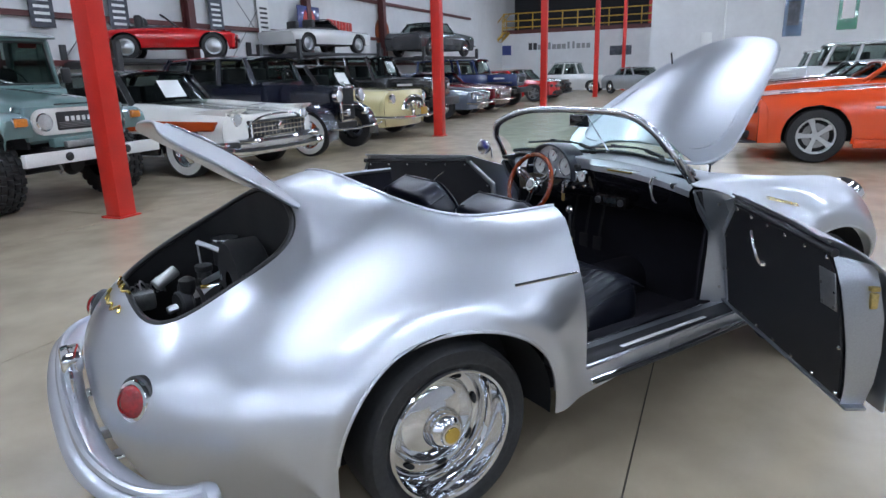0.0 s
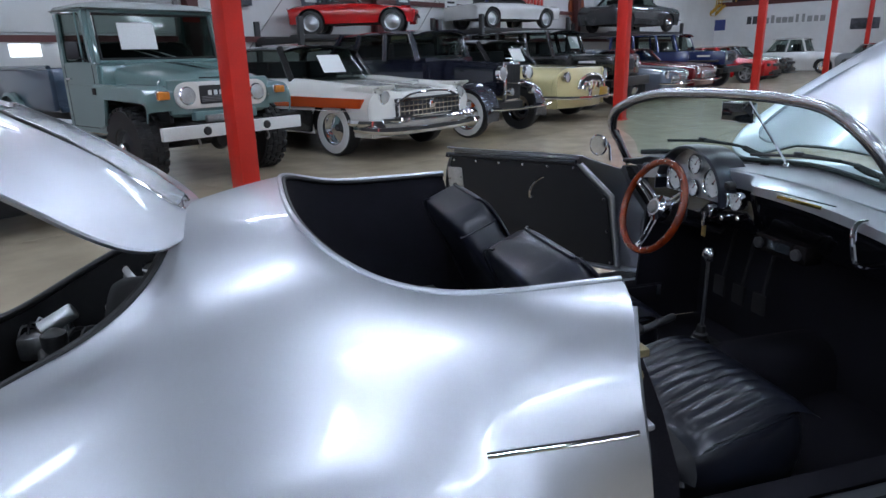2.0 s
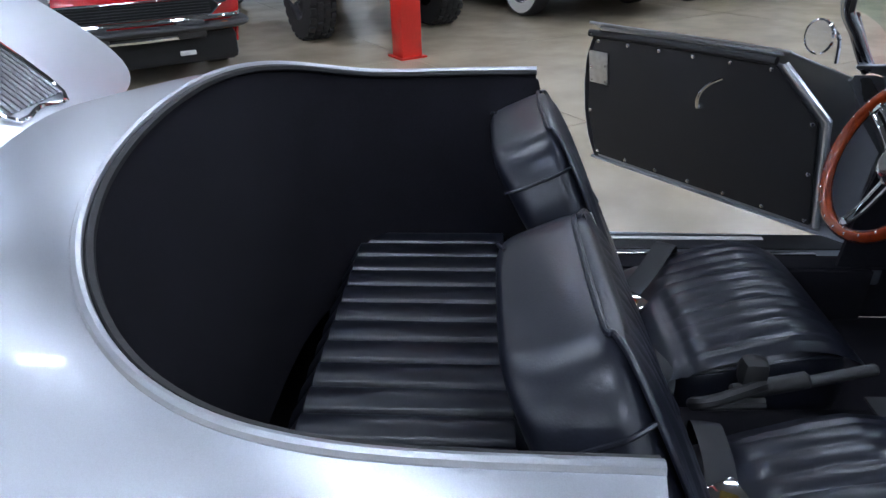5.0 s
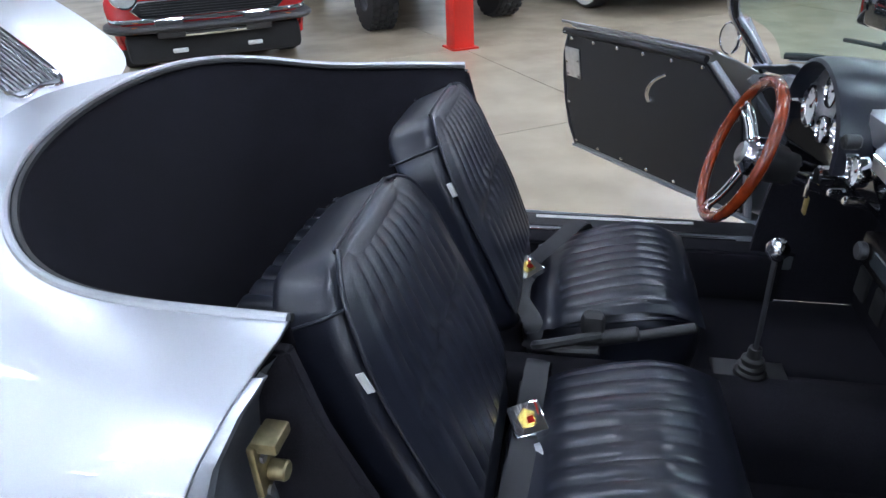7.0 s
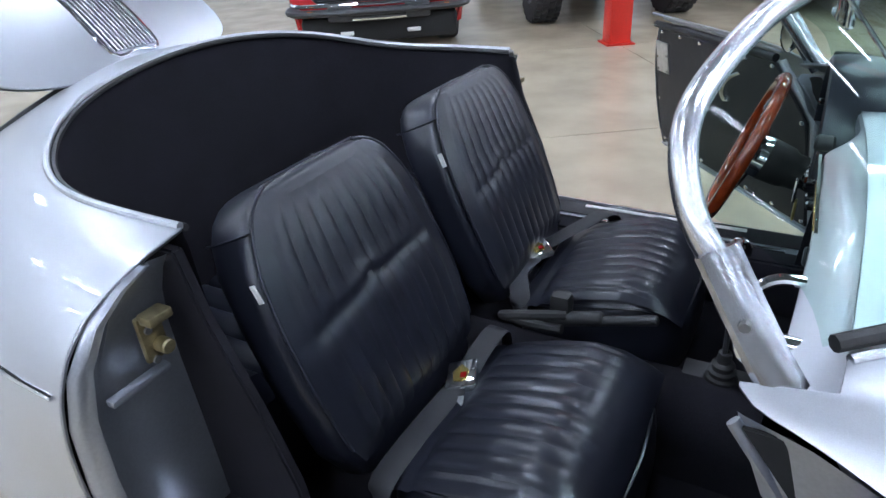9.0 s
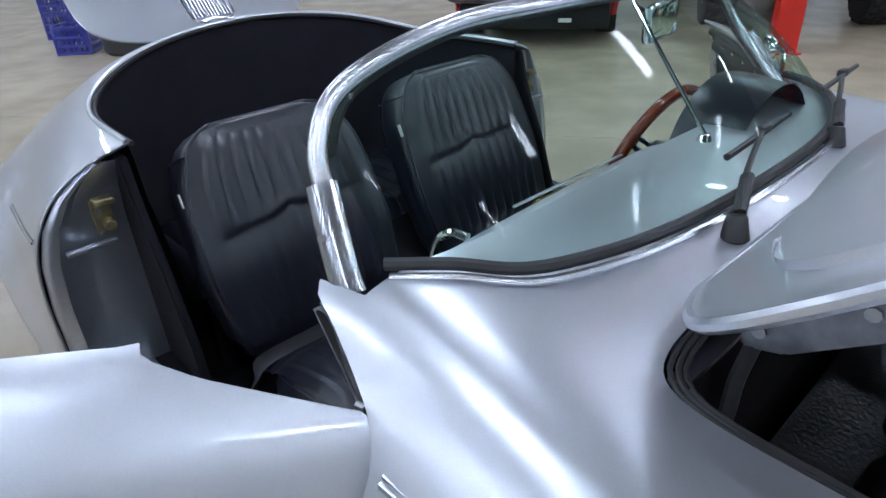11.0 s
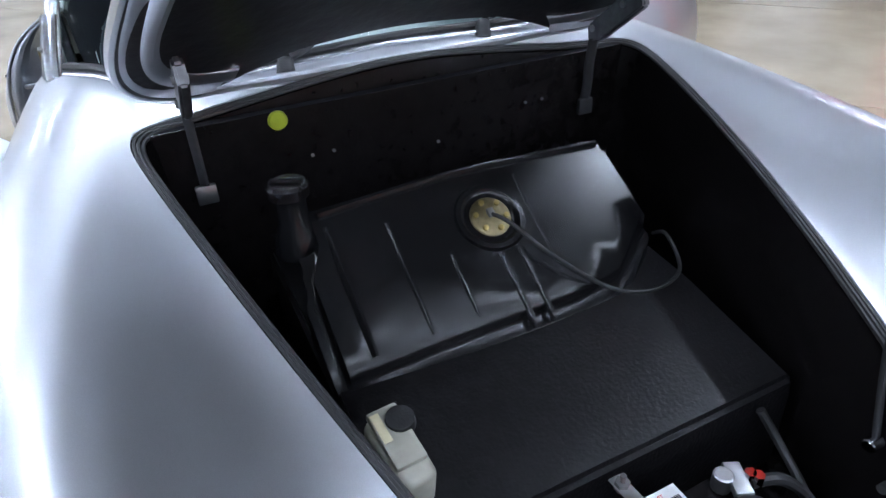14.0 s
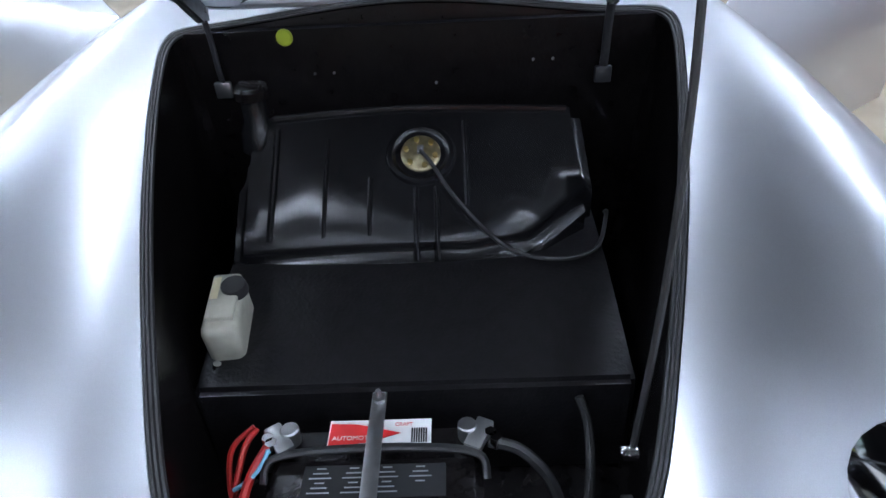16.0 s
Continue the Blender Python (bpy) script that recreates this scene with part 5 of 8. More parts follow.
RED_PRINT = mat("red_print", (0.62, 0.02, 0.02), 0.5, grain=0.04)
part("red_field", prism([(-0.022, -0.066), (0.016, -0.066), (0.010, -0.010), (-0.004, 0.03), (-0.012, 0.0), (-0.020, -0.03)], 0.001, pose(2.460, -0.034, 0.5019)), RED_PRINT, lab)
for k in range(7):
    part("bar", box(0.024, 0.0022, 0.0005, 2.460, 0.012 + 0.0032 * k, 0.5022), DARK, lab)
for nm, txt, x, y, size, mm in (("word", "AUTOMOTIVE", 2.4665, -0.096, 0.0098, PAPER), ("word", "CRAFT", 2.4445, -0.012, 0.008, RED_PRINT)):
    cu = bpy.data.curves.new("word", "FONT")
    cu.body, cu.size, cu.extrude = txt, size, 0.0003
    tx = new("word", cu)
    tx.matrix_basis = pose(x, y, 0.5032, 0, 0, 90)
    cu.materials.append(mm)
    tx.parent = lab
strap = part("handle_strap", tube([(2.53, -0.175, 0.50), (2.505, -0.165, 0.517), (2.497, -0.09, 0.523), (2.497, 0.03, 0.523), (2.505, 0.10, 0.517), (2.53, 0.11, 0.50)], 0.0075, 6, 8, flat=0.6), RUBBER, bat)
FADED = mat("faded_print", (0.30, 0.31, 0.32), 0.6, grain=0.1)
part("warning_label", box(0.048, 0.18, 0.001, 2.537, -0.032, 0.5112), DARK, bat)
for k in range(22):
    rr, cc = k % 6, k // 6
    part("bar", box(0.0016, 0.012 + 0.008 * ((k * 7) % 3), 0.0006, 2.518 + 0.007 * rr, -0.10 + 0.042 * cc, 0.5122), FADED, bat)
cl = part("clamp_bar", tube([(2.400, -0.034, 0.522), (2.44, -0.034, 0.5245), (2.50, -0.034, 0.529), (2.66, -0.034, 0.529)], 0.0105, 6, 8, flat=0.14, up=(0, 0, 1)), ALU, bat, "bare metal hold-down bar")
part("clamp_bolt", cyl(0.010, (2.415, -0.034, 0.516), (2.415, -0.034, 0.530), 6), STEEL, cl)
part("clamp_stud", cyl(0.004, (2.415, -0.034, 0.53), (2.415, -0.034, 0.542), 8), STEEL, cl)
for y, dy, col in ((-0.15, -0.025, RED_PRINT), (0.087, 0.03, RUBBER)):
    pt = part("terminal", cyl(0.013, (2.465, y, 0.50), (2.465, y, 0.528), 12, bevel=0.002), ALU, bat, "lead battery terminal")
    part("terminal_clamp", box(0.05, 0.024, 0.014, bevel=0.003, m=pose(2.475, y + dy * 0.5, 0.517, 0, 0, 35 if y < 0 else -25)), ALU, pt)
    for k in (0, 1):
        part("bolt", cyl(0.008, (2.48 + 0.008 * k, y + dy + 0.006 * k, 0.512), (2.48 + 0.008 * k, y + dy + 0.006 * k, 0.530), 6), CHROME, pt)
RED_CABLE = mat("red_cable", (0.36, 0.012, 0.01), 0.45, grain=0.06)
BLUE_WIRE = mat("blue_wire", (0.16, 0.42, 0.6), 0.4, grain=0.06)
part("red_cable", tube([(2.485, -0.178, 0.515), (2.53, -0.195, 0.50), (2.60, -0.21, 0.45), (2.62, -0.225, 0.40)], 0.0065, 6, 8), RED_CABLE, bat)
part("red_cable", tube([(2.44, -0.205, 0.50), (2.47, -0.218, 0.49), (2.53, -0.225, 0.45), (2.60, -0.222, 0.40)], 0.0048, 6, 8), RED_CABLE, bat)
part("red_cable", tube([(2.44, -0.207, 0.505), (2.465, -0.235, 0.49), (2.50, -0.235, 0.46), (2.53, -0.222, 0.45)], 0.004, 6, 8), RED_CABLE, bat)
part("blue_wire", tube([(2.48, -0.172, 0.522), (2.505, -0.178, 0.512), (2.525, -0.192, 0.505), (2.53, -0.215, 0.49)], 0.0032, 6, 8), BLUE_WIRE, bat)
part("black_cable", tube([(2.485, 0.115, 0.515), (2.50, 0.16, 0.51), (2.53, 0.20, 0.46), (2.60, 0.22, 0.36)], 0.008, 6, 8), RUBBER, bat)
part("black_cable", tube([(2.39, 0.25, 0.49), (2.42, 0.262, 0.45), (2.50, 0.25, 0.40), (2.58, 0.21, 0.34)], 0.007, 6, 8), RUBBER, bat)
# prop rod and hinge arms
HINGE = mat("hinge_steel", (0.15, 0.15, 0.16), 0.38, 0.8, grain=0.25, stain=0.3, stain_scale=18)
rod = part("prop_rod", tube([(2.526, 0.287, 0.537), (2.49, 0.304, 0.66), (2.467, 0.312, 0.80), (2.442, 0.315, 0.94), (2.415, 0.315, 1.06), (2.33, 0.312, 1.40)], 0.0048, 6, 8), RUBBER, roadster, "thin black prop rod")
part("rod_bolt", cyl(0.010, (2.526, 0.295, 0.537), (2.526, 0.272, 0.537), 10, bevel=0.002), CHROME, rod)
part("wall_bolt", cyl(0.007, (2.56, 0.285, 0.49), (2.56, 0.272, 0.49), 10), STEEL, rod)
for s in (1, -1):
    y = s * 0.392
    hg = part("lid_hinge", prism([(1.745, 0.905), (1.75, 0.875), (1.79, 0.885), (1.90, 0.965), (1.893, 0.995), (1.87, 1.0)], 0.016, pose(0, y + 0.008, 0, 90, 0, 0), bevel=0.004), HINGE, roadster, "worn grey steel lid hinge")
    part("hinge_arm", tube([(1.762, y, 0.89), (1.752, y, 0.83), (1.75, y, 0.78), (1.742, y, 0.745)], 0.010, 4, 8, flat=0.45), DARK_STEEL, hg)
    part("hinge_foot", box(0.012, 0.034, 0.034, 1.747, y, 0.738, bevel=0.003), ALU if s < 0 else DARK_STEEL, hg)
    for x, z in ((1.765, 0.903), (1.847, 0.962)):
        part("hinge_screw", cyl(0.007, (x, y - 0.012 * (1), z), (x, y + 0.012, z), 8), STEEL, hg)

# ---- engine bay ----
rows = inset_rows(ENGINE_LOOP, ((0.001, 0.007, None), (0.016, 0.014, None), (0.02, 0.05, None), (0.01, 0, 0.50), (0.0, 0, 0.32)))
eng = part("engine_bay", grid(rows, close=True), DARK, roadster, "dark engine bay with carburettor linkage")
part("bay_floor", prism([(x, y) for x, y, z in rows[-1]][::-1], 0.01, pose(0, 0, 0.31)), DARK, eng)
part("bay_seal", tube(inset_rows(ENGINE_LOOP, ((0.010, 0.002, None),))[0], 0.010, 1, 8, closed=True), RUBBER, eng, "black rubber seal")
part("fan_shroud", lathe([(0.05, -0.06), (0.15, -0.06), (0.16, -0.04), (0.16, 0.05), (0.14, 0.06), (0.05, 0.06)], pose(-0.30, 0.02, 0.62, 0, 90, 0), 36), DARK, eng)
ac = part("air_cleaner", lathe([(0.045, 0), (0.052, 0.004), (0.052, 0.10), (0.048, 0.108), (0.0, 0.108)], pose(-0.29, 0.30, 0.62), 28), RUBBER, eng, "black canister air cleaner")
part("cleaner_rim", lathe([(0.053, 0.098), (0.055, 0.104), (0.053, 0.110)], pose(-0.29, 0.30, 0.62), 28), CHROME, ac)
gen = part("generator", cyl(0.043, (-0.50, 0.03, 0.585), (-0.385, 0.058, 0.585), 28, bevel=0.005), CHROME, eng, "bright generator with a black end cap")
part("end_cap", cyl(0.047, (-0.54, 0.02, 0.585), (-0.50, 0.03, 0.585), 28, bevel=0.006), RUBBER, gen)
part("clamp_band", cyl(0.0455, (-0.475, 0.036, 0.585), (-0.462, 0.039, 0.585), 28), DARK_STEEL, gen)
part("end_nut", cyl(0.014, (-0.575, 0.012, 0.575), (-0.54, 0.02, 0.58), 6, bevel=0.003), ALU, gen)
part("wire_tag", box(0.03, 0.008, 0.006, -0.44, 0.035, 0.632, bevel=0.002, m=None), YELLOW, gen)
part("linkage", tube([(-0.392, 0.325, 0.72), (-0.37, 0.27, 0.715), (-0.329, 0.19, 0.70)], 0.010, 4, 8, flat=0.5), ALU, eng)
part("linkage", tube([(-0.329, 0.19, 0.70), (-0.345, 0.15, 0.655), (-0.362, 0.125, 0.615)], 0.008, 4, 8, flat=0.5), ALU, eng)
part("linkage_pivot", cyl(0.013, (-0.329, 0.178, 0.70), (-0.329, 0.202, 0.70), 12, bevel=0.003), STEEL, eng)
part("link_rod", cyl(0.004, (-0.392, 0.325, 0.715), (-0.40, 0.25, 0.60), 8), STEEL, eng)
part("link_plate", prism([(0, 0), (0.075, 0.018), (0.078, 0.045), (0.0, 0.02)], 0.004, pose(-0.43, 0.14, 0.60, 90, 0, 10)), ALU, eng)
part("oil_filler", lathe([(0.026, 0), (0.026, 0.05), (0.032, 0.055), (0.032, 0.075), (0.0, 0.08)], pose(-0.40, 0.22, 0.58), 20), RUBBER, eng)
part("carburettor", box(0.07, 0.06, 0.06, -0.47, 0.17, 0.55, bevel=0.015), DARK_STEEL, eng)
part("carburettor", box(0.09, 0.08, 0.07, -0.62, 0.27, 0.55, bevel=0.015), STEEL, eng)
for k in range(7):
    part("pipe", tube([(-0.66 + 0.02 * k, 0.24 + 0.012 * k, 0.56), (-0.65 + 0.018 * k, 0.27 + 0.01 * (k % 3), 0.605 + 0.006 * (k % 3)), (-0.61 + 0.012 * k, 0.31 - 0.008 * k, 0.57)], 0.0035 + 0.001 * (k % 2), 5, 6), (STEEL, CHROME, ALU)[k % 3], eng)
for k in range(4):
    part("hose", tube([(-0.52 + 0.04 * k, 0.10 + 0.03 * k, 0.56), (-0.50 + 0.03 * k, 0.16, 0.62), (-0.44 + 0.03 * k, 0.24, 0.57)], 0.006, 5, 6), RUBBER, eng)
part("coil", cyl(0.022, (-0.58, 0.18, 0.62), (-0.50, 0.20, 0.66), 16, bevel=0.004), ALU, eng)
part("distributor", lathe([(0.02, 0), (0.028, 0.02), (0.028, 0.05), (0.012, 0.06), (0.0, 0.06)], pose(-0.50, 0.02, 0.62), 16), RUBBER, eng)

# ---- outside fittings ----
for s in (1, -1):
    part("belt_trim", tube([on_side(x, z, s, 0.003) for x, z in ((0.285, 0.70), (0.36, 0.70), (0.44, 0.70), (0.528, 0.70))], 0.0052, 4, 8, flat=0.5), CHROME, roadster, "chrome waist moulding")
    n = Vector((-0.82, s * 0.50, 0.28)).normalized()
    c = Vector((-0.740, s * 0.446, 0.500)) + n * 0.012
    tl = part("tail_light", lathe([(0.058, -0.03), (0.058, 0.004), (0.054, 0.012), (0.046, 0.014)], Matrix.Translation(c) @ n.to_track_quat("Z", "Y").to_matrix().to_4x4(), 32), CHROME, roadster, "round red tail light in a chrome bezel")
    part("gasket", lathe([(0.066, -0.03), (0.066, -0.001), (0.060, 0.003), (0.057, 0.0)], Matrix.Translation(c) @ n.to_track_quat("Z", "Y").to_matrix().to_4x4(), 32), RUBBER, tl, "dark rubber gasket")
    part("lens", lathe([(0.046, 0.012), (0.040, 0.026), (0.028, 0.034), (0.026, 0.030), (0.012, 0.038), (0.0, 0.039)], Matrix.Translation(c) @ n.to_track_quat("Z", "Y").to_matrix().to_4x4(), 32), RED_LENS, tl)
    # headlights
    hc, hn = Vector((2.675, s * 0.54, 0.622)), Vector((0.90, s * 0.10, 0.42)).normalized()
    hl = part("headlight", lathe([(0.098, -0.06), (0.100, 0.05), (0.094, 0.075), (0.085, 0.078)], Matrix.Translation(hc) @ hn.to_track_quat("Z", "Y").to_matrix().to_4x4(), 36), CHROME, roadster, "round headlight in a chrome ring")
    hm = Matrix.Translation(hc) @ hn.to_track_quat("Z", "Y").to_matrix().to_4x4()
    part("reflector", lathe([(0.086, 0.072), (0.074, 0.045), (0.05, 0.022), (0.02, 0.012), (0.0, 0.010)], hm, 36), ALU, hl)
    hg = part("headlight_glass", lathe([(0.086, 0.074), (0.06, 0.092), (0.03, 0.099), (0.0, 0.10)], hm, 36), GLASS_LAMP, hl)
    for k in range(-6, 7):
        w = 0.012 * k
        h = math.sqrt(0.080 ** 2 - w * w)
        dome = lambda q: 0.101 - 0.0255 * ((w * w + q * q) / 0.086 ** 2)
        part("flute", tube([hm @ Vector((w, h * q, dome(h * q))) for q in (-1, -0.5, 0, 0.5, 1)], 0.0022, 3, 6), GLASS_LAMP, hg)
    # gold side script, as plain strokes
    sc = [on_side(1.70 + 0.0125 * k, 0.782 - 0.0035 * k + 0.005 * (k % 2), s, 0.003) for k in range(15)]
    script = part("side_script", tube(sc, 0.0021, 3, 6), GOLD, roadster, "gold fender script")
    part("script_line", tube([on_side(1.70, 0.776, s, 0.003), on_side(1.79, 0.752, s, 0.003), on_side(1.88, 0.726, s, 0.003)], 0.0018, 5, 6), GOLD, script)
# gold script on the tail
for z, w in ((0.69, 0.10), (0.645, 0.13)):
    tail = []
    for k, y in enumerate(np.linspace(-w, w, 9)):
        side = BODY_V[(BODY_V[:, 0] < -0.5)]
        d = (side[:, 1] - y) ** 2 + (side[:, 2] - z - 0.008 * (k % 2)) ** 2
        tail.append(Vector(side[np.argmin(d)][:3]) + Vector((-0.004, 0, 0.003)))
    part("tail_script", tube(tail, 0.0045, 4, 6), GOLD, roadster, "gold tail script")
# rear bumper: round-edged bar with a ridge, on brackets
bp = [(-0.675, -0.742, 0.345), (-0.73, -0.732, 0.347), (-0.82, -0.655, 0.354), (-0.888, -0.48, 0.366), (-0.914, -0.25, 0.376), (-0.922, 0, 0.38)]
bpath = [(x + 0.018, y, z) for x, y, z in mir(bp)]
bump = part("rear_bumper", tube(bpath, 0.052, 8, 14, flat=0.5, up=(0, 0, 1)), SILVER, roadster, "silver wrap-round rear bumper with ribbed edge")
part("bumper_ridge", tube([(x * 1.012 if x < -0.6 else x, y * 1.012, z + 0.028) for x, y, z in bpath], 0.013, 8, 8), SILVER, bump)
part("bumper_ridge", tube([(x * 1.012 if x < -0.6 else x, y * 1.012, z - 0.020) for x, y, z in bpath], 0.013, 8, 8), SILVER, bump)
part("bumper_groove", tube([(x * 1.022 if x < -0.7 else x, y * 1.022, z + 0.004) for x, y, z in bpath], 0.008, 8, 8), STEEL, bump)
for s in (1, -1):
    part("bumper_end", lathe([(0.052, 0.0), (0.046, 0.018), (0.03, 0.032), (0.0, 0.038)], Matrix.Translation((-0.657, s * 0.742, 0.345)) @ Matrix.Rotation(radians(90), 4, "Y") @ Matrix.Diagonal((0.5, 1, 1, 1)), 16), SILVER, bump)
for y in (-0.30, 0.30):
    part("bracket", box(0.16, 0.03, 0.03, -0.84, y, 0.36, bevel=0.006), STEEL, bump)
pl = part("plate_lamp", box(0.06, 0.14, 0.05, -0.875, 0.0, 0.49, bevel=0.012), CHROME, roadster, "chrome plate lamp housing")
part("plate_holder", box(0.012, 0.30, 0.11, -0.882, 0.0, 0.43, bevel=0.004), CHROME, pl)
for s in (1, -1):
    ex = part("exhaust_tip", cyl(0.025, (-0.88, s * 0.25, 0.24), (-0.72, s * 0.25, 0.25), 16, bevel=0.003), CHROME, roadster, "chrome exhaust tip")
part("underbody", box(3.3, 1.1, 0.03, 1.0, 0, 0.165), DARK, roadster)
part("rear_valance", box(0.03, 1.1, 0.2, -0.62, 0, 0.27), DARK, roadster)
# grips the rim of the cockpit: bright bead with black welt
bead = [(x, y, z + 0.001) for x, y, z in RIM]
part("rim_bead", tube(bead, 0.006, 2, 8), SILVER, roadster)
part("rim_welt", tube([(0.6 + (x - 0.6) * 0.985, y * 0.985, z - 0.006) for x, y, z in bead], 0.006, 2, 6), RUBBER, roadster)

# ---- other cars in the hall ----
PAINTS = {}


def paint(name, color, rough=0.25):
    if name not in PAINTS:
        PAINTS[name] = mat("paint_" + name, color, rough, 0.0, 1.0, grain=0.03, grain_scale=300, stain=0.05, stain_scale=2)
    return PAINTS[name]


WHITEWALL = mat("whitewall", (0.7, 0.7, 0.68), 0.6, grain=0.04)
GREY_TRIM = mat("black_trim", (0.02, 0.02, 0.022), 0.5, grain=0.2)


def road_wheel(car, x, s, half, r, w=0.2, rim=0.62, white=False, metal=None, spokes=0, name="wheel"):
    m = pose(x, s * half, r, -90 * s, 0, 0)
    k = rim * r
    t = part(name, lathe([(k, -w), (r * 0.94, -w), (r, -w * 0.85), (r, -w * 0.15), (r * 0.95, 0.0), (k * 1.06, 0.002), (k, -0.02)], m, 32), TYRE, car)
    if spokes:
        part("rim", lathe([(k, -w * 0.8), (k * 1.02, -0.008), (k * 0.93, -0.012), (k * 0.90, -0.05)], m, 36), ALU, t)
        part("rim_back", lathe([(k * 0.97, -0.09), (k * 0.4, -0.075), (0, -0.075)], m, 28), DARK, t)
        part("brake_disc", lathe([(k * 0.70, -0.07), (k * 0.70, -0.062), (k * 0.3, -0.062)], m, 28), STEEL, t)
        part("hub", lathe([(k * 0.24, -0.07), (k * 0.22, -0.03), (k * 0.12, -0.022), (0, -0.02)], m, 20), ALU, t)
    else:
        part("rim", lathe([(k, -w * 0.8), (k * 1.02, -0.012), (k * 0.95, -0.02), (k * 0.86, -0.06), (k * 0.45, -0.035), (k * 0.3, -0.015), (0, -0.01)], m, 28), metal or CHROME, t)
    if white:
        part("whitewall", lathe([(k * 1.05, 0.0035), (r * 0.90, 0.0045)], m, 32), WHITEWALL, t)
    for i in range(spokes):
        a = 2 * math.pi * i / spokes
        part("spoke", prism([(k * 0.12, -k * 0.12), (k * 0.55, -k * 0.10), (k * 0.95, -k * 0.19), (k * 0.95, k * 0.19), (k * 0.55, k * 0.10), (k * 0.12, k * 0.12)], 0.03, m @ Matrix.Rotation(a, 4, "Z") @ Matrix.Translation((0, 0, -0.05)), bevel=0.006), ALU, t)
    return t


def hull(L, W, zb, zn, zh, zc, zd, zt, cowl, deck, crest=0.0, round_nose=0.10, waist=None):
    """Lines of a car's lower body. zn, zh: nose and hood front; zc: at the cowl; zd: rear deck; zt: tail; cowl, deck: from the front, as shares of L."""
    F, R = L / 2, -L / 2
    xs = [F - 0.05, F, F - 0.05, F - 0.25, F - cowl * L * 0.6, F - cowl * L, F - (cowl + deck) / 2 * L, F - deck * L, R + 0.25, R + 0.03, R, R + 0.06]
    zs = [zb, zn, zh - 0.06, zh, (zh * 0.45 + zc * 0.55), zc, zc, (zc + zd) / 2 + 0.01, zd, zd - 0.07, zt, zb]
    h = W / 2
    out = []
    for y, dz, dx, low in ((0, 0, 0, 0), (0.5, -0.006, 0.3, 0), (0.80, -0.02 + crest, 0.9, 0.0), (1.0, 0, 1.6, 1), (0.955, 0, 1.9, 2)):
        pts = []
        for i, (x, z) in enumerate(zip(xs, zs)):
            end = 1 if i < 3 else (-1 if i > 8 else 0)
            wy = h * y * (1 - (0.06 * (i < 2 or i > 9)) * (y > 0.6))
            xx = x - end * round_nose * dx * (0.6 if y else 0)
            if low == 0:
                zz = z + (dz if 2 < i < 9 else 0)
            elif low == 1:
                zz = min(z, zb + (zc - zb) * (waist or 0.62))
            else:
                zz = zb
            pts.append((xx, wy, zz))
        out.append(np.array(pts))
    return out


def car_shell(car, ls, axles, r, W, material, name="body"):
    V, F = skin(ls, 5, 5)
    for ax in axles:
        V, F = clip(V, F, lambda p: np.minimum(1 - np.sqrt(((p[:, 0] - ax) / (r * 1.17)) ** 2 + ((p[:, 2] - r) / (r * 1.17)) ** 2), np.abs(p[:, 1]) - W * 0.3))
    b = sheet_part(name, V, F, material, car, 0.012)
    part("underside", box(ls[0][0][0] - ls[0][-1][0] - 0.5, W * 0.62, 0.4, (ls[0][0][0] + ls[0][-1][0]) / 2, 0, ls[0][0][2] + 0.2), DARK, car)
    return b


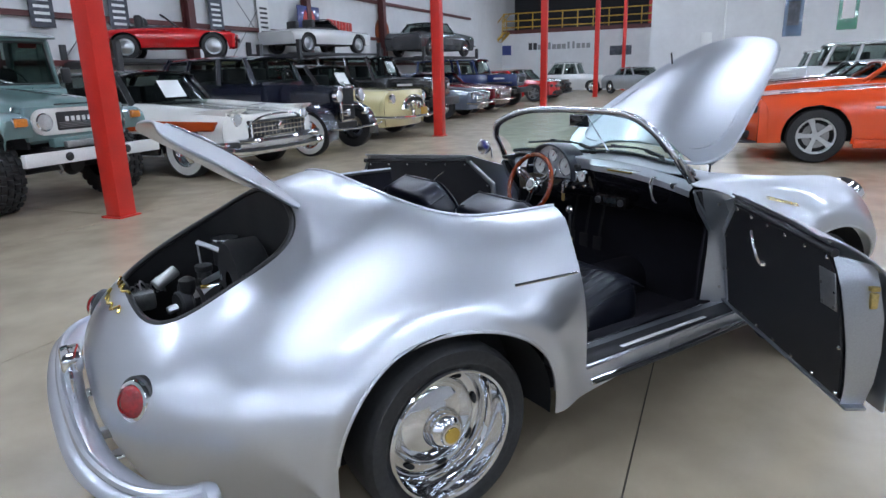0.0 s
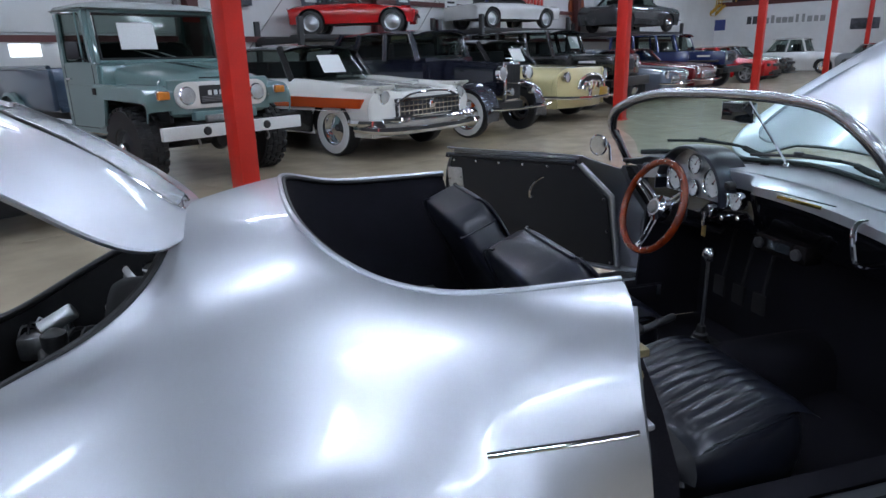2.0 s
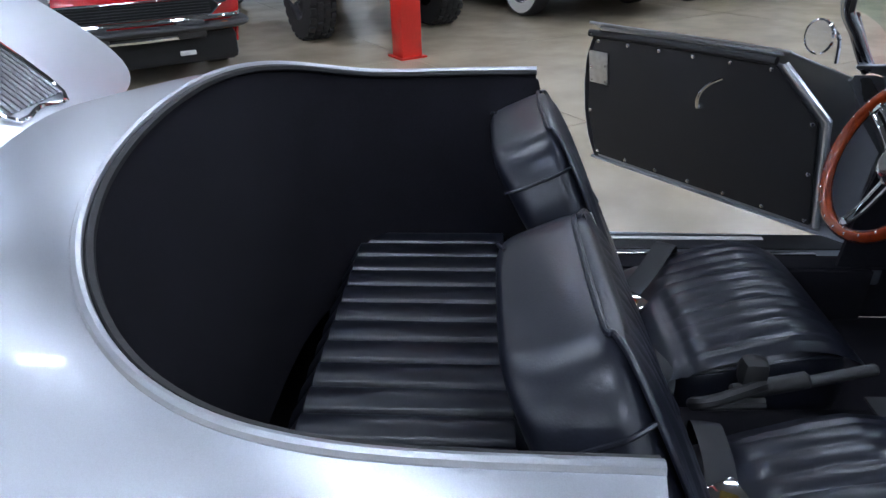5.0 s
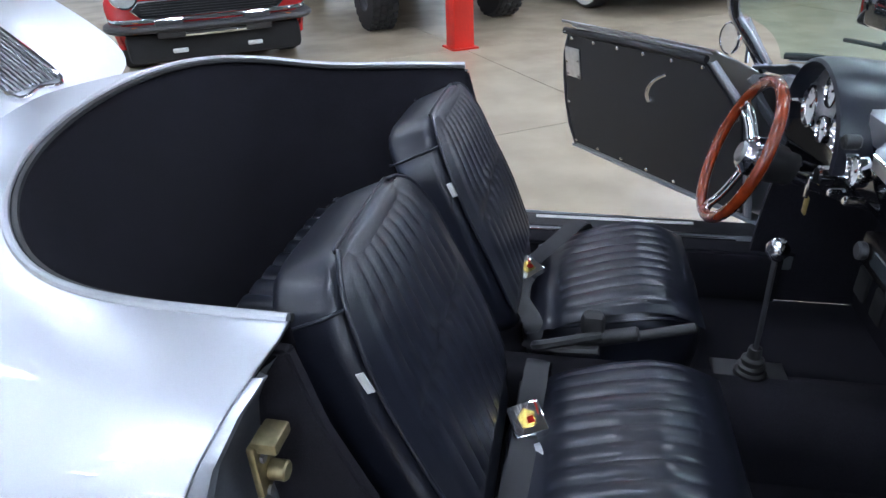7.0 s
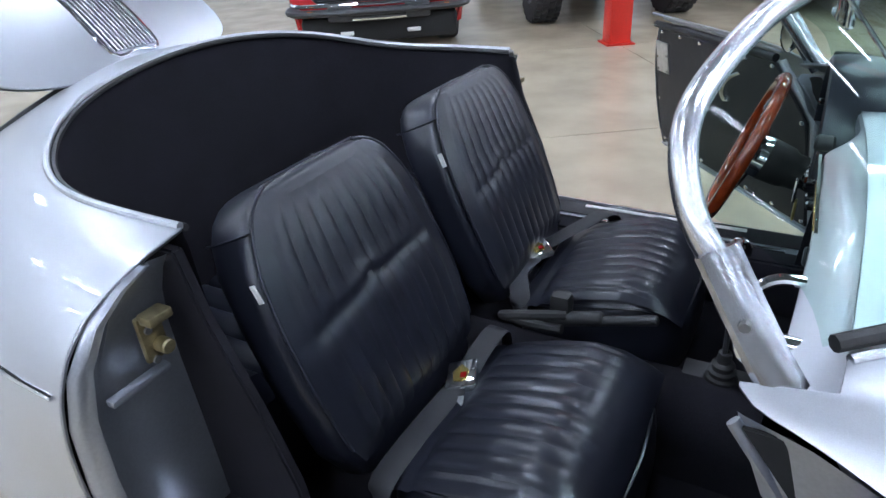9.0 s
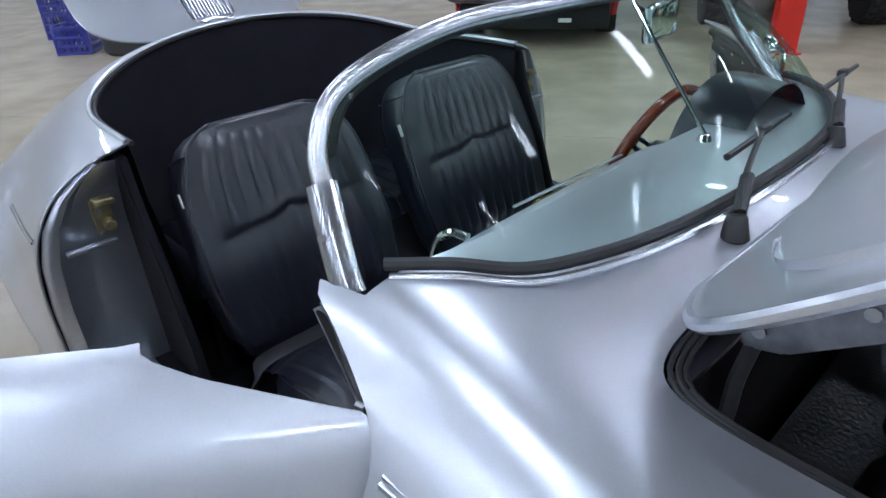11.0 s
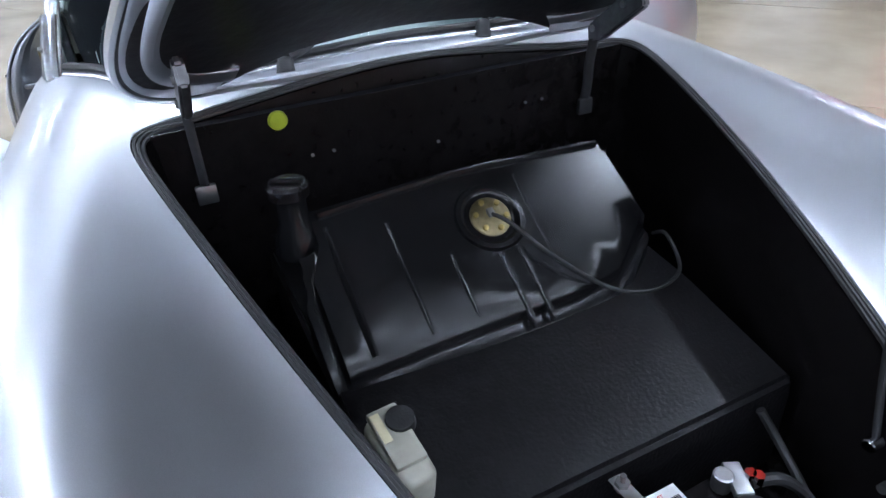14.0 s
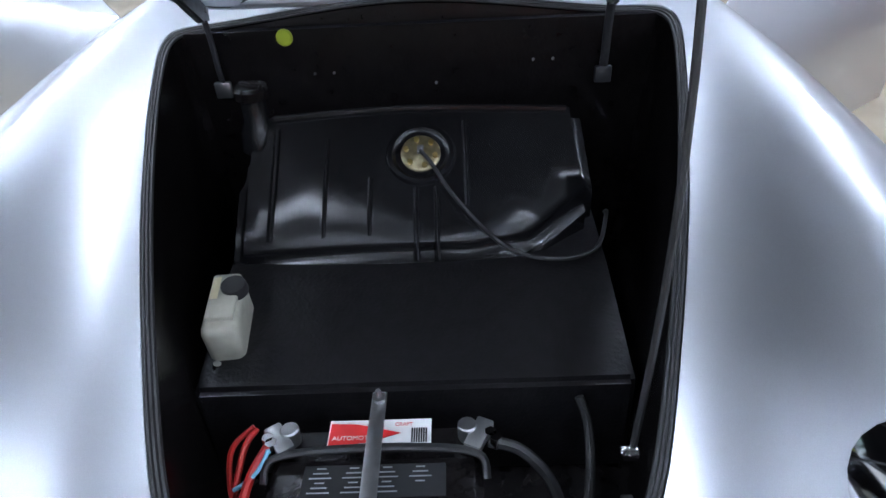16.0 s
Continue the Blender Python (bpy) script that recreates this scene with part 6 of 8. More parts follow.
def cabin(car, pts, base_half, roof_half, zbelt, zroof, material, roof_mat=None, pillars=(0.5,)):
    """pts: x of the screen's foot, the roof's front, the roof's rear and the rear window's foot."""
    a, b, c, d = pts
    rows = []
    for f in (0.0, 0.5, 1.0):
        z = zbelt + (zroof - 0.05 - zbelt) * f
        y = base_half + (roof_half - base_half) * f
        x0, x1 = a + (b - a) * f, d + (c - d) * f
        ring = [(x0, 0, z), (x0 - 0.03, y * 0.6, z), (x0 - 0.12, y * 0.93, z), (x0 - 0.22, y, z), ((x0 + x1) / 2, y * 1.01, z), (x1 + 0.22, y, z), (x1 + 0.12, y * 0.93, z), (x1 + 0.03, y * 0.6, z), (x1, 0, z)]
        rows.append(ring + [(x, -yy, zz) for x, yy, zz in ring[-2:0:-1]])
    part("window_glass", grid(rows, close=True), WINDOW, car, "clear window glass")
    inner = part("interior", box(a - d - 0.5, base_half * 1.86, 0.05, (a + d) / 2, 0, zbelt + 0.03, bevel=0.01), GREY_TRIM, car, "dark cabin trim")
    for x, wide in ((b - (b - c) * 0.35, 0.48), (b - (b - c) * 0.85, 0.9)):
        for s in (1, -1) if wide < 0.8 else (0,):
            part("seat_back", box(0.14, base_half * (0.72 if s else 1.6), (zroof - zbelt) * 0.6, x, s * base_half * 0.45, zbelt + (zroof - zbelt) * 0.26, bevel=0.04), VINYL, inner)
    part("steering_wheel", tube([(b + 0.05, base_half * 0.45 + 0.18 * math.cos(t), zbelt + 0.06 + 0.17 * math.sin(t)) for t in np.linspace(0, 2 * math.pi, 13)[:-1]], 0.012, 2, 6, closed=True), GREY_TRIM, inner)
    top = []
    for k in range(9):
        f = k / 8
        x = b + 0.03 + (c - b - 0.06) * f
        arc = zroof - 0.035 * (2 * f - 1) ** 2
        top.append([(x, roof_half * 1.03 * t, arc - 0.06 * abs(t) ** 3) for t in np.linspace(-1, 1, 11)])
    V = np.array([p for row in top for p in row])
    F = [(r * 11 + i, r * 11 + i + 1, (r + 1) * 11 + i + 1, (r + 1) * 11 + i) for r in range(8) for i in range(10)]
    sheet_part("roof", V, F, roof_mat or material, car, 0.04)
    for s in (1, -1):
        for x0, x1 in ((a - 0.16, b - 0.14), (d + 0.16, c + 0.14)) + tuple((a + (d - a) * q, b + (c - b) * q) for q in pillars):
            part("pillar", tube([(x0, s * (base_half + 0.004), zbelt - 0.02), (x1, s * (roof_half + 0.006), zroof - 0.06)], 0.05, 2, 8, flat=0.7), roof_mat or material, car)


def lamp(car, x, y, z, r, metal=None, n=(1, 0, 0.05)):
    m = Matrix.Translation((x, y, z)) @ Vector(n).to_track_quat("Z", "Y").to_matrix().to_4x4()
    h = part("headlight", lathe([(r, -0.06), (r * 1.02, 0.01), (r * 0.9, 0.02), (r * 0.85, 0.012)], m, 24), metal or CHROME, car)
    part("headlight_glass", lathe([(r * 0.88, 0.01), (r * 0.5, 0.03), (0, 0.036)], m, 24), GLASS_LAMP, h)


def bar(car, name, pts, r, material, flat=0.5, label=""):
    return part(name, tube(pts, r, 5, 8, flat=flat, up=(0, 0, 1)), material, car, label)


def price_sheet(car, x, y, z, tilt_deg):
    part("paper_sheet", box(0.004, 0.42, 0.29, m=pose(x, y, z, 0, tilt_deg, 0)), PAPER, car, "white paper sheet behind the screen")


NORTH, SOUTH = -90, 90


def parked(name, label, u, v, turn, group="parked cars", z=0.0):
    return thing(name, label, "car" if "pickup" not in name and "jeep" not in name else "truck", group, at=bpose(u, v, z, turn))


# teal four-wheel-drive pickup
def pickup_4x4(u, vfront):
    L = 4.9
    c = parked("pickup_truck", "teal four-wheel-drive pickup on chunky tyres", u, vfront + L / 2 - 0.1, NORTH)
    teal, roofp, bedp = paint("teal", (0.115, 0.195, 0.19), 0.3), paint("grey_white", (0.42, 0.46, 0.45), 0.4), paint("bed_blue", (0.045, 0.075, 0.12), 0.3)
    F = L / 2
    # hood: crowned, a little wider at the cowl, with rounded shoulders
    rows = []
    for k in range(13):
        f = k / 12
        x, half, z = F - 0.14 - 1.10 * f, 0.575 + 0.06 * f, 1.115 + 0.12 * f - 0.05 * max(0, 0.12 - f) / 0.12
        prof = [(-1.0, -0.20), (-1.0, -0.075), (-0.975, -0.03), (-0.93, -0.008), (-0.8, 0.004)] + [(q / 10, 0.012 + 0.022 * (1 - (q / 8) ** 2) + (0.018 if abs(q) < 3 else 0)) for q in range(-7, 8)] + [(0.8, 0.004), (0.93, -0.008), (0.975, -0.03), (1.0, -0.075), (1.0, -0.20)]
        rows.append([(x, half * a, z + b) for a, b in prof])
    hoodp = part("hood", grid(rows), teal, c)
    part("scoop", box(0.02, 0.44, 0.025, F - 0.155, 0, 1.105, bevel=0.006), DARK, hoodp)
    part("engine_box", box(1.06, 1.12, 0.36, F - 0.70, 0, 0.90, bevel=0.03), teal, c)
    face = part("face_panel", box(0.07, 1.20, 0.36, F - 0.15, 0, 0.925, bevel=0.03), teal, c)
    part("lower_apron", box(0.10, 0.75, 0.10, F - 0.10, 0, 0.725, bevel=0.02), teal, c)
    yz = Matrix(((0, 0, 1, 0), (1, 0, 0, 0), (0, 1, 0, 0), (0, 0, 0, 1)))
    g = part("grille_panel", prism(round_rect(1.10, 0.27, 0.13), 0.035, Matrix.Translation((F - 0.12, 0, 0.94)) @ yz, bevel=0.010), paint("white_trim", (0.66, 0.66, 0.62), 0.4), c, "white oval grille surround")
    part("grille", prism(round_rect(0.56, 0.19, 0.02), 0.02, Matrix.Translation((F - 0.098, 0, 0.94)) @ yz, bevel=0.005), GREY_TRIM, g)
    for k in range(6):
        part("name_bar", box(0.006, 0.042, 0.05, F - 0.074, -0.165 + 0.066 * k, 0.96, bevel=0.002), WHITE, g)
    for k in range(4):
        part("grille_bar", box(0.006, 0.52, 0.006, F - 0.076, 0, 0.875 + 0.016 * k), STEEL, g)
    for s in (1, -1):
        lamp(c, F - 0.09, s * 0.415, 0.94, 0.092)
        # fender: flat top, turned-down lip, rounded nose
        rows = []
        for k, (x, z) in enumerate(((F - 0.10, 0.80), (F - 0.07, 0.90), (F - 0.09, 0.98), (F - 0.16, 1.03), (F - 0.35, 1.05), (F - 0.80, 1.06), (F - 1.26, 1.07))):
            drop = (0.06, 0.07, 0.08, 0.10, 0.11, 0.11, 0.11)[k]
            rows.append([(x, s * 0.56, z), (x, s * 0.80, z), (x, s * 0.845, z - 0.012), (x - 0.005, s * 0.862, z - 0.045), (x - 0.01, s * 0.862, z - 0.045 - drop), (x - 0.02, s * 0.845, z - 0.045 - drop)])
        part("fender", grid(rows), teal, c)
        part("fender_skirt", prism([(F - 1.02, 0.90), (F - 1.10, 0.62), (F - 1.27, 0.58), (F - 1.27, 1.04), (F - 1.0, 1.02)], 0.04, pose(0, s * 0.835 + 0.02, 0, 90, 0, 0), bevel=0.012), teal, c)
        part("inner_fender", box(1.06, 0.03, 0.36, F - 0.70, s * 0.57, 0.86), DARK, c)
        ind = part("indicator", box(0.07, 0.13, 0.085, F - 0.055, s * 0.69, 0.955, bevel=0.02), AMBER, c)
        part("indicator_rim", box(0.05, 0.145, 0.10, F - 0.075, s * 0.69, 0.955, bevel=0.02), CHROME, ind)
        for ax in (F - 0.66, -F + 0.95):
            t = road_wheel(c, ax, s, 0.88, 0.41, 0.28, 0.5, metal=DARK_STEEL)
            part("wheel_hub", lathe([(0.07, -0.03), (0.06, 0.03), (0.035, 0.05), (0, 0.052)], pose(ax, s * 0.88, 0.41, -90 * s, 0, 0), 16), CHROME, t)
            if ax > 0:
                for i in range(26):
                    a = 2 * math.pi * i / 26
                    for yy in (0.03, 0.10, 0.17, 0.24):
                        part("tread_block", box(0.03, 0.058, 0.066, bevel=0.006, m=Matrix.Translation((ax, s * (0.88 - yy), 0.41)) @ Matrix.Rotation(a + (0.12 if yy in (0.10, 0.24) else 0), 4, "Y") @ Matrix.Translation((0.41, 0, 0))), TYRE, t)
        d = part("cab_side", prism([(F - 1.24, 0.52), (F - 1.24, 1.26), (F - 1.34, 1.29), (F - 1.42, 1.84), (F - 1.50, 1.84), (F - 1.44, 1.30), (F - 2.10, 1.30), (F - 2.10, 1.84), (F - 2.22, 1.84), (F - 2.22, 0.52)], 0.06, pose(0, s * 0.755 + 0.03, 0, 90, 0, 0), bevel=0.012), teal, c)
        part("side_glass", prism([(F - 1.45, 1.30), (F - 2.09, 1.30), (F - 2.09, 1.83), (F - 1.52, 1.83)], 0.01, pose(0, s * 0.755, 0, 90, 0, 0)), WINDOW, d)
        part("quarter_bar", cyl(0.012, (F - 1.62, s * 0.765, 1.30), (F - 1.64, s * 0.765, 1.83), 8), teal, d)
        for xa in (F - 1.36, F - 2.12):
            part("door_gap", box(0.008, 0.004, 0.70, xa, s * 0.787, 0.92), DARK, d)
        part("door_gap", box(0.76, 0.004, 0.008, F - 1.74, s * 0.787, 0.58), DARK, d)
        part("belt_crease", tube([(F - 1.30, s * 0.786, 1.05), (F - 2.2, s * 0.786, 1.05)], 0.008, 1, 6), teal, d)
        part("vent", box(0.09, 0.006, 0.07, F - 1.22, s * 0.866, 0.99), DARK, d)
        part("door_handle", box(0.11, 0.03, 0.025, F - 2.02, s * 0.80, 1.12, bevel=0.006), CHROME, d)
        part("door_mirror", box(0.05, 0.13, 0.19, F - 1.42, s * 0.94, 1.42, bevel=0.025), GREY_TRIM, d)
        part("mirror_arm", cyl(0.01, (F - 1.42, s * 0.78, 1.30), (F - 1.42, s * 0.94, 1.38), 8), GREY_TRIM, d)
        part("bed_side", box(2.2, 0.06, 0.50, -F + 1.25, s * 0.80, 0.98, bevel=0.015), bedp, c)
        part("bed_rail", tube([(-F + 0.2, s * 0.80, 1.25), (-F + 2.3, s * 0.80, 1.25)], 0.03, 1, 8), bedp, c)
        part("rear_fender", lathe([(0.46, -0.16), (0.50, -0.14), (0.51, 0.0), (0.50, 0.10), (0.46, 0.12)], pose(-F + 0.95, s * 0.80, 0.44, 90, 0, 0), 24, sweep=180), teal, c)
        part("step", box(0.8, 0.14, 0.04, F - 1.75, s * 0.80, 0.48, bevel=0.01), GREY_TRIM, c)
        part("wiper", cyl(0.008, (F - 1.325, s * 0.10 + 0.15, 1.31), (F - 1.36, s * 0.10 - 0.2, 1.42), 6), ALU, c)
        part("wiper_motor", box(0.07, 0.10, 0.05, F - 1.31, s * 0.42, 1.27, bevel=0.015), teal, c)
        part("hood_latch", cyl(0.012, (F - 0.30, s * 0.575, 1.10), (F - 0.30, s * 0.605, 1.06), 8), CHROME, c)
    part("windscreen", prism([(-0.70, 1.30), (0.70, 1.30), (0.68, 1.83), (-0.68, 1.83)], 0.01, Matrix(((0, -0.15, 1, F - 1.135), (1, 0, 0, 0), (0, 1, 0, 0), (0, 0, 0, 1)))), WINDOW, c)
    part("screen_frame", tube([(F - 1.325, -0.73, 1.285), (F - 1.405, -0.715, 1.845), (F - 1.405, 0.715, 1.845), (F - 1.325, 0.73, 1.285), (F - 1.325, -0.73, 1.285)], 0.034, 1, 8), teal, c)
    part("screen_seal", tube([(F - 1.318, -0.685, 1.325), (F - 1.392, -0.675, 1.805), (F - 1.392, 0.675, 1.805), (F - 1.318, 0.685, 1.325), (F - 1.318, -0.685, 1.325)], 0.012, 1, 6), RUBBER, c)
    part("cowl", box(0.20, 1.52, 0.30, F - 1.30, 0, 1.12, bevel=0.04), teal, c)
    part("bench_seat", box(0.18, 1.36, 0.75, F - 2.02, 0, 1.15, bevel=0.06), VINYL, c)
    part("dash", box(0.16, 1.42, 0.20, F - 1.48, 0, 1.19, bevel=0.03), GREY_TRIM, c)
    part("steering_wheel", tube([(F - 1.62 - 0.1 * math.sin(t), 0.36 + 0.2 * math.cos(t), 1.34 + 0.17 * math.sin(t)) for t in np.linspace(0, 2 * math.pi, 13)[:-1]], 0.013, 2, 6, closed=True), GREY_TRIM, c)
    part("visor_tag", box(0.01, 0.22, 0.06, F - 1.43, 0.50, 1.77), REDPOLE, c)
    top = []
    for k in range(9):
        f = k / 8
        top.append([(F - 1.32 - 0.96 * f, 0.80 * q, 1.905 + 0.045 * (1 - (2 * f - 1) ** 4) * (1 - q ** 4) - (0.03 if abs(q) > 0.99 or f in (0, 1) else 0)) for q in (-1, -0.97, -0.8, -0.4, 0, 0.4, 0.8, 0.97, 1)])
    V = np.array([p for row in top for p in row])
    sheet_part("roof", V, [(r * 9 + i, r * 9 + i + 1, (r + 1) * 9 + i + 1, (r + 1) * 9 + i) for r in range(8) for i in range(8)], roofp, c, 0.03, "pale roof")
    part("drip_rail", box(0.94, 1.56, 0.03, F - 1.80, 0, 1.86, bevel=0.01), teal, c)
    part("cab_back", box(0.05, 1.5, 0.80, F - 2.2, 0, 0.92, bevel=0.01), teal, c)
    part("bed_floor", box(2.25, 1.5, 0.06, -F + 1.2, 0, 0.74), bedp, c)
    part("tailgate", box(0.06, 1.55, 0.52, -F + 0.12, 0, 0.98, bevel=0.015), bedp, c)
    price_sheet(c, F - 1.345, -0.24, 1.57, -9)
    fb = part("front_bumper", box(0.06, 1.66, 0.13, F + 0.09, 0, 0.59, bevel=0.006), WHITE, c, "white channel bumper")
    part("winch_bar", box(0.06, 0.55, 0.07, F - 0.02, 0, 0.70, bevel=0.01), STEEL, c)
    for s in (1, -1):
        part("bumper_bolt", cyl(0.045, (F + 0.11, s * 0.36, 0.59), (F + 0.15, s * 0.36, 0.59), 14, bevel=0.015), GREY_TRIM, fb)
        part("tow_hook", tube([(F + 0.02, s * 0.42, 0.52), (F + 0.06, s * 0.42, 0.46), (F + 0.02, s * 0.42, 0.42)], 0.012, 4, 6), STEEL, c)
        part("frame_horn", box(0.5, 0.08, 0.12, F - 0.2, s * 0.36, 0.60, bevel=0.01), GREY_TRIM, c)
        part("leaf_spring", tube([(F - 0.1, s * 0.40, 0.50), (F - 0.66, s * 0.40, 0.40), (F - 1.2, s * 0.40, 0.50)], 0.03, 4, 6), DARK, c)
    part("axle", cyl(0.05, (F - 0.66, -0.7, 0.41), (F - 0.66, 0.7, 0.41), 12), GREY_TRIM, c)
    part("differential", lathe([(0.0, -0.12), (0.09, -0.09), (0.13, 0.0), (0.09, 0.09), (0.0, 0.12)], pose(F - 0.64, 0.22, 0.41, 0, 90, 0), 16), GREY_TRIM, c)
    part("axle", cyl(0.05, (-F + 0.95, -0.7, 0.41), (-F + 0.95, 0.7, 0.41), 12), GREY_TRIM, c)
    part("chassis", box(4.4, 0.75, 0.12, 0, 0, 0.62), GREY_TRIM, c)
    return c


pickup_4x4(3.0, 5.08)


# fifties white and orange hardtop
def hardtop(u, vfront):
    L, W = 5.3, 1.96
    c = parked("hardtop_sedan", "white and orange fifties hardtop with chrome grille", u, vfront + L / 2, NORTH)
    white, orange, black = paint("cream_white", (0.80, 0.79, 0.74)), paint("orange_red", (0.58, 0.08, 0.015)), paint("black", (0.012, 0.012, 0.013))
    ls = hull(L, W, 0.28, 0.55, 0.86, 0.96, 0.92, 0.6, 0.34, 0.78, crest=0.06)
    car_shell(c, ls, (L / 2 - 0.9, -L / 2 + 1.2), 0.36, W, white)
    cabin(c, (L / 2 - 1.72, L / 2 - 2.15, -L / 2 + 1.75, -L / 2 + 1.2), 0.80, 0.68, 0.93, 1.50, black, black, ())
    for s in (1, -1):
        part("side_band", prism([(L / 2 - 0.30, 0.65), (L / 2 - 0.24, 0.77), (-L / 2 + 0.35, 0.82), (-L / 2 + 0.35, 0.62)], 0.10, pose(0, s * (W / 2 - 0.01) + 0.05, 0, 90, 0, 0), bevel=0.01), orange, c, "orange side band")
        part("lower_side", prism([(L / 2 - 1.34, 0.30), (L / 2 - 1.26, 0.60), (-L / 2 + 0.30, 0.60), (-L / 2 + 0.35, 0.36), (-L / 2 + 1.6, 0.30)], 0.06, pose(0, s * (W / 2 - 0.012) + 0.03, 0, 90, 0, 0), bevel=0.012), black, c, "black lower side panel")
        bar(c, "bumper_wrap", [(L / 2 - 0.46, s * (W / 2 + 0.01), 0.47), (L / 2 - 0.2, s * (W / 2 + 0.03), 0.47), (L / 2 + 0.02, s * 0.86, 0.47)], 0.085, CHROME, 0.6)
        bar(c, "band_moulding", [(L / 2 - 0.45, s * (W / 2 + 0.035), 0.615), (0, s * (W / 2 + 0.04), 0.61), (-L / 2 + 0.35, s * (W / 2 + 0.035), 0.61)], 0.016, CHROME)
        lamp(c, L / 2 - 0.09, s * 0.755, 0.775, 0.092)
        part("lamp_visor", prism([(L / 2 - 1.1, 0.86), (L / 2 - 0.4, 0.925), (L / 2 + 0.03, 0.93), (L / 2 - 0.02, 0.885), (L / 2 - 0.13, 0.86), (L / 2 - 0.16, 0.66), (L / 2 - 1.1, 0.62)], 0.27, pose(0, s * 0.755 + 0.135, 0, 90, 0, 0), bevel=0.03), white, c)
        part("lamp_recess", box(0.03, 0.22, 0.20, L / 2 - 0.145, s * 0.755, 0.775, bevel=0.03), GREY_TRIM, c)
        bar(c, "bumper_bomb", [(L / 2 + 0.02, s * 0.42, 0.50), (L / 2 + 0.12, s * 0.66, 0.50), (L / 2 + 0.02, s * 0.92, 0.50)], 0.055, CHROME, 0.8)
        for ax in (L / 2 - 0.9, -L / 2 + 1.2):
            road_wheel(c, ax, s, W / 2 - 0.03, 0.36, 0.2, 0.56, True)
    gr = part("grille", box(0.06, 1.25, 0.26, L / 2 - 0.03, 0, 0.63, bevel=0.02), GREY_TRIM, c, "chrome egg-crate grille")
    for k in range(15):
        part("grille_bar", box(0.03, 0.012, 0.25, L / 2 + 0.01, -0.6 + 0.0857 * k, 0.63), CHROME, gr)
    for k in range(4):
        part("grille_bar", box(0.03, 1.24, 0.014, L / 2 + 0.012, 0, 0.53 + 0.065 * k), CHROME, gr)
    bar(c, "grille_arch", [(L / 2 - 0.02, -0.66, 0.68), (L / 2 + 0.03, -0.4, 0.80), (L / 2 + 0.05, 0, 0.83), (L / 2 + 0.03, 0.4, 0.80), (L / 2 - 0.02, 0.66, 0.68)], 0.03, CHROME)
    bar(c, "front_bumper", [(L / 2 - 0.35, -1.0, 0.40), (L / 2 + 0.05, -0.92, 0.38), (L / 2 + 0.16, -0.4, 0.37), (L / 2 + 0.18, 0, 0.37), (L / 2 + 0.16, 0.4, 0.37), (L / 2 + 0.05, 0.92, 0.38), (L / 2 - 0.35, 1.0, 0.40)], 0.095, CHROME, 0.6)
    bar(c, "upper_bar", [(L / 2 + 0.02, -0.9, 0.50), (L / 2 + 0.12, 0, 0.485), (L / 2 + 0.02, 0.9, 0.50)], 0.05, CHROME)
    part("badge", lathe([(0.06, 0), (0.05, 0.02), (0, 0.025)], Matrix.Translation((L / 2 + 0.04, 0, 0.66)) @ Matrix.Rotation(radians(90), 4, "Y"), 20), CHROME, c)
    part("hood_ornament", tube([(L / 2 - 0.3, 0, 0.91), (L / 2 - 0.2, 0, 0.955), (L / 2 - 0.5, 0, 0.93)], 0.012, 4, 6), CHROME, c)
    price_sheet(c, L / 2 - 1.82, -0.12, 1.20, -32)
    return c


hardtop(5.75, 4.55)


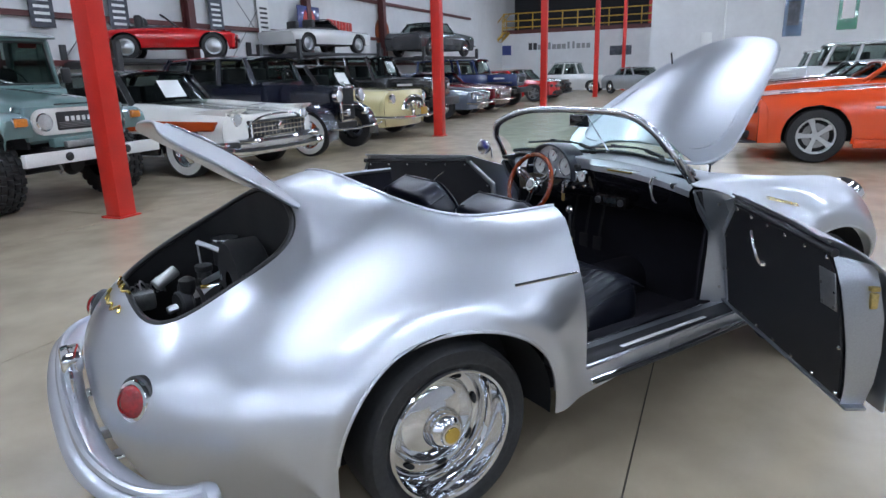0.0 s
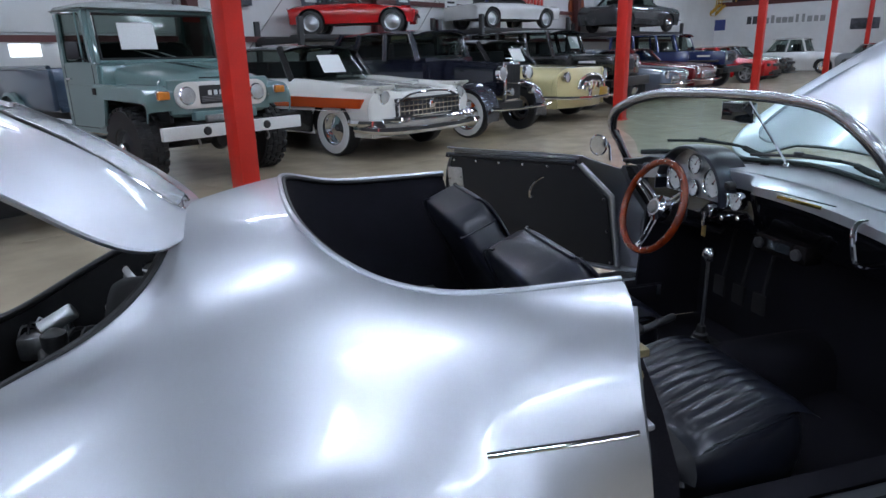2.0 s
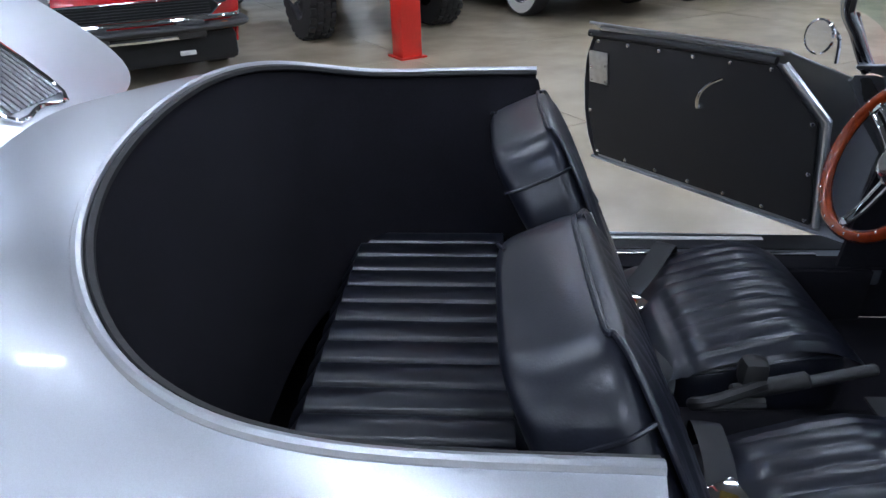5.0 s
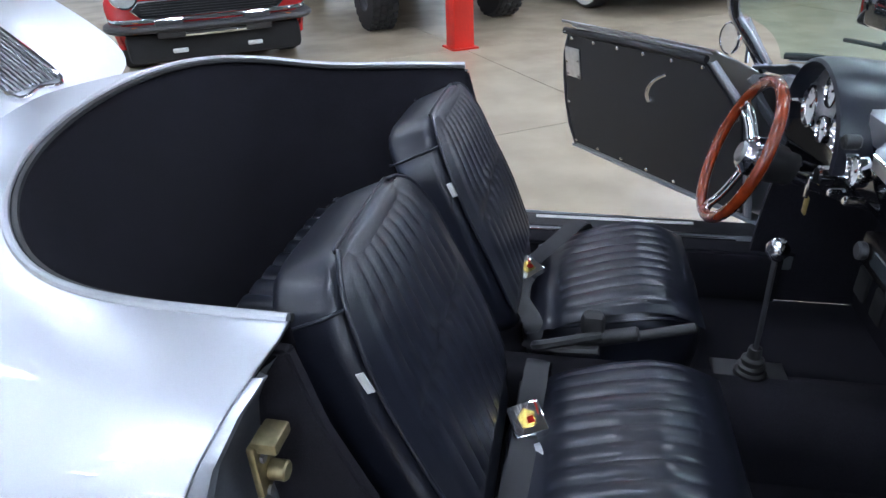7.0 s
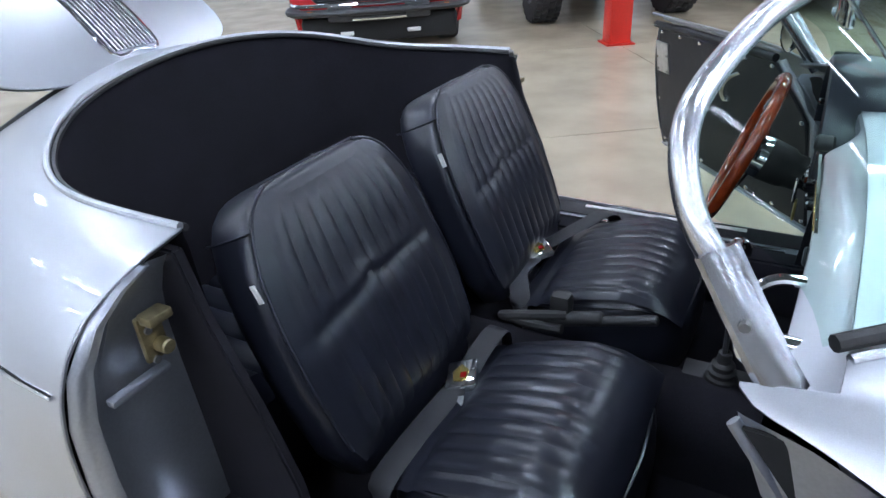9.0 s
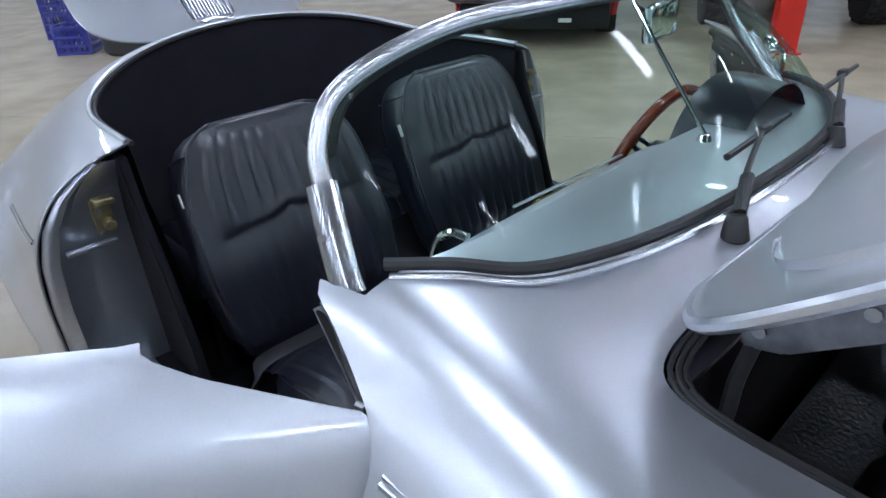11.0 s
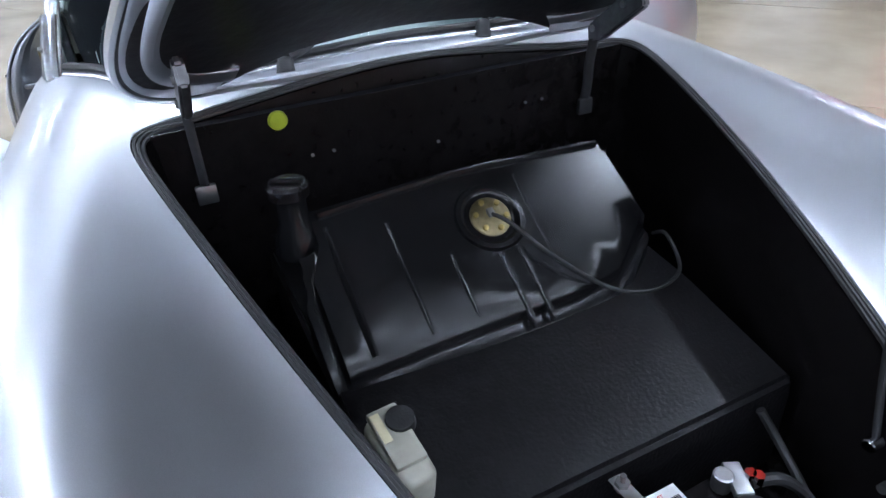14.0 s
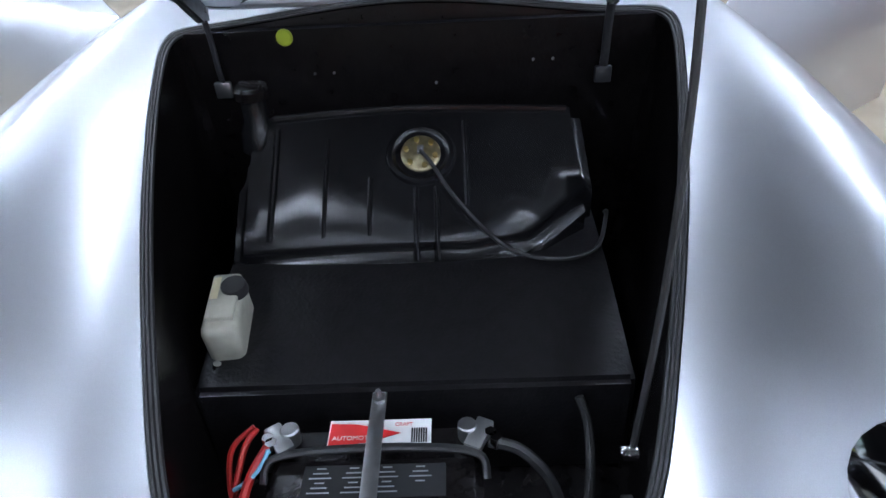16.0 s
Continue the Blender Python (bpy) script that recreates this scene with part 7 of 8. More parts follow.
# thirties black sedan
def old_sedan(u, vfront):
    L, W = 4.6, 1.72
    c = parked("vintage_sedan", "dark blue-black thirties sedan with wire-bright grille", u, vfront + L / 2, NORTH)
    navy = paint("navy_black", (0.010, 0.012, 0.025))
    F = L / 2
    part("hood", prism([(F - 0.25, 0.62), (F - 0.25, 1.13), (F - 1.45, 1.20), (F - 1.45, 0.62)], 0.60, pose(0, 0.30, 0, 90, 0, 0), bevel=0.09), navy, c)
    part("body", prism([(F - 1.40, 0.42), (F - 1.40, 1.24), (-F + 0.55, 1.24), (-F + 0.25, 0.9), (-F + 0.35, 0.42)], 1.42, pose(0, 0.71, 0, 90, 0, 0), bevel=0.08), navy, c)
    cabin(c, (F - 1.45, F - 1.65, -F + 0.95, -F + 0.55), 0.68, 0.64, 1.22, 1.72, navy, navy, (0.36, 0.68))
    gr = part("grille", box(0.07, 0.42, 0.62, F - 0.19, 0, 0.84, bevel=0.03), CHROME, c, "tall chrome grille")
    for k in range(9):
        part("grille_bar", box(0.02, 0.012, 0.54, F - 0.15, -0.17 + 0.0425 * k, 0.84), GREY_TRIM, gr)
    bar(c, "lamp_bar", [(F - 0.12, -0.5, 0.86), (F - 0.02, 0, 0.82), (F - 0.12, 0.5, 0.86)], 0.014, CHROME)
    for s in (1, -1):
        lamp(c, F - 0.10, s * 0.37, 0.98, 0.115)
        lamp(c, F + 0.02, s * 0.30, 0.70, 0.06)
        for ax, n in ((F - 0.5, 1), (-F + 0.85, 0)):
            road_wheel(c, ax, s, W / 2 - 0.06, 0.37, 0.15, 0.62, True)
            a = np.linspace(-0.3, math.pi * 0.92, 14)
            part("fender", grid([[(ax + 0.46 * math.cos(t), s * yy, 0.37 + 0.46 * math.sin(t) + dz) for t in a] for yy, dz in ((W / 2 - 0.32, 0.03), (W / 2 - 0.16, 0.035), (W / 2 - 0.02, 0.0), (W / 2 + 0.0, -0.05))]), navy, c)
        part("running_board", box(1.9, 0.26, 0.04, -0.15, s * 0.72, 0.40, bevel=0.01), GREY_TRIM, c)
    bar(c, "front_bumper", [(F + 0.02, -0.84, 0.46), (F + 0.14, -0.4, 0.45), (F + 0.15, 0, 0.45), (F + 0.14, 0.4, 0.45), (F + 0.02, 0.84, 0.46)], 0.045, CHROME)
    part("frame", box(4.2, 0.7, 0.14, 0, 0, 0.45), GREY_TRIM, c)
    part("hood_ornament", tube([(F - 0.22, 0, 1.14), (F - 0.2, 0, 1.2), (F - 0.3, 0, 1.2)], 0.014, 4, 6), CHROME, c)
    return c


old_sedan(8.02, 4.58)


def sedan(name, label, u, v, turn, color, L=4.8, W=1.8, zh=0.85, zc=0.98, roof=1.45, r=0.33, cowl=0.33, deck=0.8, style="old", z=0.0, white=False, group="parked cars", zd=None, sheet=False, roof_color=None):
    c = parked(name, label, u, v, turn, group, z)
    p = paint(*color)
    F = L / 2
    ls = hull(L, W, 0.26, 0.5, zh, zc, zd or zc - 0.04, 0.6, cowl, deck, crest=0.03 if style == "old" else (-0.05 if style == "round" else 0.0), round_nose=0.26 if style in ("round", "new") else 0.10)
    axles = (F - 0.19 * L, -F + 0.2 * L)
    car_shell(c, ls, axles, r, W, p)
    if style == "open":
        part("screen_frame", tube([(F - cowl * L, -W * 0.40, zc - 0.02), (F - cowl * L - 0.35, -W * 0.34, roof), (F - cowl * L - 0.40, 0, roof + 0.02), (F - cowl * L - 0.35, W * 0.34, roof), (F - cowl * L, W * 0.40, zc - 0.02)], 0.018, 3, 8), GREY_TRIM, c)
        part("windscreen", grid([[(F - cowl * L, -W * 0.38, zc), (F - cowl * L + 0.06, 0, zc), (F - cowl * L, W * 0.38, zc)], [(F - cowl * L - 0.36, -W * 0.33, roof - 0.01), (F - cowl * L - 0.38, 0, roof), (F - cowl * L - 0.36, W * 0.33, roof - 0.01)]]), CAR_GLASS, c)
        part("cockpit", box(L * 0.3, W * 0.72, 0.06, F - (cowl + 0.2) * L, 0, zc + 0.008, bevel=0.02), GREY_TRIM, c)
        for s in (1, -1):
            part("seat_back", box(0.16, 0.45, 0.3, F - (cowl + 0.28) * L, s * 0.36, zc + 0.12, bevel=0.05), GREY_TRIM, c)
    else:
        a = F - cowl * L
        d = -F + (1 - deck) * L
        cabin(c, (a, a - 0.45 if style != "box" else a - 0.25, d + 0.5, d), W * 0.42, W * 0.36, zc - 0.02, roof, p, paint(*roof_color) if roof_color else p, (0.48,))
        if sheet:
            price_sheet(c, a - 0.17, 0.1, zc + 0.2, -30)
    for s in (1, -1):
        for ax in axles:
            road_wheel(c, ax, s, W / 2 - 0.02, r, 0.2, 0.66 if style != "old" else 0.56, white, ALU if style in ("new", "open") else None, 5 if style == "new" else 0)
        if style == "new":
            part("headlight", box(0.20, 0.26, 0.12, F - 0.20, s * W * 0.35, zh - 0.19, bevel=0.04), CAR_GLASS, c)
            part("lamp_bulb", lathe([(0.05, 0), (0.04, 0.02), (0.0, 0.03)], pose(F - 0.12, s * W * 0.33, zh - 0.19, 0, 90, 0), 14), GLASS_LAMP, c)
            part("side_sill", box(L * 0.44, 0.05, 0.12, 0.0, s * (W / 2 - 0.02), 0.27, bevel=0.03), p, c)
            part("side_badge", box(0.12, 0.006, 0.03, F - 1.62, s * (W / 2 + 0.004), 0.74, bevel=0.002), ALU, c)
            part("fog_light", cyl(0.05, (F - 0.10, s * W * 0.38, 0.36), (F - 0.02, s * W * 0.37, 0.36), 12), GREY_TRIM, c)
        elif style == "open":
            part("lamp_lid", box(0.22, 0.3, 0.02, F - 0.28, s * W * 0.34, zh - 0.01, bevel=0.006), p, c)
        elif style == "round":
            lamp(c, F - 0.12, s * W * 0.39, zh - 0.17, 0.10)
        else:
            lamp(c, F - 0.06, s * W * 0.38, zh - 0.14, 0.09)
    if style in ("new",):
        part("grille", box(0.08, W * 0.5, 0.10, F - 0.03, 0, zh - 0.20, bevel=0.02), GREY_TRIM, c)
        part("lower_grille", box(0.08, W * 0.6, 0.14, F - 0.02, 0, 0.38, bevel=0.02), GREY_TRIM, c)
        part("splitter", box(0.3, W * 0.8, 0.03, F - 0.12, 0, 0.25, bevel=0.008), GREY_TRIM, c)
    elif style == "round":
        mouth = part("grille", prism([(0.50 * math.cos(a), 0.60 + 0.24 * abs(math.sin(a)) ** 0.8) for a in np.linspace(0, math.pi, 17)], 0.05, Matrix(((0, 0, 1, F - 0.06), (1, 0, 0, 0), (0, 1, 0, 0), (0, 0, 0, 1))), bevel=0.008), GREY_TRIM, c, "arched chrome grille mouth")
        part("grille_arch", tube([(F - 0.01, 0.52 * math.cos(a), 0.60 + 0.26 * abs(math.sin(a)) ** 0.8) for a in np.linspace(0, math.pi, 11)], 0.032, 3, 10), CHROME, mouth)
        part("grille_arch", tube([(F + 0.01, 0.40 * math.cos(a), 0.60 + 0.14 * abs(math.sin(a)) ** 0.8) for a in np.linspace(0, math.pi, 11)], 0.024, 3, 10), CHROME, mouth)
        for q in (-0.28, -0.14, 0, 0.14, 0.28):
            part("grille_tooth", tube([(F + 0.0, q, 0.58), (F + 0.02, q, 0.66), (F + 0.0, q, 0.74)], 0.022, 3, 8), CHROME, mouth)
        bar(c, "front_bumper", [(F - 0.45, -W * 0.52, 0.47), (F + 0.0, -W * 0.46, 0.46), (F + 0.14, -W * 0.2, 0.45), (F + 0.15, 0, 0.45), (F + 0.14, W * 0.2, 0.45), (F + 0.0, W * 0.46, 0.46), (F - 0.45, W * 0.52, 0.47)], 0.075, CHROME)
        for q in (-0.35, 0.35):
            part("over_rider", box(0.08, 0.07, 0.22, F + 0.14, q, 0.50, bevel=0.03), CHROME, c)
        part("plate", box(0.012, 0.30, 0.15, F + 0.18, 0.12, 0.55, bevel=0.004), YELLOW, c)
    elif style == "open":
        part("bumper_line", box(0.05, W * 0.8, 0.05, F - 0.01, 0, 0.42, bevel=0.015), GREY_TRIM, c)
    else:
        gr = part("grille", box(0.06, W * 0.52, 0.2, F - 0.03, 0, zh - 0.26, bevel=0.02), CHROME, c)
        for k in range(4):
            part("grille_bar", box(0.03, W * 0.48, 0.02, F + 0.005, 0, zh - 0.33 + 0.045 * k), GREY_TRIM, gr)
        bar(c, "front_bumper", [(F - 0.15, -W * 0.5, 0.45), (F + 0.08, -W * 0.42, 0.43), (F + 0.13, 0, 0.42), (F + 0.08, W * 0.42, 0.43), (F - 0.15, W * 0.5, 0.45)], 0.055, CHROME)
    return c


ORANGE, RED, BLUE = ("bright_orange", (0.72, 0.065, 0.008)), ("red", (0.50, 0.008, 0.010)), ("navy", (0.012, 0.025, 0.10))
CREAM, MAROON, SILV = ("cream", (0.66, 0.57, 0.30)), ("maroon", (0.11, 0.008, 0.012)), ("silver_grey", (0.32, 0.34, 0.36))
BLACK, WHT, SLATE = ("black", (0.012, 0.012, 0.013)), ("white", (0.66, 0.66, 0.65)), ("slate", (0.10, 0.12, 0.16))

sedan("fifties_sedan", "cream fifties sedan with a toothy chrome grille", 10.75, 7.25, NORTH, CREAM, 5.0, 1.92, 1.0, 1.05, 1.58, 0.36, style="round", roof_color=BLACK, sheet=True)
# tall boxy black four-wheel drive
def offroader(u, v, turn, color, label, name="jeep"):
    L, W = 4.3, 1.85
    c = parked(name, label, u, v, turn)
    p = paint(*color)
    F = L / 2
    part("body", box(L - 1.3, W * 0.82, 0.62, -0.55, 0, 0.92, bevel=0.05), p, c)
    part("hood", box(1.35, W * 0.70, 0.46, F - 0.75, 0, 0.98, bevel=0.06), p, c)
    part("grille", box(0.06, W * 0.68, 0.40, F - 0.08, 0, 0.96, bevel=0.03), p, c)
    for k in range(7):
        part("grille_slot", box(0.02, 0.055, 0.24, F - 0.045, -0.27 + 0.09 * k, 0.99), GREY_TRIM, c)
    cabin(c, (F - 1.40, F - 1.65, -F + 0.12, -F + 0.05), W * 0.41, W * 0.38, 1.2, 1.82, p, p, (0.3, 0.62))
    for s in (1, -1):
        lamp(c, F - 0.05, s * 0.49, 1.0, 0.09)
        for ax in (F - 0.7, -F + 0.85):
            road_wheel(c, ax, s, W / 2, 0.40, 0.26, 0.52, metal=GREY_TRIM)
            part("flare", box(0.95, 0.26, 0.06, ax, s * (W / 2 - 0.12), 0.89, bevel=0.02), GREY_TRIM, c)
        part("hood_bar", box(0.42, 0.004, 0.05, F - 0.75, s * (W * 0.35 + 0.001), 1.05), WHITE, c)
    part("front_bumper", box(0.16, W * 0.9, 0.2, F + 0.06, 0, 0.62, bevel=0.03), GREY_TRIM, c)
    part("chassis", box(3.8, 0.8, 0.15, 0, 0, 0.55), GREY_TRIM, c)
    price_sheet(c, F - 1.55, 0.15, 1.5, -20)
    return c


offroader(13.5, 7.4, NORTH, BLACK, "black tall off-road wagon with roll-top roof")
sedan("coupe", "slate grey lowered old coupe", 16.6, 7.7, NORTH, SLATE, 4.9, 1.85, 0.78, 0.88, 1.34, 0.33)
sedan("muscle_car", "maroon sixties muscle car", 19.2, 7.8, NORTH, MAROON, 4.9, 1.86, 0.82, 0.92, 1.36, 0.33)
offroader(22.3, 7.8, NORTH, BLUE, "dark blue tall pickup-like wagon", "off_road_wagon")
sedan("coupe", "red modern coupe with dark wheels", 26.5, 7.6, NORTH, RED, 4.7, 1.86, 0.84, 0.95, 1.36, 0.35, style="new")
sedan("coupe", "black modern coupe with alloy wheels", 29.6, 7.8, NORTH, BLACK, 4.7, 1.86, 0.84, 0.95, 1.38, 0.35, style="new")
sedan("classic_coupe", "silver sixties coupe with chrome bumper", 33.0, 2.6, NORTH - 50, SILV, 4.7, 1.75, 0.86, 0.95, 1.36, 0.33)
sedan("wagon", "white boxy family wagon", 36.0, 6.8, NORTH, WHT, 4.7, 1.85, 0.95, 1.05, 1.7, 0.35, style="box")

# red roadster beside the pickup: black bumpers, low grille
fiat = sedan("small_roadster", "small red roadster with black rubber bumpers", 0.48, 6.37, NORTH, RED, 3.95, 1.58, 0.74, 0.82, 1.18, 0.29, 0.36, 0.72, "open", sheet=False)
fg = part("grille", prism([(-0.60, 0.565), (-0.53, 0.625), (0.53, 0.625), (0.60, 0.565), (0.53, 0.505), (-0.53, 0.505)], 0.06, Matrix(((0, 0, 1, 1.945), (1, 0, 0, 0), (0, 1, 0, 0), (0, 0, 0, 1))), bevel=0.01), DARK, fiat, "black hexagonal grille")
part("grille_lip", tube([(2.008, y, z) for y, z in ((-0.60, 0.565), (-0.53, 0.625), (0.53, 0.625), (0.60, 0.565), (0.53, 0.505), (-0.53, 0.505))], 0.009, 1, 8, closed=True), CHROME, fg)
for k in range(5):
    part("grille_bar", box(0.012, 1.06, 0.005, 2.006, 0, 0.525 + 0.02 * k), GREY_TRIM, fg)
part("apron", box(0.36, 1.40, 0.24, 1.835, 0, 0.27, bevel=0.05), DARK, fiat, "dark lower apron")
fbar = [(1.72, -0.77, 0.43), (1.92, -0.755, 0.43), (2.04, -0.66, 0.43), (2.09, -0.3, 0.43), (2.10, 0, 0.43), (2.09, 0.3, 0.43), (2.04, 0.66, 0.43), (1.92, 0.755, 0.43), (1.72, 0.77, 0.43)]
fb = part("front_bumper", tube(fbar, 0.075, 5, 12, flat=0.45, up=(0, 0, 1)), GREY_TRIM, fiat, "black rubber front bumper with chrome edges")
part("bumper_strip", tube([(x + 0.012, y, z + 0.062) for x, y, z in fbar], 0.017, 5, 8), CHROME, fb)
part("bumper_strip", tube([(2.10, -0.24, 0.375), (2.115, 0, 0.375), (2.10, 0.24, 0.375)], 0.024, 4, 8), CHROME, fb)
for s in (1, -1):
    lamp(fiat, 1.95, s * 0.63, 0.68, 0.105)
    part("indicator", box(0.03, 0.12, 0.055, 2.095, s * 0.56, 0.43, bevel=0.008, m=None), AMBER, fb)
    part("driving_lamp", box(0.02, 0.12, 0.035, 2.03, s * 0.30, 0.24, bevel=0.008), WHITE, fiat)
    part("over_rider", box(0.07, 0.22, 0.13, 2.095, s * 0.34, 0.42, bevel=0.02), GREY_TRIM, fb)
part("yellow_tag", box(0.12, 0.004, 0.06, 0.2, -0.79, 0.86), YELLOW, fiat)

# opposite row
sedan("muscle_coupe", "bright orange modern muscle coupe", 8.95, -4.05, SOUTH, ORANGE, 4.85, 1.92, 0.90, 1.0, 1.38, 0.36, 0.40, 0.86, "new", group="cars of the opposite row")
sedan("muscle_coupe", "orange sixties coupe with white stripe", 12.0, -4.2, SOUTH, ORANGE, 4.8, 1.86, 0.92, 1.02, 1.36, 0.34, group="cars of the opposite row")
sedan("classic_coupe", "black sixties coupe with chrome bumper", 15.2, -4.2, SOUTH, BLACK, 4.8, 1.86, 0.90, 1.0, 1.36, 0.34, group="cars of the opposite row")
offroader(18.6, -4.3, SOUTH, WHT, "white tall off-road wagon", "off_road_wagon")
sedan("classic_coupe", "maroon sixties coupe with chrome bumper", 22.0, -4.4, SOUTH, MAROON, 4.8, 1.86, 0.90, 1.0, 1.36, 0.34, group="cars of the opposite row")
sedan("wagon", "white boxy family wagon", 25.5, -4.6, SOUTH, WHT, 4.8, 1.86, 1.0, 1.1, 1.75, 0.35, style="box", group="cars of the opposite row")

# cars on raised racks along the wall
def rack(u, v, length, top, turn):
    rk = thing("car_rack", "black steel car storage rack", "rack", "storage racks", at=bpose(u, v, 0, turn))
    for sx in (-1, 1):
        for sy in (-1, 1):
            part("post", box(0.12, 0.12, top + 0.35, sx * length / 2, sy * 1.0, (top + 0.35) / 2, bevel=0.01), GREY_TRIM, rk)
    for sy in (-0.75, 0.75):
        part("runway", box(length, 0.45, 0.10, 0, sy, top - 0.055, bevel=0.01), GREY_TRIM, rk)
    for sx in (-1, 1):
        part("cross_beam", box(0.12, 2.0, 0.14, sx * length / 2, 0, top - 0.11, bevel=0.01), GREY_TRIM, rk)


rack(10.15, 10.9, 3.9, 1.79, -8)
sedan("convertible", "red low convertible on a storage rack", 10.3, 10.9, -50, RED, 3.1, 1.5, 0.62, 0.71, 0.97, 0.28, 0.42, 0.80, "open", z=1.79, group="cars on racks")
rack(16.5, 10.9, 4.1, 2.02, -6)
sedan("convertible", "white convertible on a storage rack", 16.5, 10.9, -12, WHT, 3.7, 1.6, 0.66, 0.73, 1.0, 0.28, 0.40, 0.80, "open", z=2.02, group="cars on racks")
rack(25.0, 10.6, 5.2, 2.0, -4)
sedan("sedan", "dark old sedan on a storage rack", 25.0, 10.6, -8, ("charcoal", (0.03, 0.032, 0.036)), 4.8, 1.8, 0.9, 0.98, 1.42, 0.34, z=2.0, group="cars on racks")

# ---- walls, signs, mezzanine ----


def set_on(ob, label, category, kind="", group=""):
    ob.matrix_basis = HALL
    return tagged(ob, label, category, group, kind)


for z in (1.75, 2.75, 4.2):
    set_on(part("wall_girt", box(40, 0.10, 0.12, 14, V1 - 0.06, z), BEAM), "", "", "structure")
for u in (6.65, 12.1, 17.6, 23.1, 28.6):
    st = thing("wall_column", "dark maroon steel wall column", "column", "wall columns", at=bpose(u, V1 - 0.22))
    part("flange", box(0.24, 0.02, TOP, 0, -0.12, TOP / 2), BEAM, st)
    part("web", box(0.02, 0.22, TOP, 0, 0, TOP / 2), BEAM, st)
    part("flange", box(0.24, 0.02, TOP, 0, 0.12, TOP / 2), BEAM, st)
for u0, u1 in ((7.0, 11.8), (12.4, 17.2)):
    br = thing("wall_brace", "thin crossed steel rods on the wall", "brace", "wall braces", at=HALL)
    part("rod", cyl(0.012, (u0, V1 - 0.08, 0.4), (u1, V1 - 0.08, 5.5), 8), STEEL, br)
    part("rod", cyl(0.012, (u1, V1 - 0.08, 0.4), (u0, V1 - 0.08, 5.5), 8), STEEL, br)
# sectional door with lit panes
gd = thing("garage_door", "white sectional garage door with small lit panes", "garage door", kind="structure", at=HALL)
for k in range(6):
    part("door_section", box(4.2, 0.05, 0.60, 4.25, V1 - 0.05, 0.31 + 0.615 * k, bevel=0.01), paint("door_white", (0.62, 0.63, 0.63), 0.5), gd)
for k in range(5):
    part("pane", box(0.5, 0.012, 0.22, 2.65 + 0.8 * k, V1 - 0.085, 1.55), WINDOW_GLOW, gd)
for u in (2.1, 6.4):
    part("track", box(0.08, 0.10, 4.0, u, V1 - 0.06, 2.0), STEEL, gd)
POSTER = mat("dark_print", (0.06, 0.065, 0.08), 0.6, grain=0.5, grain_scale=6, stain=0.4, stain_scale=2)
for i, (u, z, hgt) in enumerate(((7.96, 3.15, 1.35), (9.93, 3.2, 1.4), (13.25, 3.35, 1.7), (15.38, 3.4, 1.7))):
    bn = thing("banner", "hanging printed banner with pale lettering bars", "banner", "wall banners", at=HALL)
    part("cloth", box(0.56, 0.01, hgt, u, V1 - 0.13, z), POSTER if i < 3 else WHITE, bn)
    for k in range(6):
        part("bar", box(0.36, 0.004, 0.06, u, V1 - 0.138, z - hgt / 2 + 0.15 + 0.14 * k), PAPER if i < 3 else GREY_TRIM, bn)
    part("rail", cyl(0.015, (u - 0.3, V1 - 0.13, z + hgt / 2), (u + 0.3, V1 - 0.13, z + hgt / 2), 8), STEEL, bn)
sg = thing("sign", "square blue enamel sign with a red shield", "sign", at=HALL)
part("plate", box(1.3, 0.03, 0.95, 17.6, V1 - 0.3, 3.15, bevel=0.01), paint("sign_blue", (0.015, 0.03, 0.16), 0.4), sg)
part("shield", prism([(-0.35, -0.3), (-0.35, 0.1), (-0.2, 0.35), (0.0, 0.1), (0.2, 0.35), (0.35, 0.1), (0.35, -0.3), (0.2, -0.3), (0.2, 0.0), (0.0, -0.15), (-0.2, 0.0), (-0.2, -0.3)], 0.012, pose(17.6, V1 - 0.318, 3.15, 90, 0, 0)), paint("sign_red", (0.55, 0.03, 0.02), 0.4), sg)
rs = thing("letter_sign", "row of red raised letters as plain bars", "sign", at=HALL)
for k in range(8):
    part("letter", box(0.17, 0.03, 0.36, 19.25 + 0.225 * k, V1 - 0.02, 3.15 - 0.01 * k, bevel=0.01), paint("sign_red", (0.55, 0.03, 0.02), 0.4), rs)
rd = thing("round_sign", "round rusty orange wall sign", "sign", at=HALL)
part("disc", lathe([(0.0, 0.0), (0.62, 0.0), (0.62, 0.03), (0.0, 0.03)], pose(23.4, V1 - 0.02, 3.0, 90, 0, 0), 40), paint("rust_orange", (0.30, 0.07, 0.02), 0.5), rd)
part("disc_mark", box(0.5, 0.01, 0.3, 23.4, V1 - 0.058, 3.0), GREY_TRIM, rd)
cam_box = thing("security_camera", "small dark wall camera on a bracket", "camera", at=HALL)
part("housing", box(0.3, 0.12, 0.12, 16.4, V1 - 0.45, 2.75, bevel=0.02), GREY_TRIM, cam_box)
part("bracket", box(0.05, 0.40, 0.05, 16.4, V1 - 0.2, 2.75), GREY_TRIM, cam_box)

# near-black sheet over the east wall: unlit space above the deck, put into colour
UNLIT_WALL = mat("unlit_upper", (0.02, 0.02, 0.024), 0.8, grain=0.2)
set_on(part("unlit_backing", box(0.1, 14.0, TOP - 3.85, U1 - 0.08, 8.0, (TOP + 3.85) / 2), UNLIT_WALL), "", "", "structure")
set_on(part("office_wall", box(0.15, 10.6, 3.6, 40.2, 7.7, 1.8), WALL), "", "", "structure")
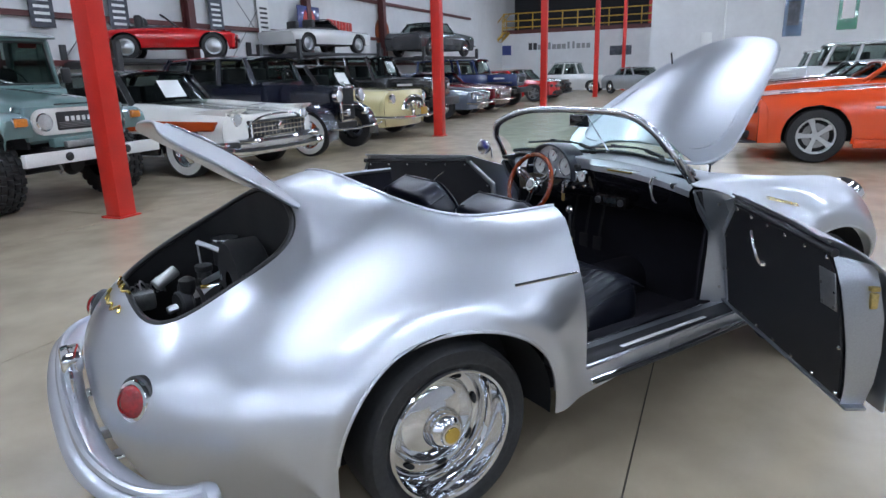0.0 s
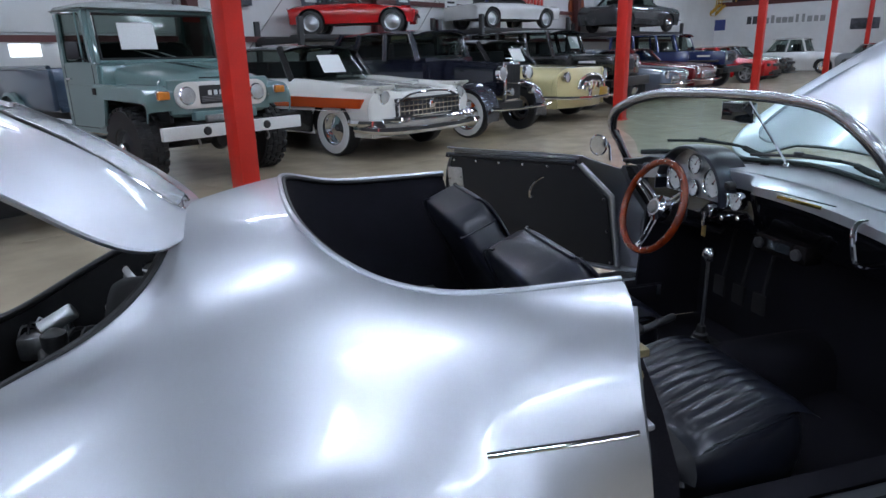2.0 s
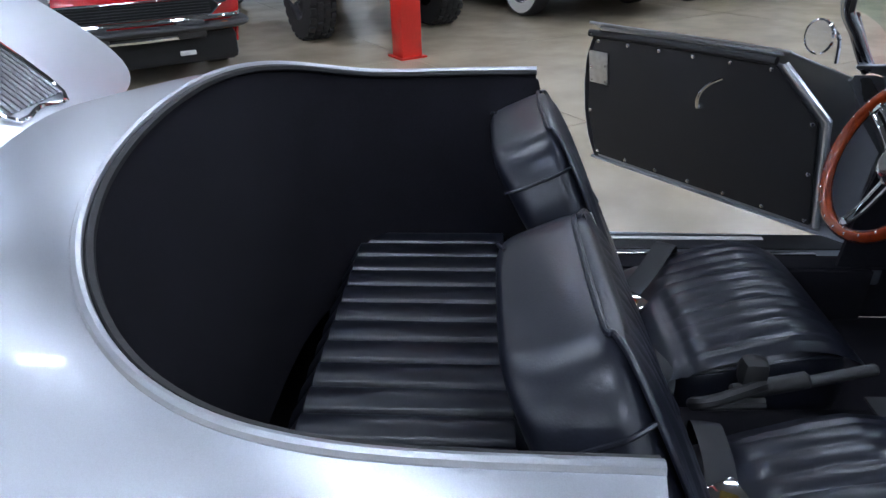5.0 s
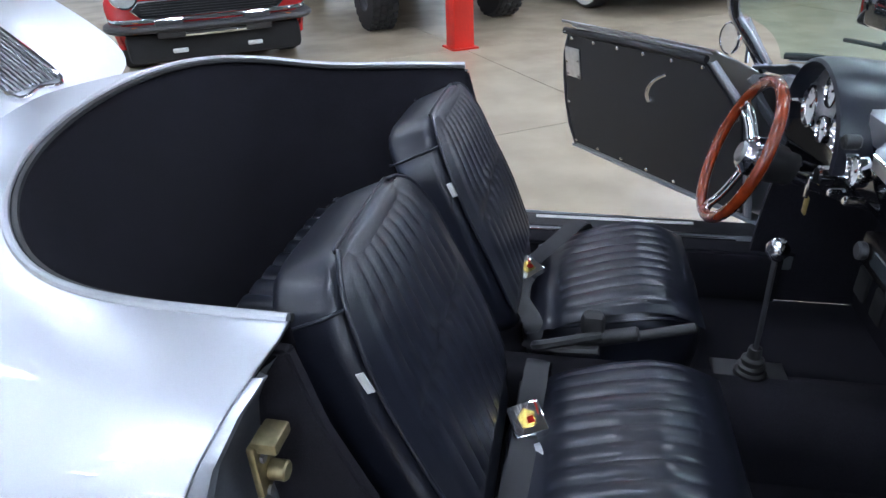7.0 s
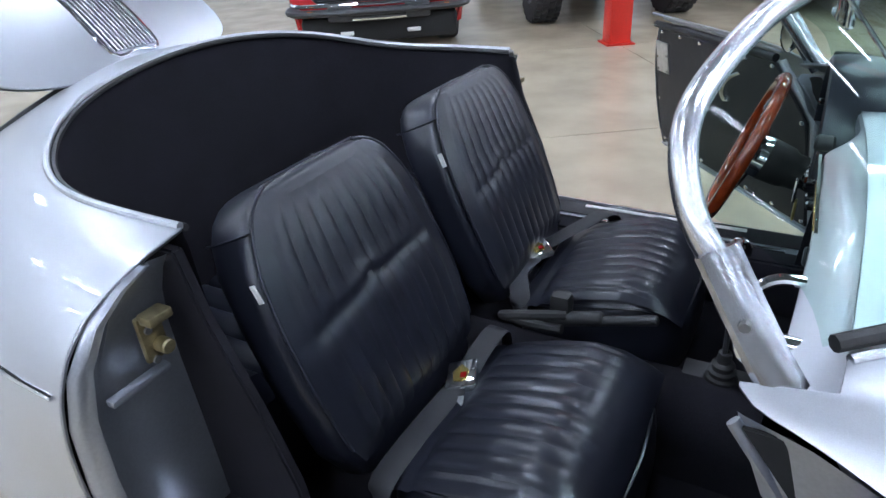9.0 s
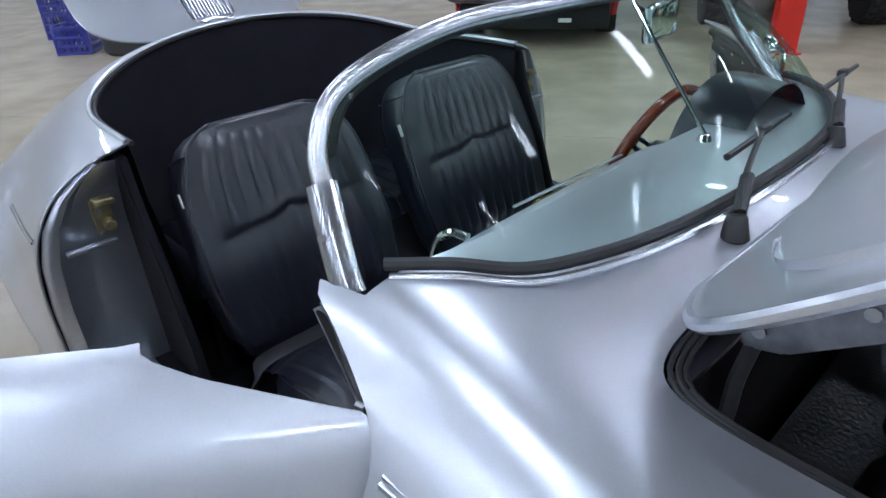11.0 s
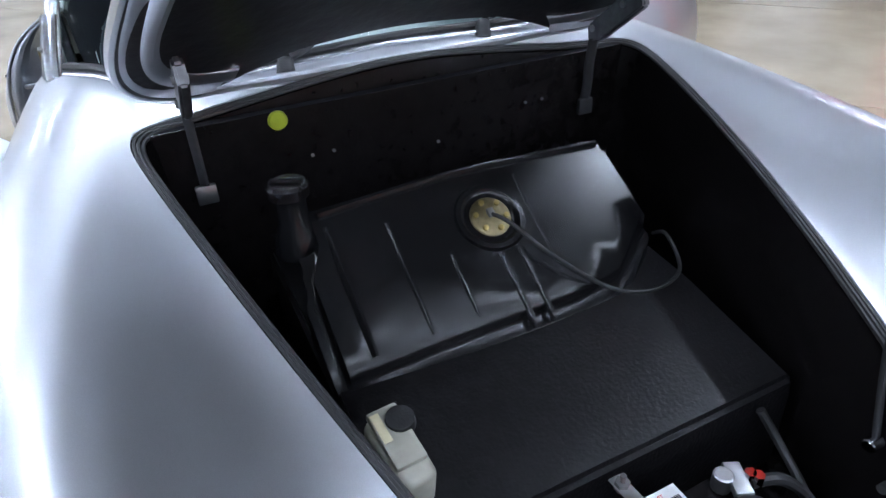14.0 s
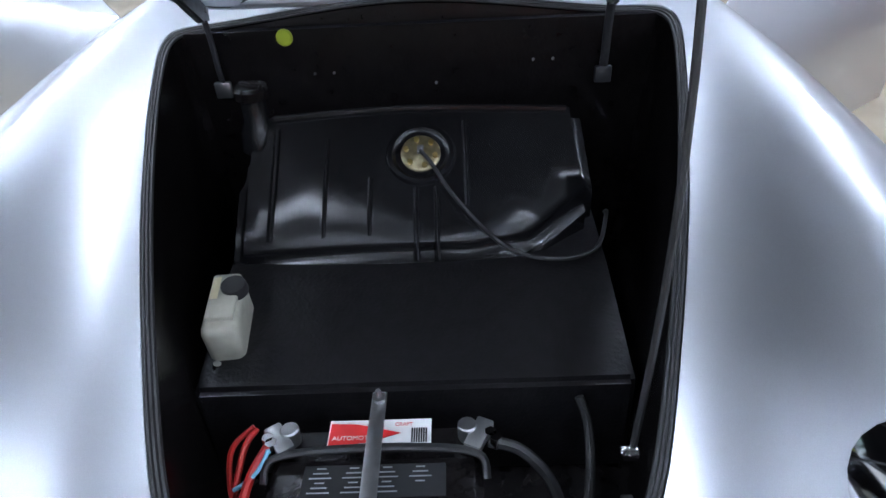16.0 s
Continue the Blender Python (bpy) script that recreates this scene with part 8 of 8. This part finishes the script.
set_on(part("mezzanine", box(3.0, 9.7, 0.25, 41.6, 7.3, 3.72), BEAM), "", "", "structure")
set_on(part("wall_gallery", box(0.2, 24.0, TOP, 34.5, -9.7, TOP / 2), WALL), "", "", "structure")
rail = thing("railing", "yellow painted mezzanine railing", "railing", at=HALL)
for k in range(11):
    part("baluster", box(0.06, 0.06, 1.05, 40.15, 2.5 + 0.96 * k, 4.37), YELLOW, rail)
for z in (4.0, 4.4, 4.85):
    part("rail", box(0.06, 9.7, 0.07, 40.12, 7.3, z), YELLOW, rail)
stair = thing("stair", "yellow steel stair up to the mezzanine", "stair", at=HALL)
for k in range(14):
    part("tread", box(0.9, 0.30, 0.04, 39.6, 15.2 - 0.26 * k, 0.26 * (k + 1)), YELLOW, stair)
for du in (-0.45, 0.45):
    part("stringer", cyl(0.08, (39.6 + du, 15.4, 0.1), (39.6 + du, 11.7, 3.7), 8), YELLOW, stair)
    part("handrail", cyl(0.04, (39.6 + du, 15.4, 1.1), (39.6 + du, 11.7, 4.8), 8), YELLOW, stair)
    for k in range(4):
        part("baluster", cyl(0.03, (39.6 + du, 15.2 - 1.1 * k, 0.3 + 1.07 * k), (39.6 + du, 15.2 - 1.1 * k, 1.3 + 1.07 * k), 8), YELLOW, stair)
ws_ = thing("wall_lettering", "grey wall lettering as plain bars", "sign", at=HALL)
for k, w in enumerate((0.30, 0.30, 0.34, 0.30, 0.22, 0.32, 0.34, 0.32, 0.18, 0.18, 0.30, 0.26, 0.30)):
    part("letter", box(0.02, w * 0.8, 0.42 if k in (0, 1, 4, 8, 9) else 0.3, 40.11, 10.3 - 0.31 * k, 2.78 if k in (0, 1, 4, 8, 9) else 2.72), DARK_STEEL if k < 2 else STEEL, ws_)
sn = thing("wall_sign", "small dark wall notices", "sign", at=HALL)
part("notice", box(0.03, 1.3, 0.55, 40.1, 4.6, 2.35), POSTER, sn)
part("notice", box(0.03, 0.6, 0.6, 40.1, 11.9, 2.6), paint("sign_blue", (0.015, 0.03, 0.16), 0.4), sn)
for i, (v, zc_, cl_) in enumerate(((-4.2, 3.5, ("poster_blue", (0.05, 0.09, 0.16))), (-6.45, 3.7, ("poster_green", (0.02, 0.16, 0.08))), (-8.9, 3.75, ("poster_navy", (0.02, 0.035, 0.12))))):
    bn = thing("poster", "tall printed poster on the white wall", "poster", "gallery posters", at=HALL)
    part("sheet", box(0.02, 0.82, 1.9, 34.38, v, zc_), paint(*cl_), bn)
    part("print", box(0.006, 0.5, 1.1, 34.365, v, zc_ + 0.1), POSTER if i != 1 else WHITE, bn)
pipe = thing("conduit", "grey wall conduit with a box", "conduit", at=HALL)
part("pipe", cyl(0.05, (34.3, -1.2, 0.0), (34.3, -1.2, TOP), 10), WHITE, pipe)
part("box", box(0.2, 0.5, 0.8, 34.3, -0.4, 2.5, bevel=0.02), WHITE, pipe)

# blue crates and a loose tyre on the floor behind the roadster
def crate(u, v, turn, z=0.0):
    cr = thing("crate", "blue plastic lattice crate", "crate", "blue crates", at=bpose(u, v, z, turn))
    BL = paint("crate_blue", (0.012, 0.02, 0.22), 0.45)
    for sx in (-1, 1):
        for sy in (-1, 1):
            part("corner_post", box(0.035, 0.035, 0.28, sx * 0.155, sy * 0.155, 0.14, bevel=0.006), BL, cr)
    for z0 in (0.015, 0.09, 0.17, 0.265):
        for sx in (-1, 1):
            part("side_rail", box(0.012, 0.30, 0.028, sx * 0.165, 0, z0, bevel=0.003), BL, cr)
            part("side_rail", box(0.30, 0.012, 0.028, 0, sx * 0.165, z0, bevel=0.003), BL, cr)
    for k in range(5):
        for sx in (-1, 1):
            part("slat", box(0.010, 0.02, 0.25, sx * 0.163, -0.11 + 0.055 * k, 0.14), BL, cr)
            part("slat", box(0.02, 0.010, 0.25, -0.11 + 0.055 * k, sx * 0.163, 0.14), BL, cr)
    part("crate_floor", box(0.32, 0.32, 0.012, 0, 0, 0.012), BL, cr)


crate(-4.15, 3.95, 20)
crate(-4.9, 4.7, 5)
crate(-4.9, 4.7, 8, 0.281)
ty = thing("loose_tyre", "loose black tyre lying on the floor", "tyre", at=bpose(-3.55, 4.05))
part("tread", lathe([(0.20, 0.0), (0.28, 0.0), (0.31, 0.03), (0.31, 0.17), (0.28, 0.20), (0.20, 0.20), (0.19, 0.1), (0.20, 0.0)], None, 40), TYRE, ty)
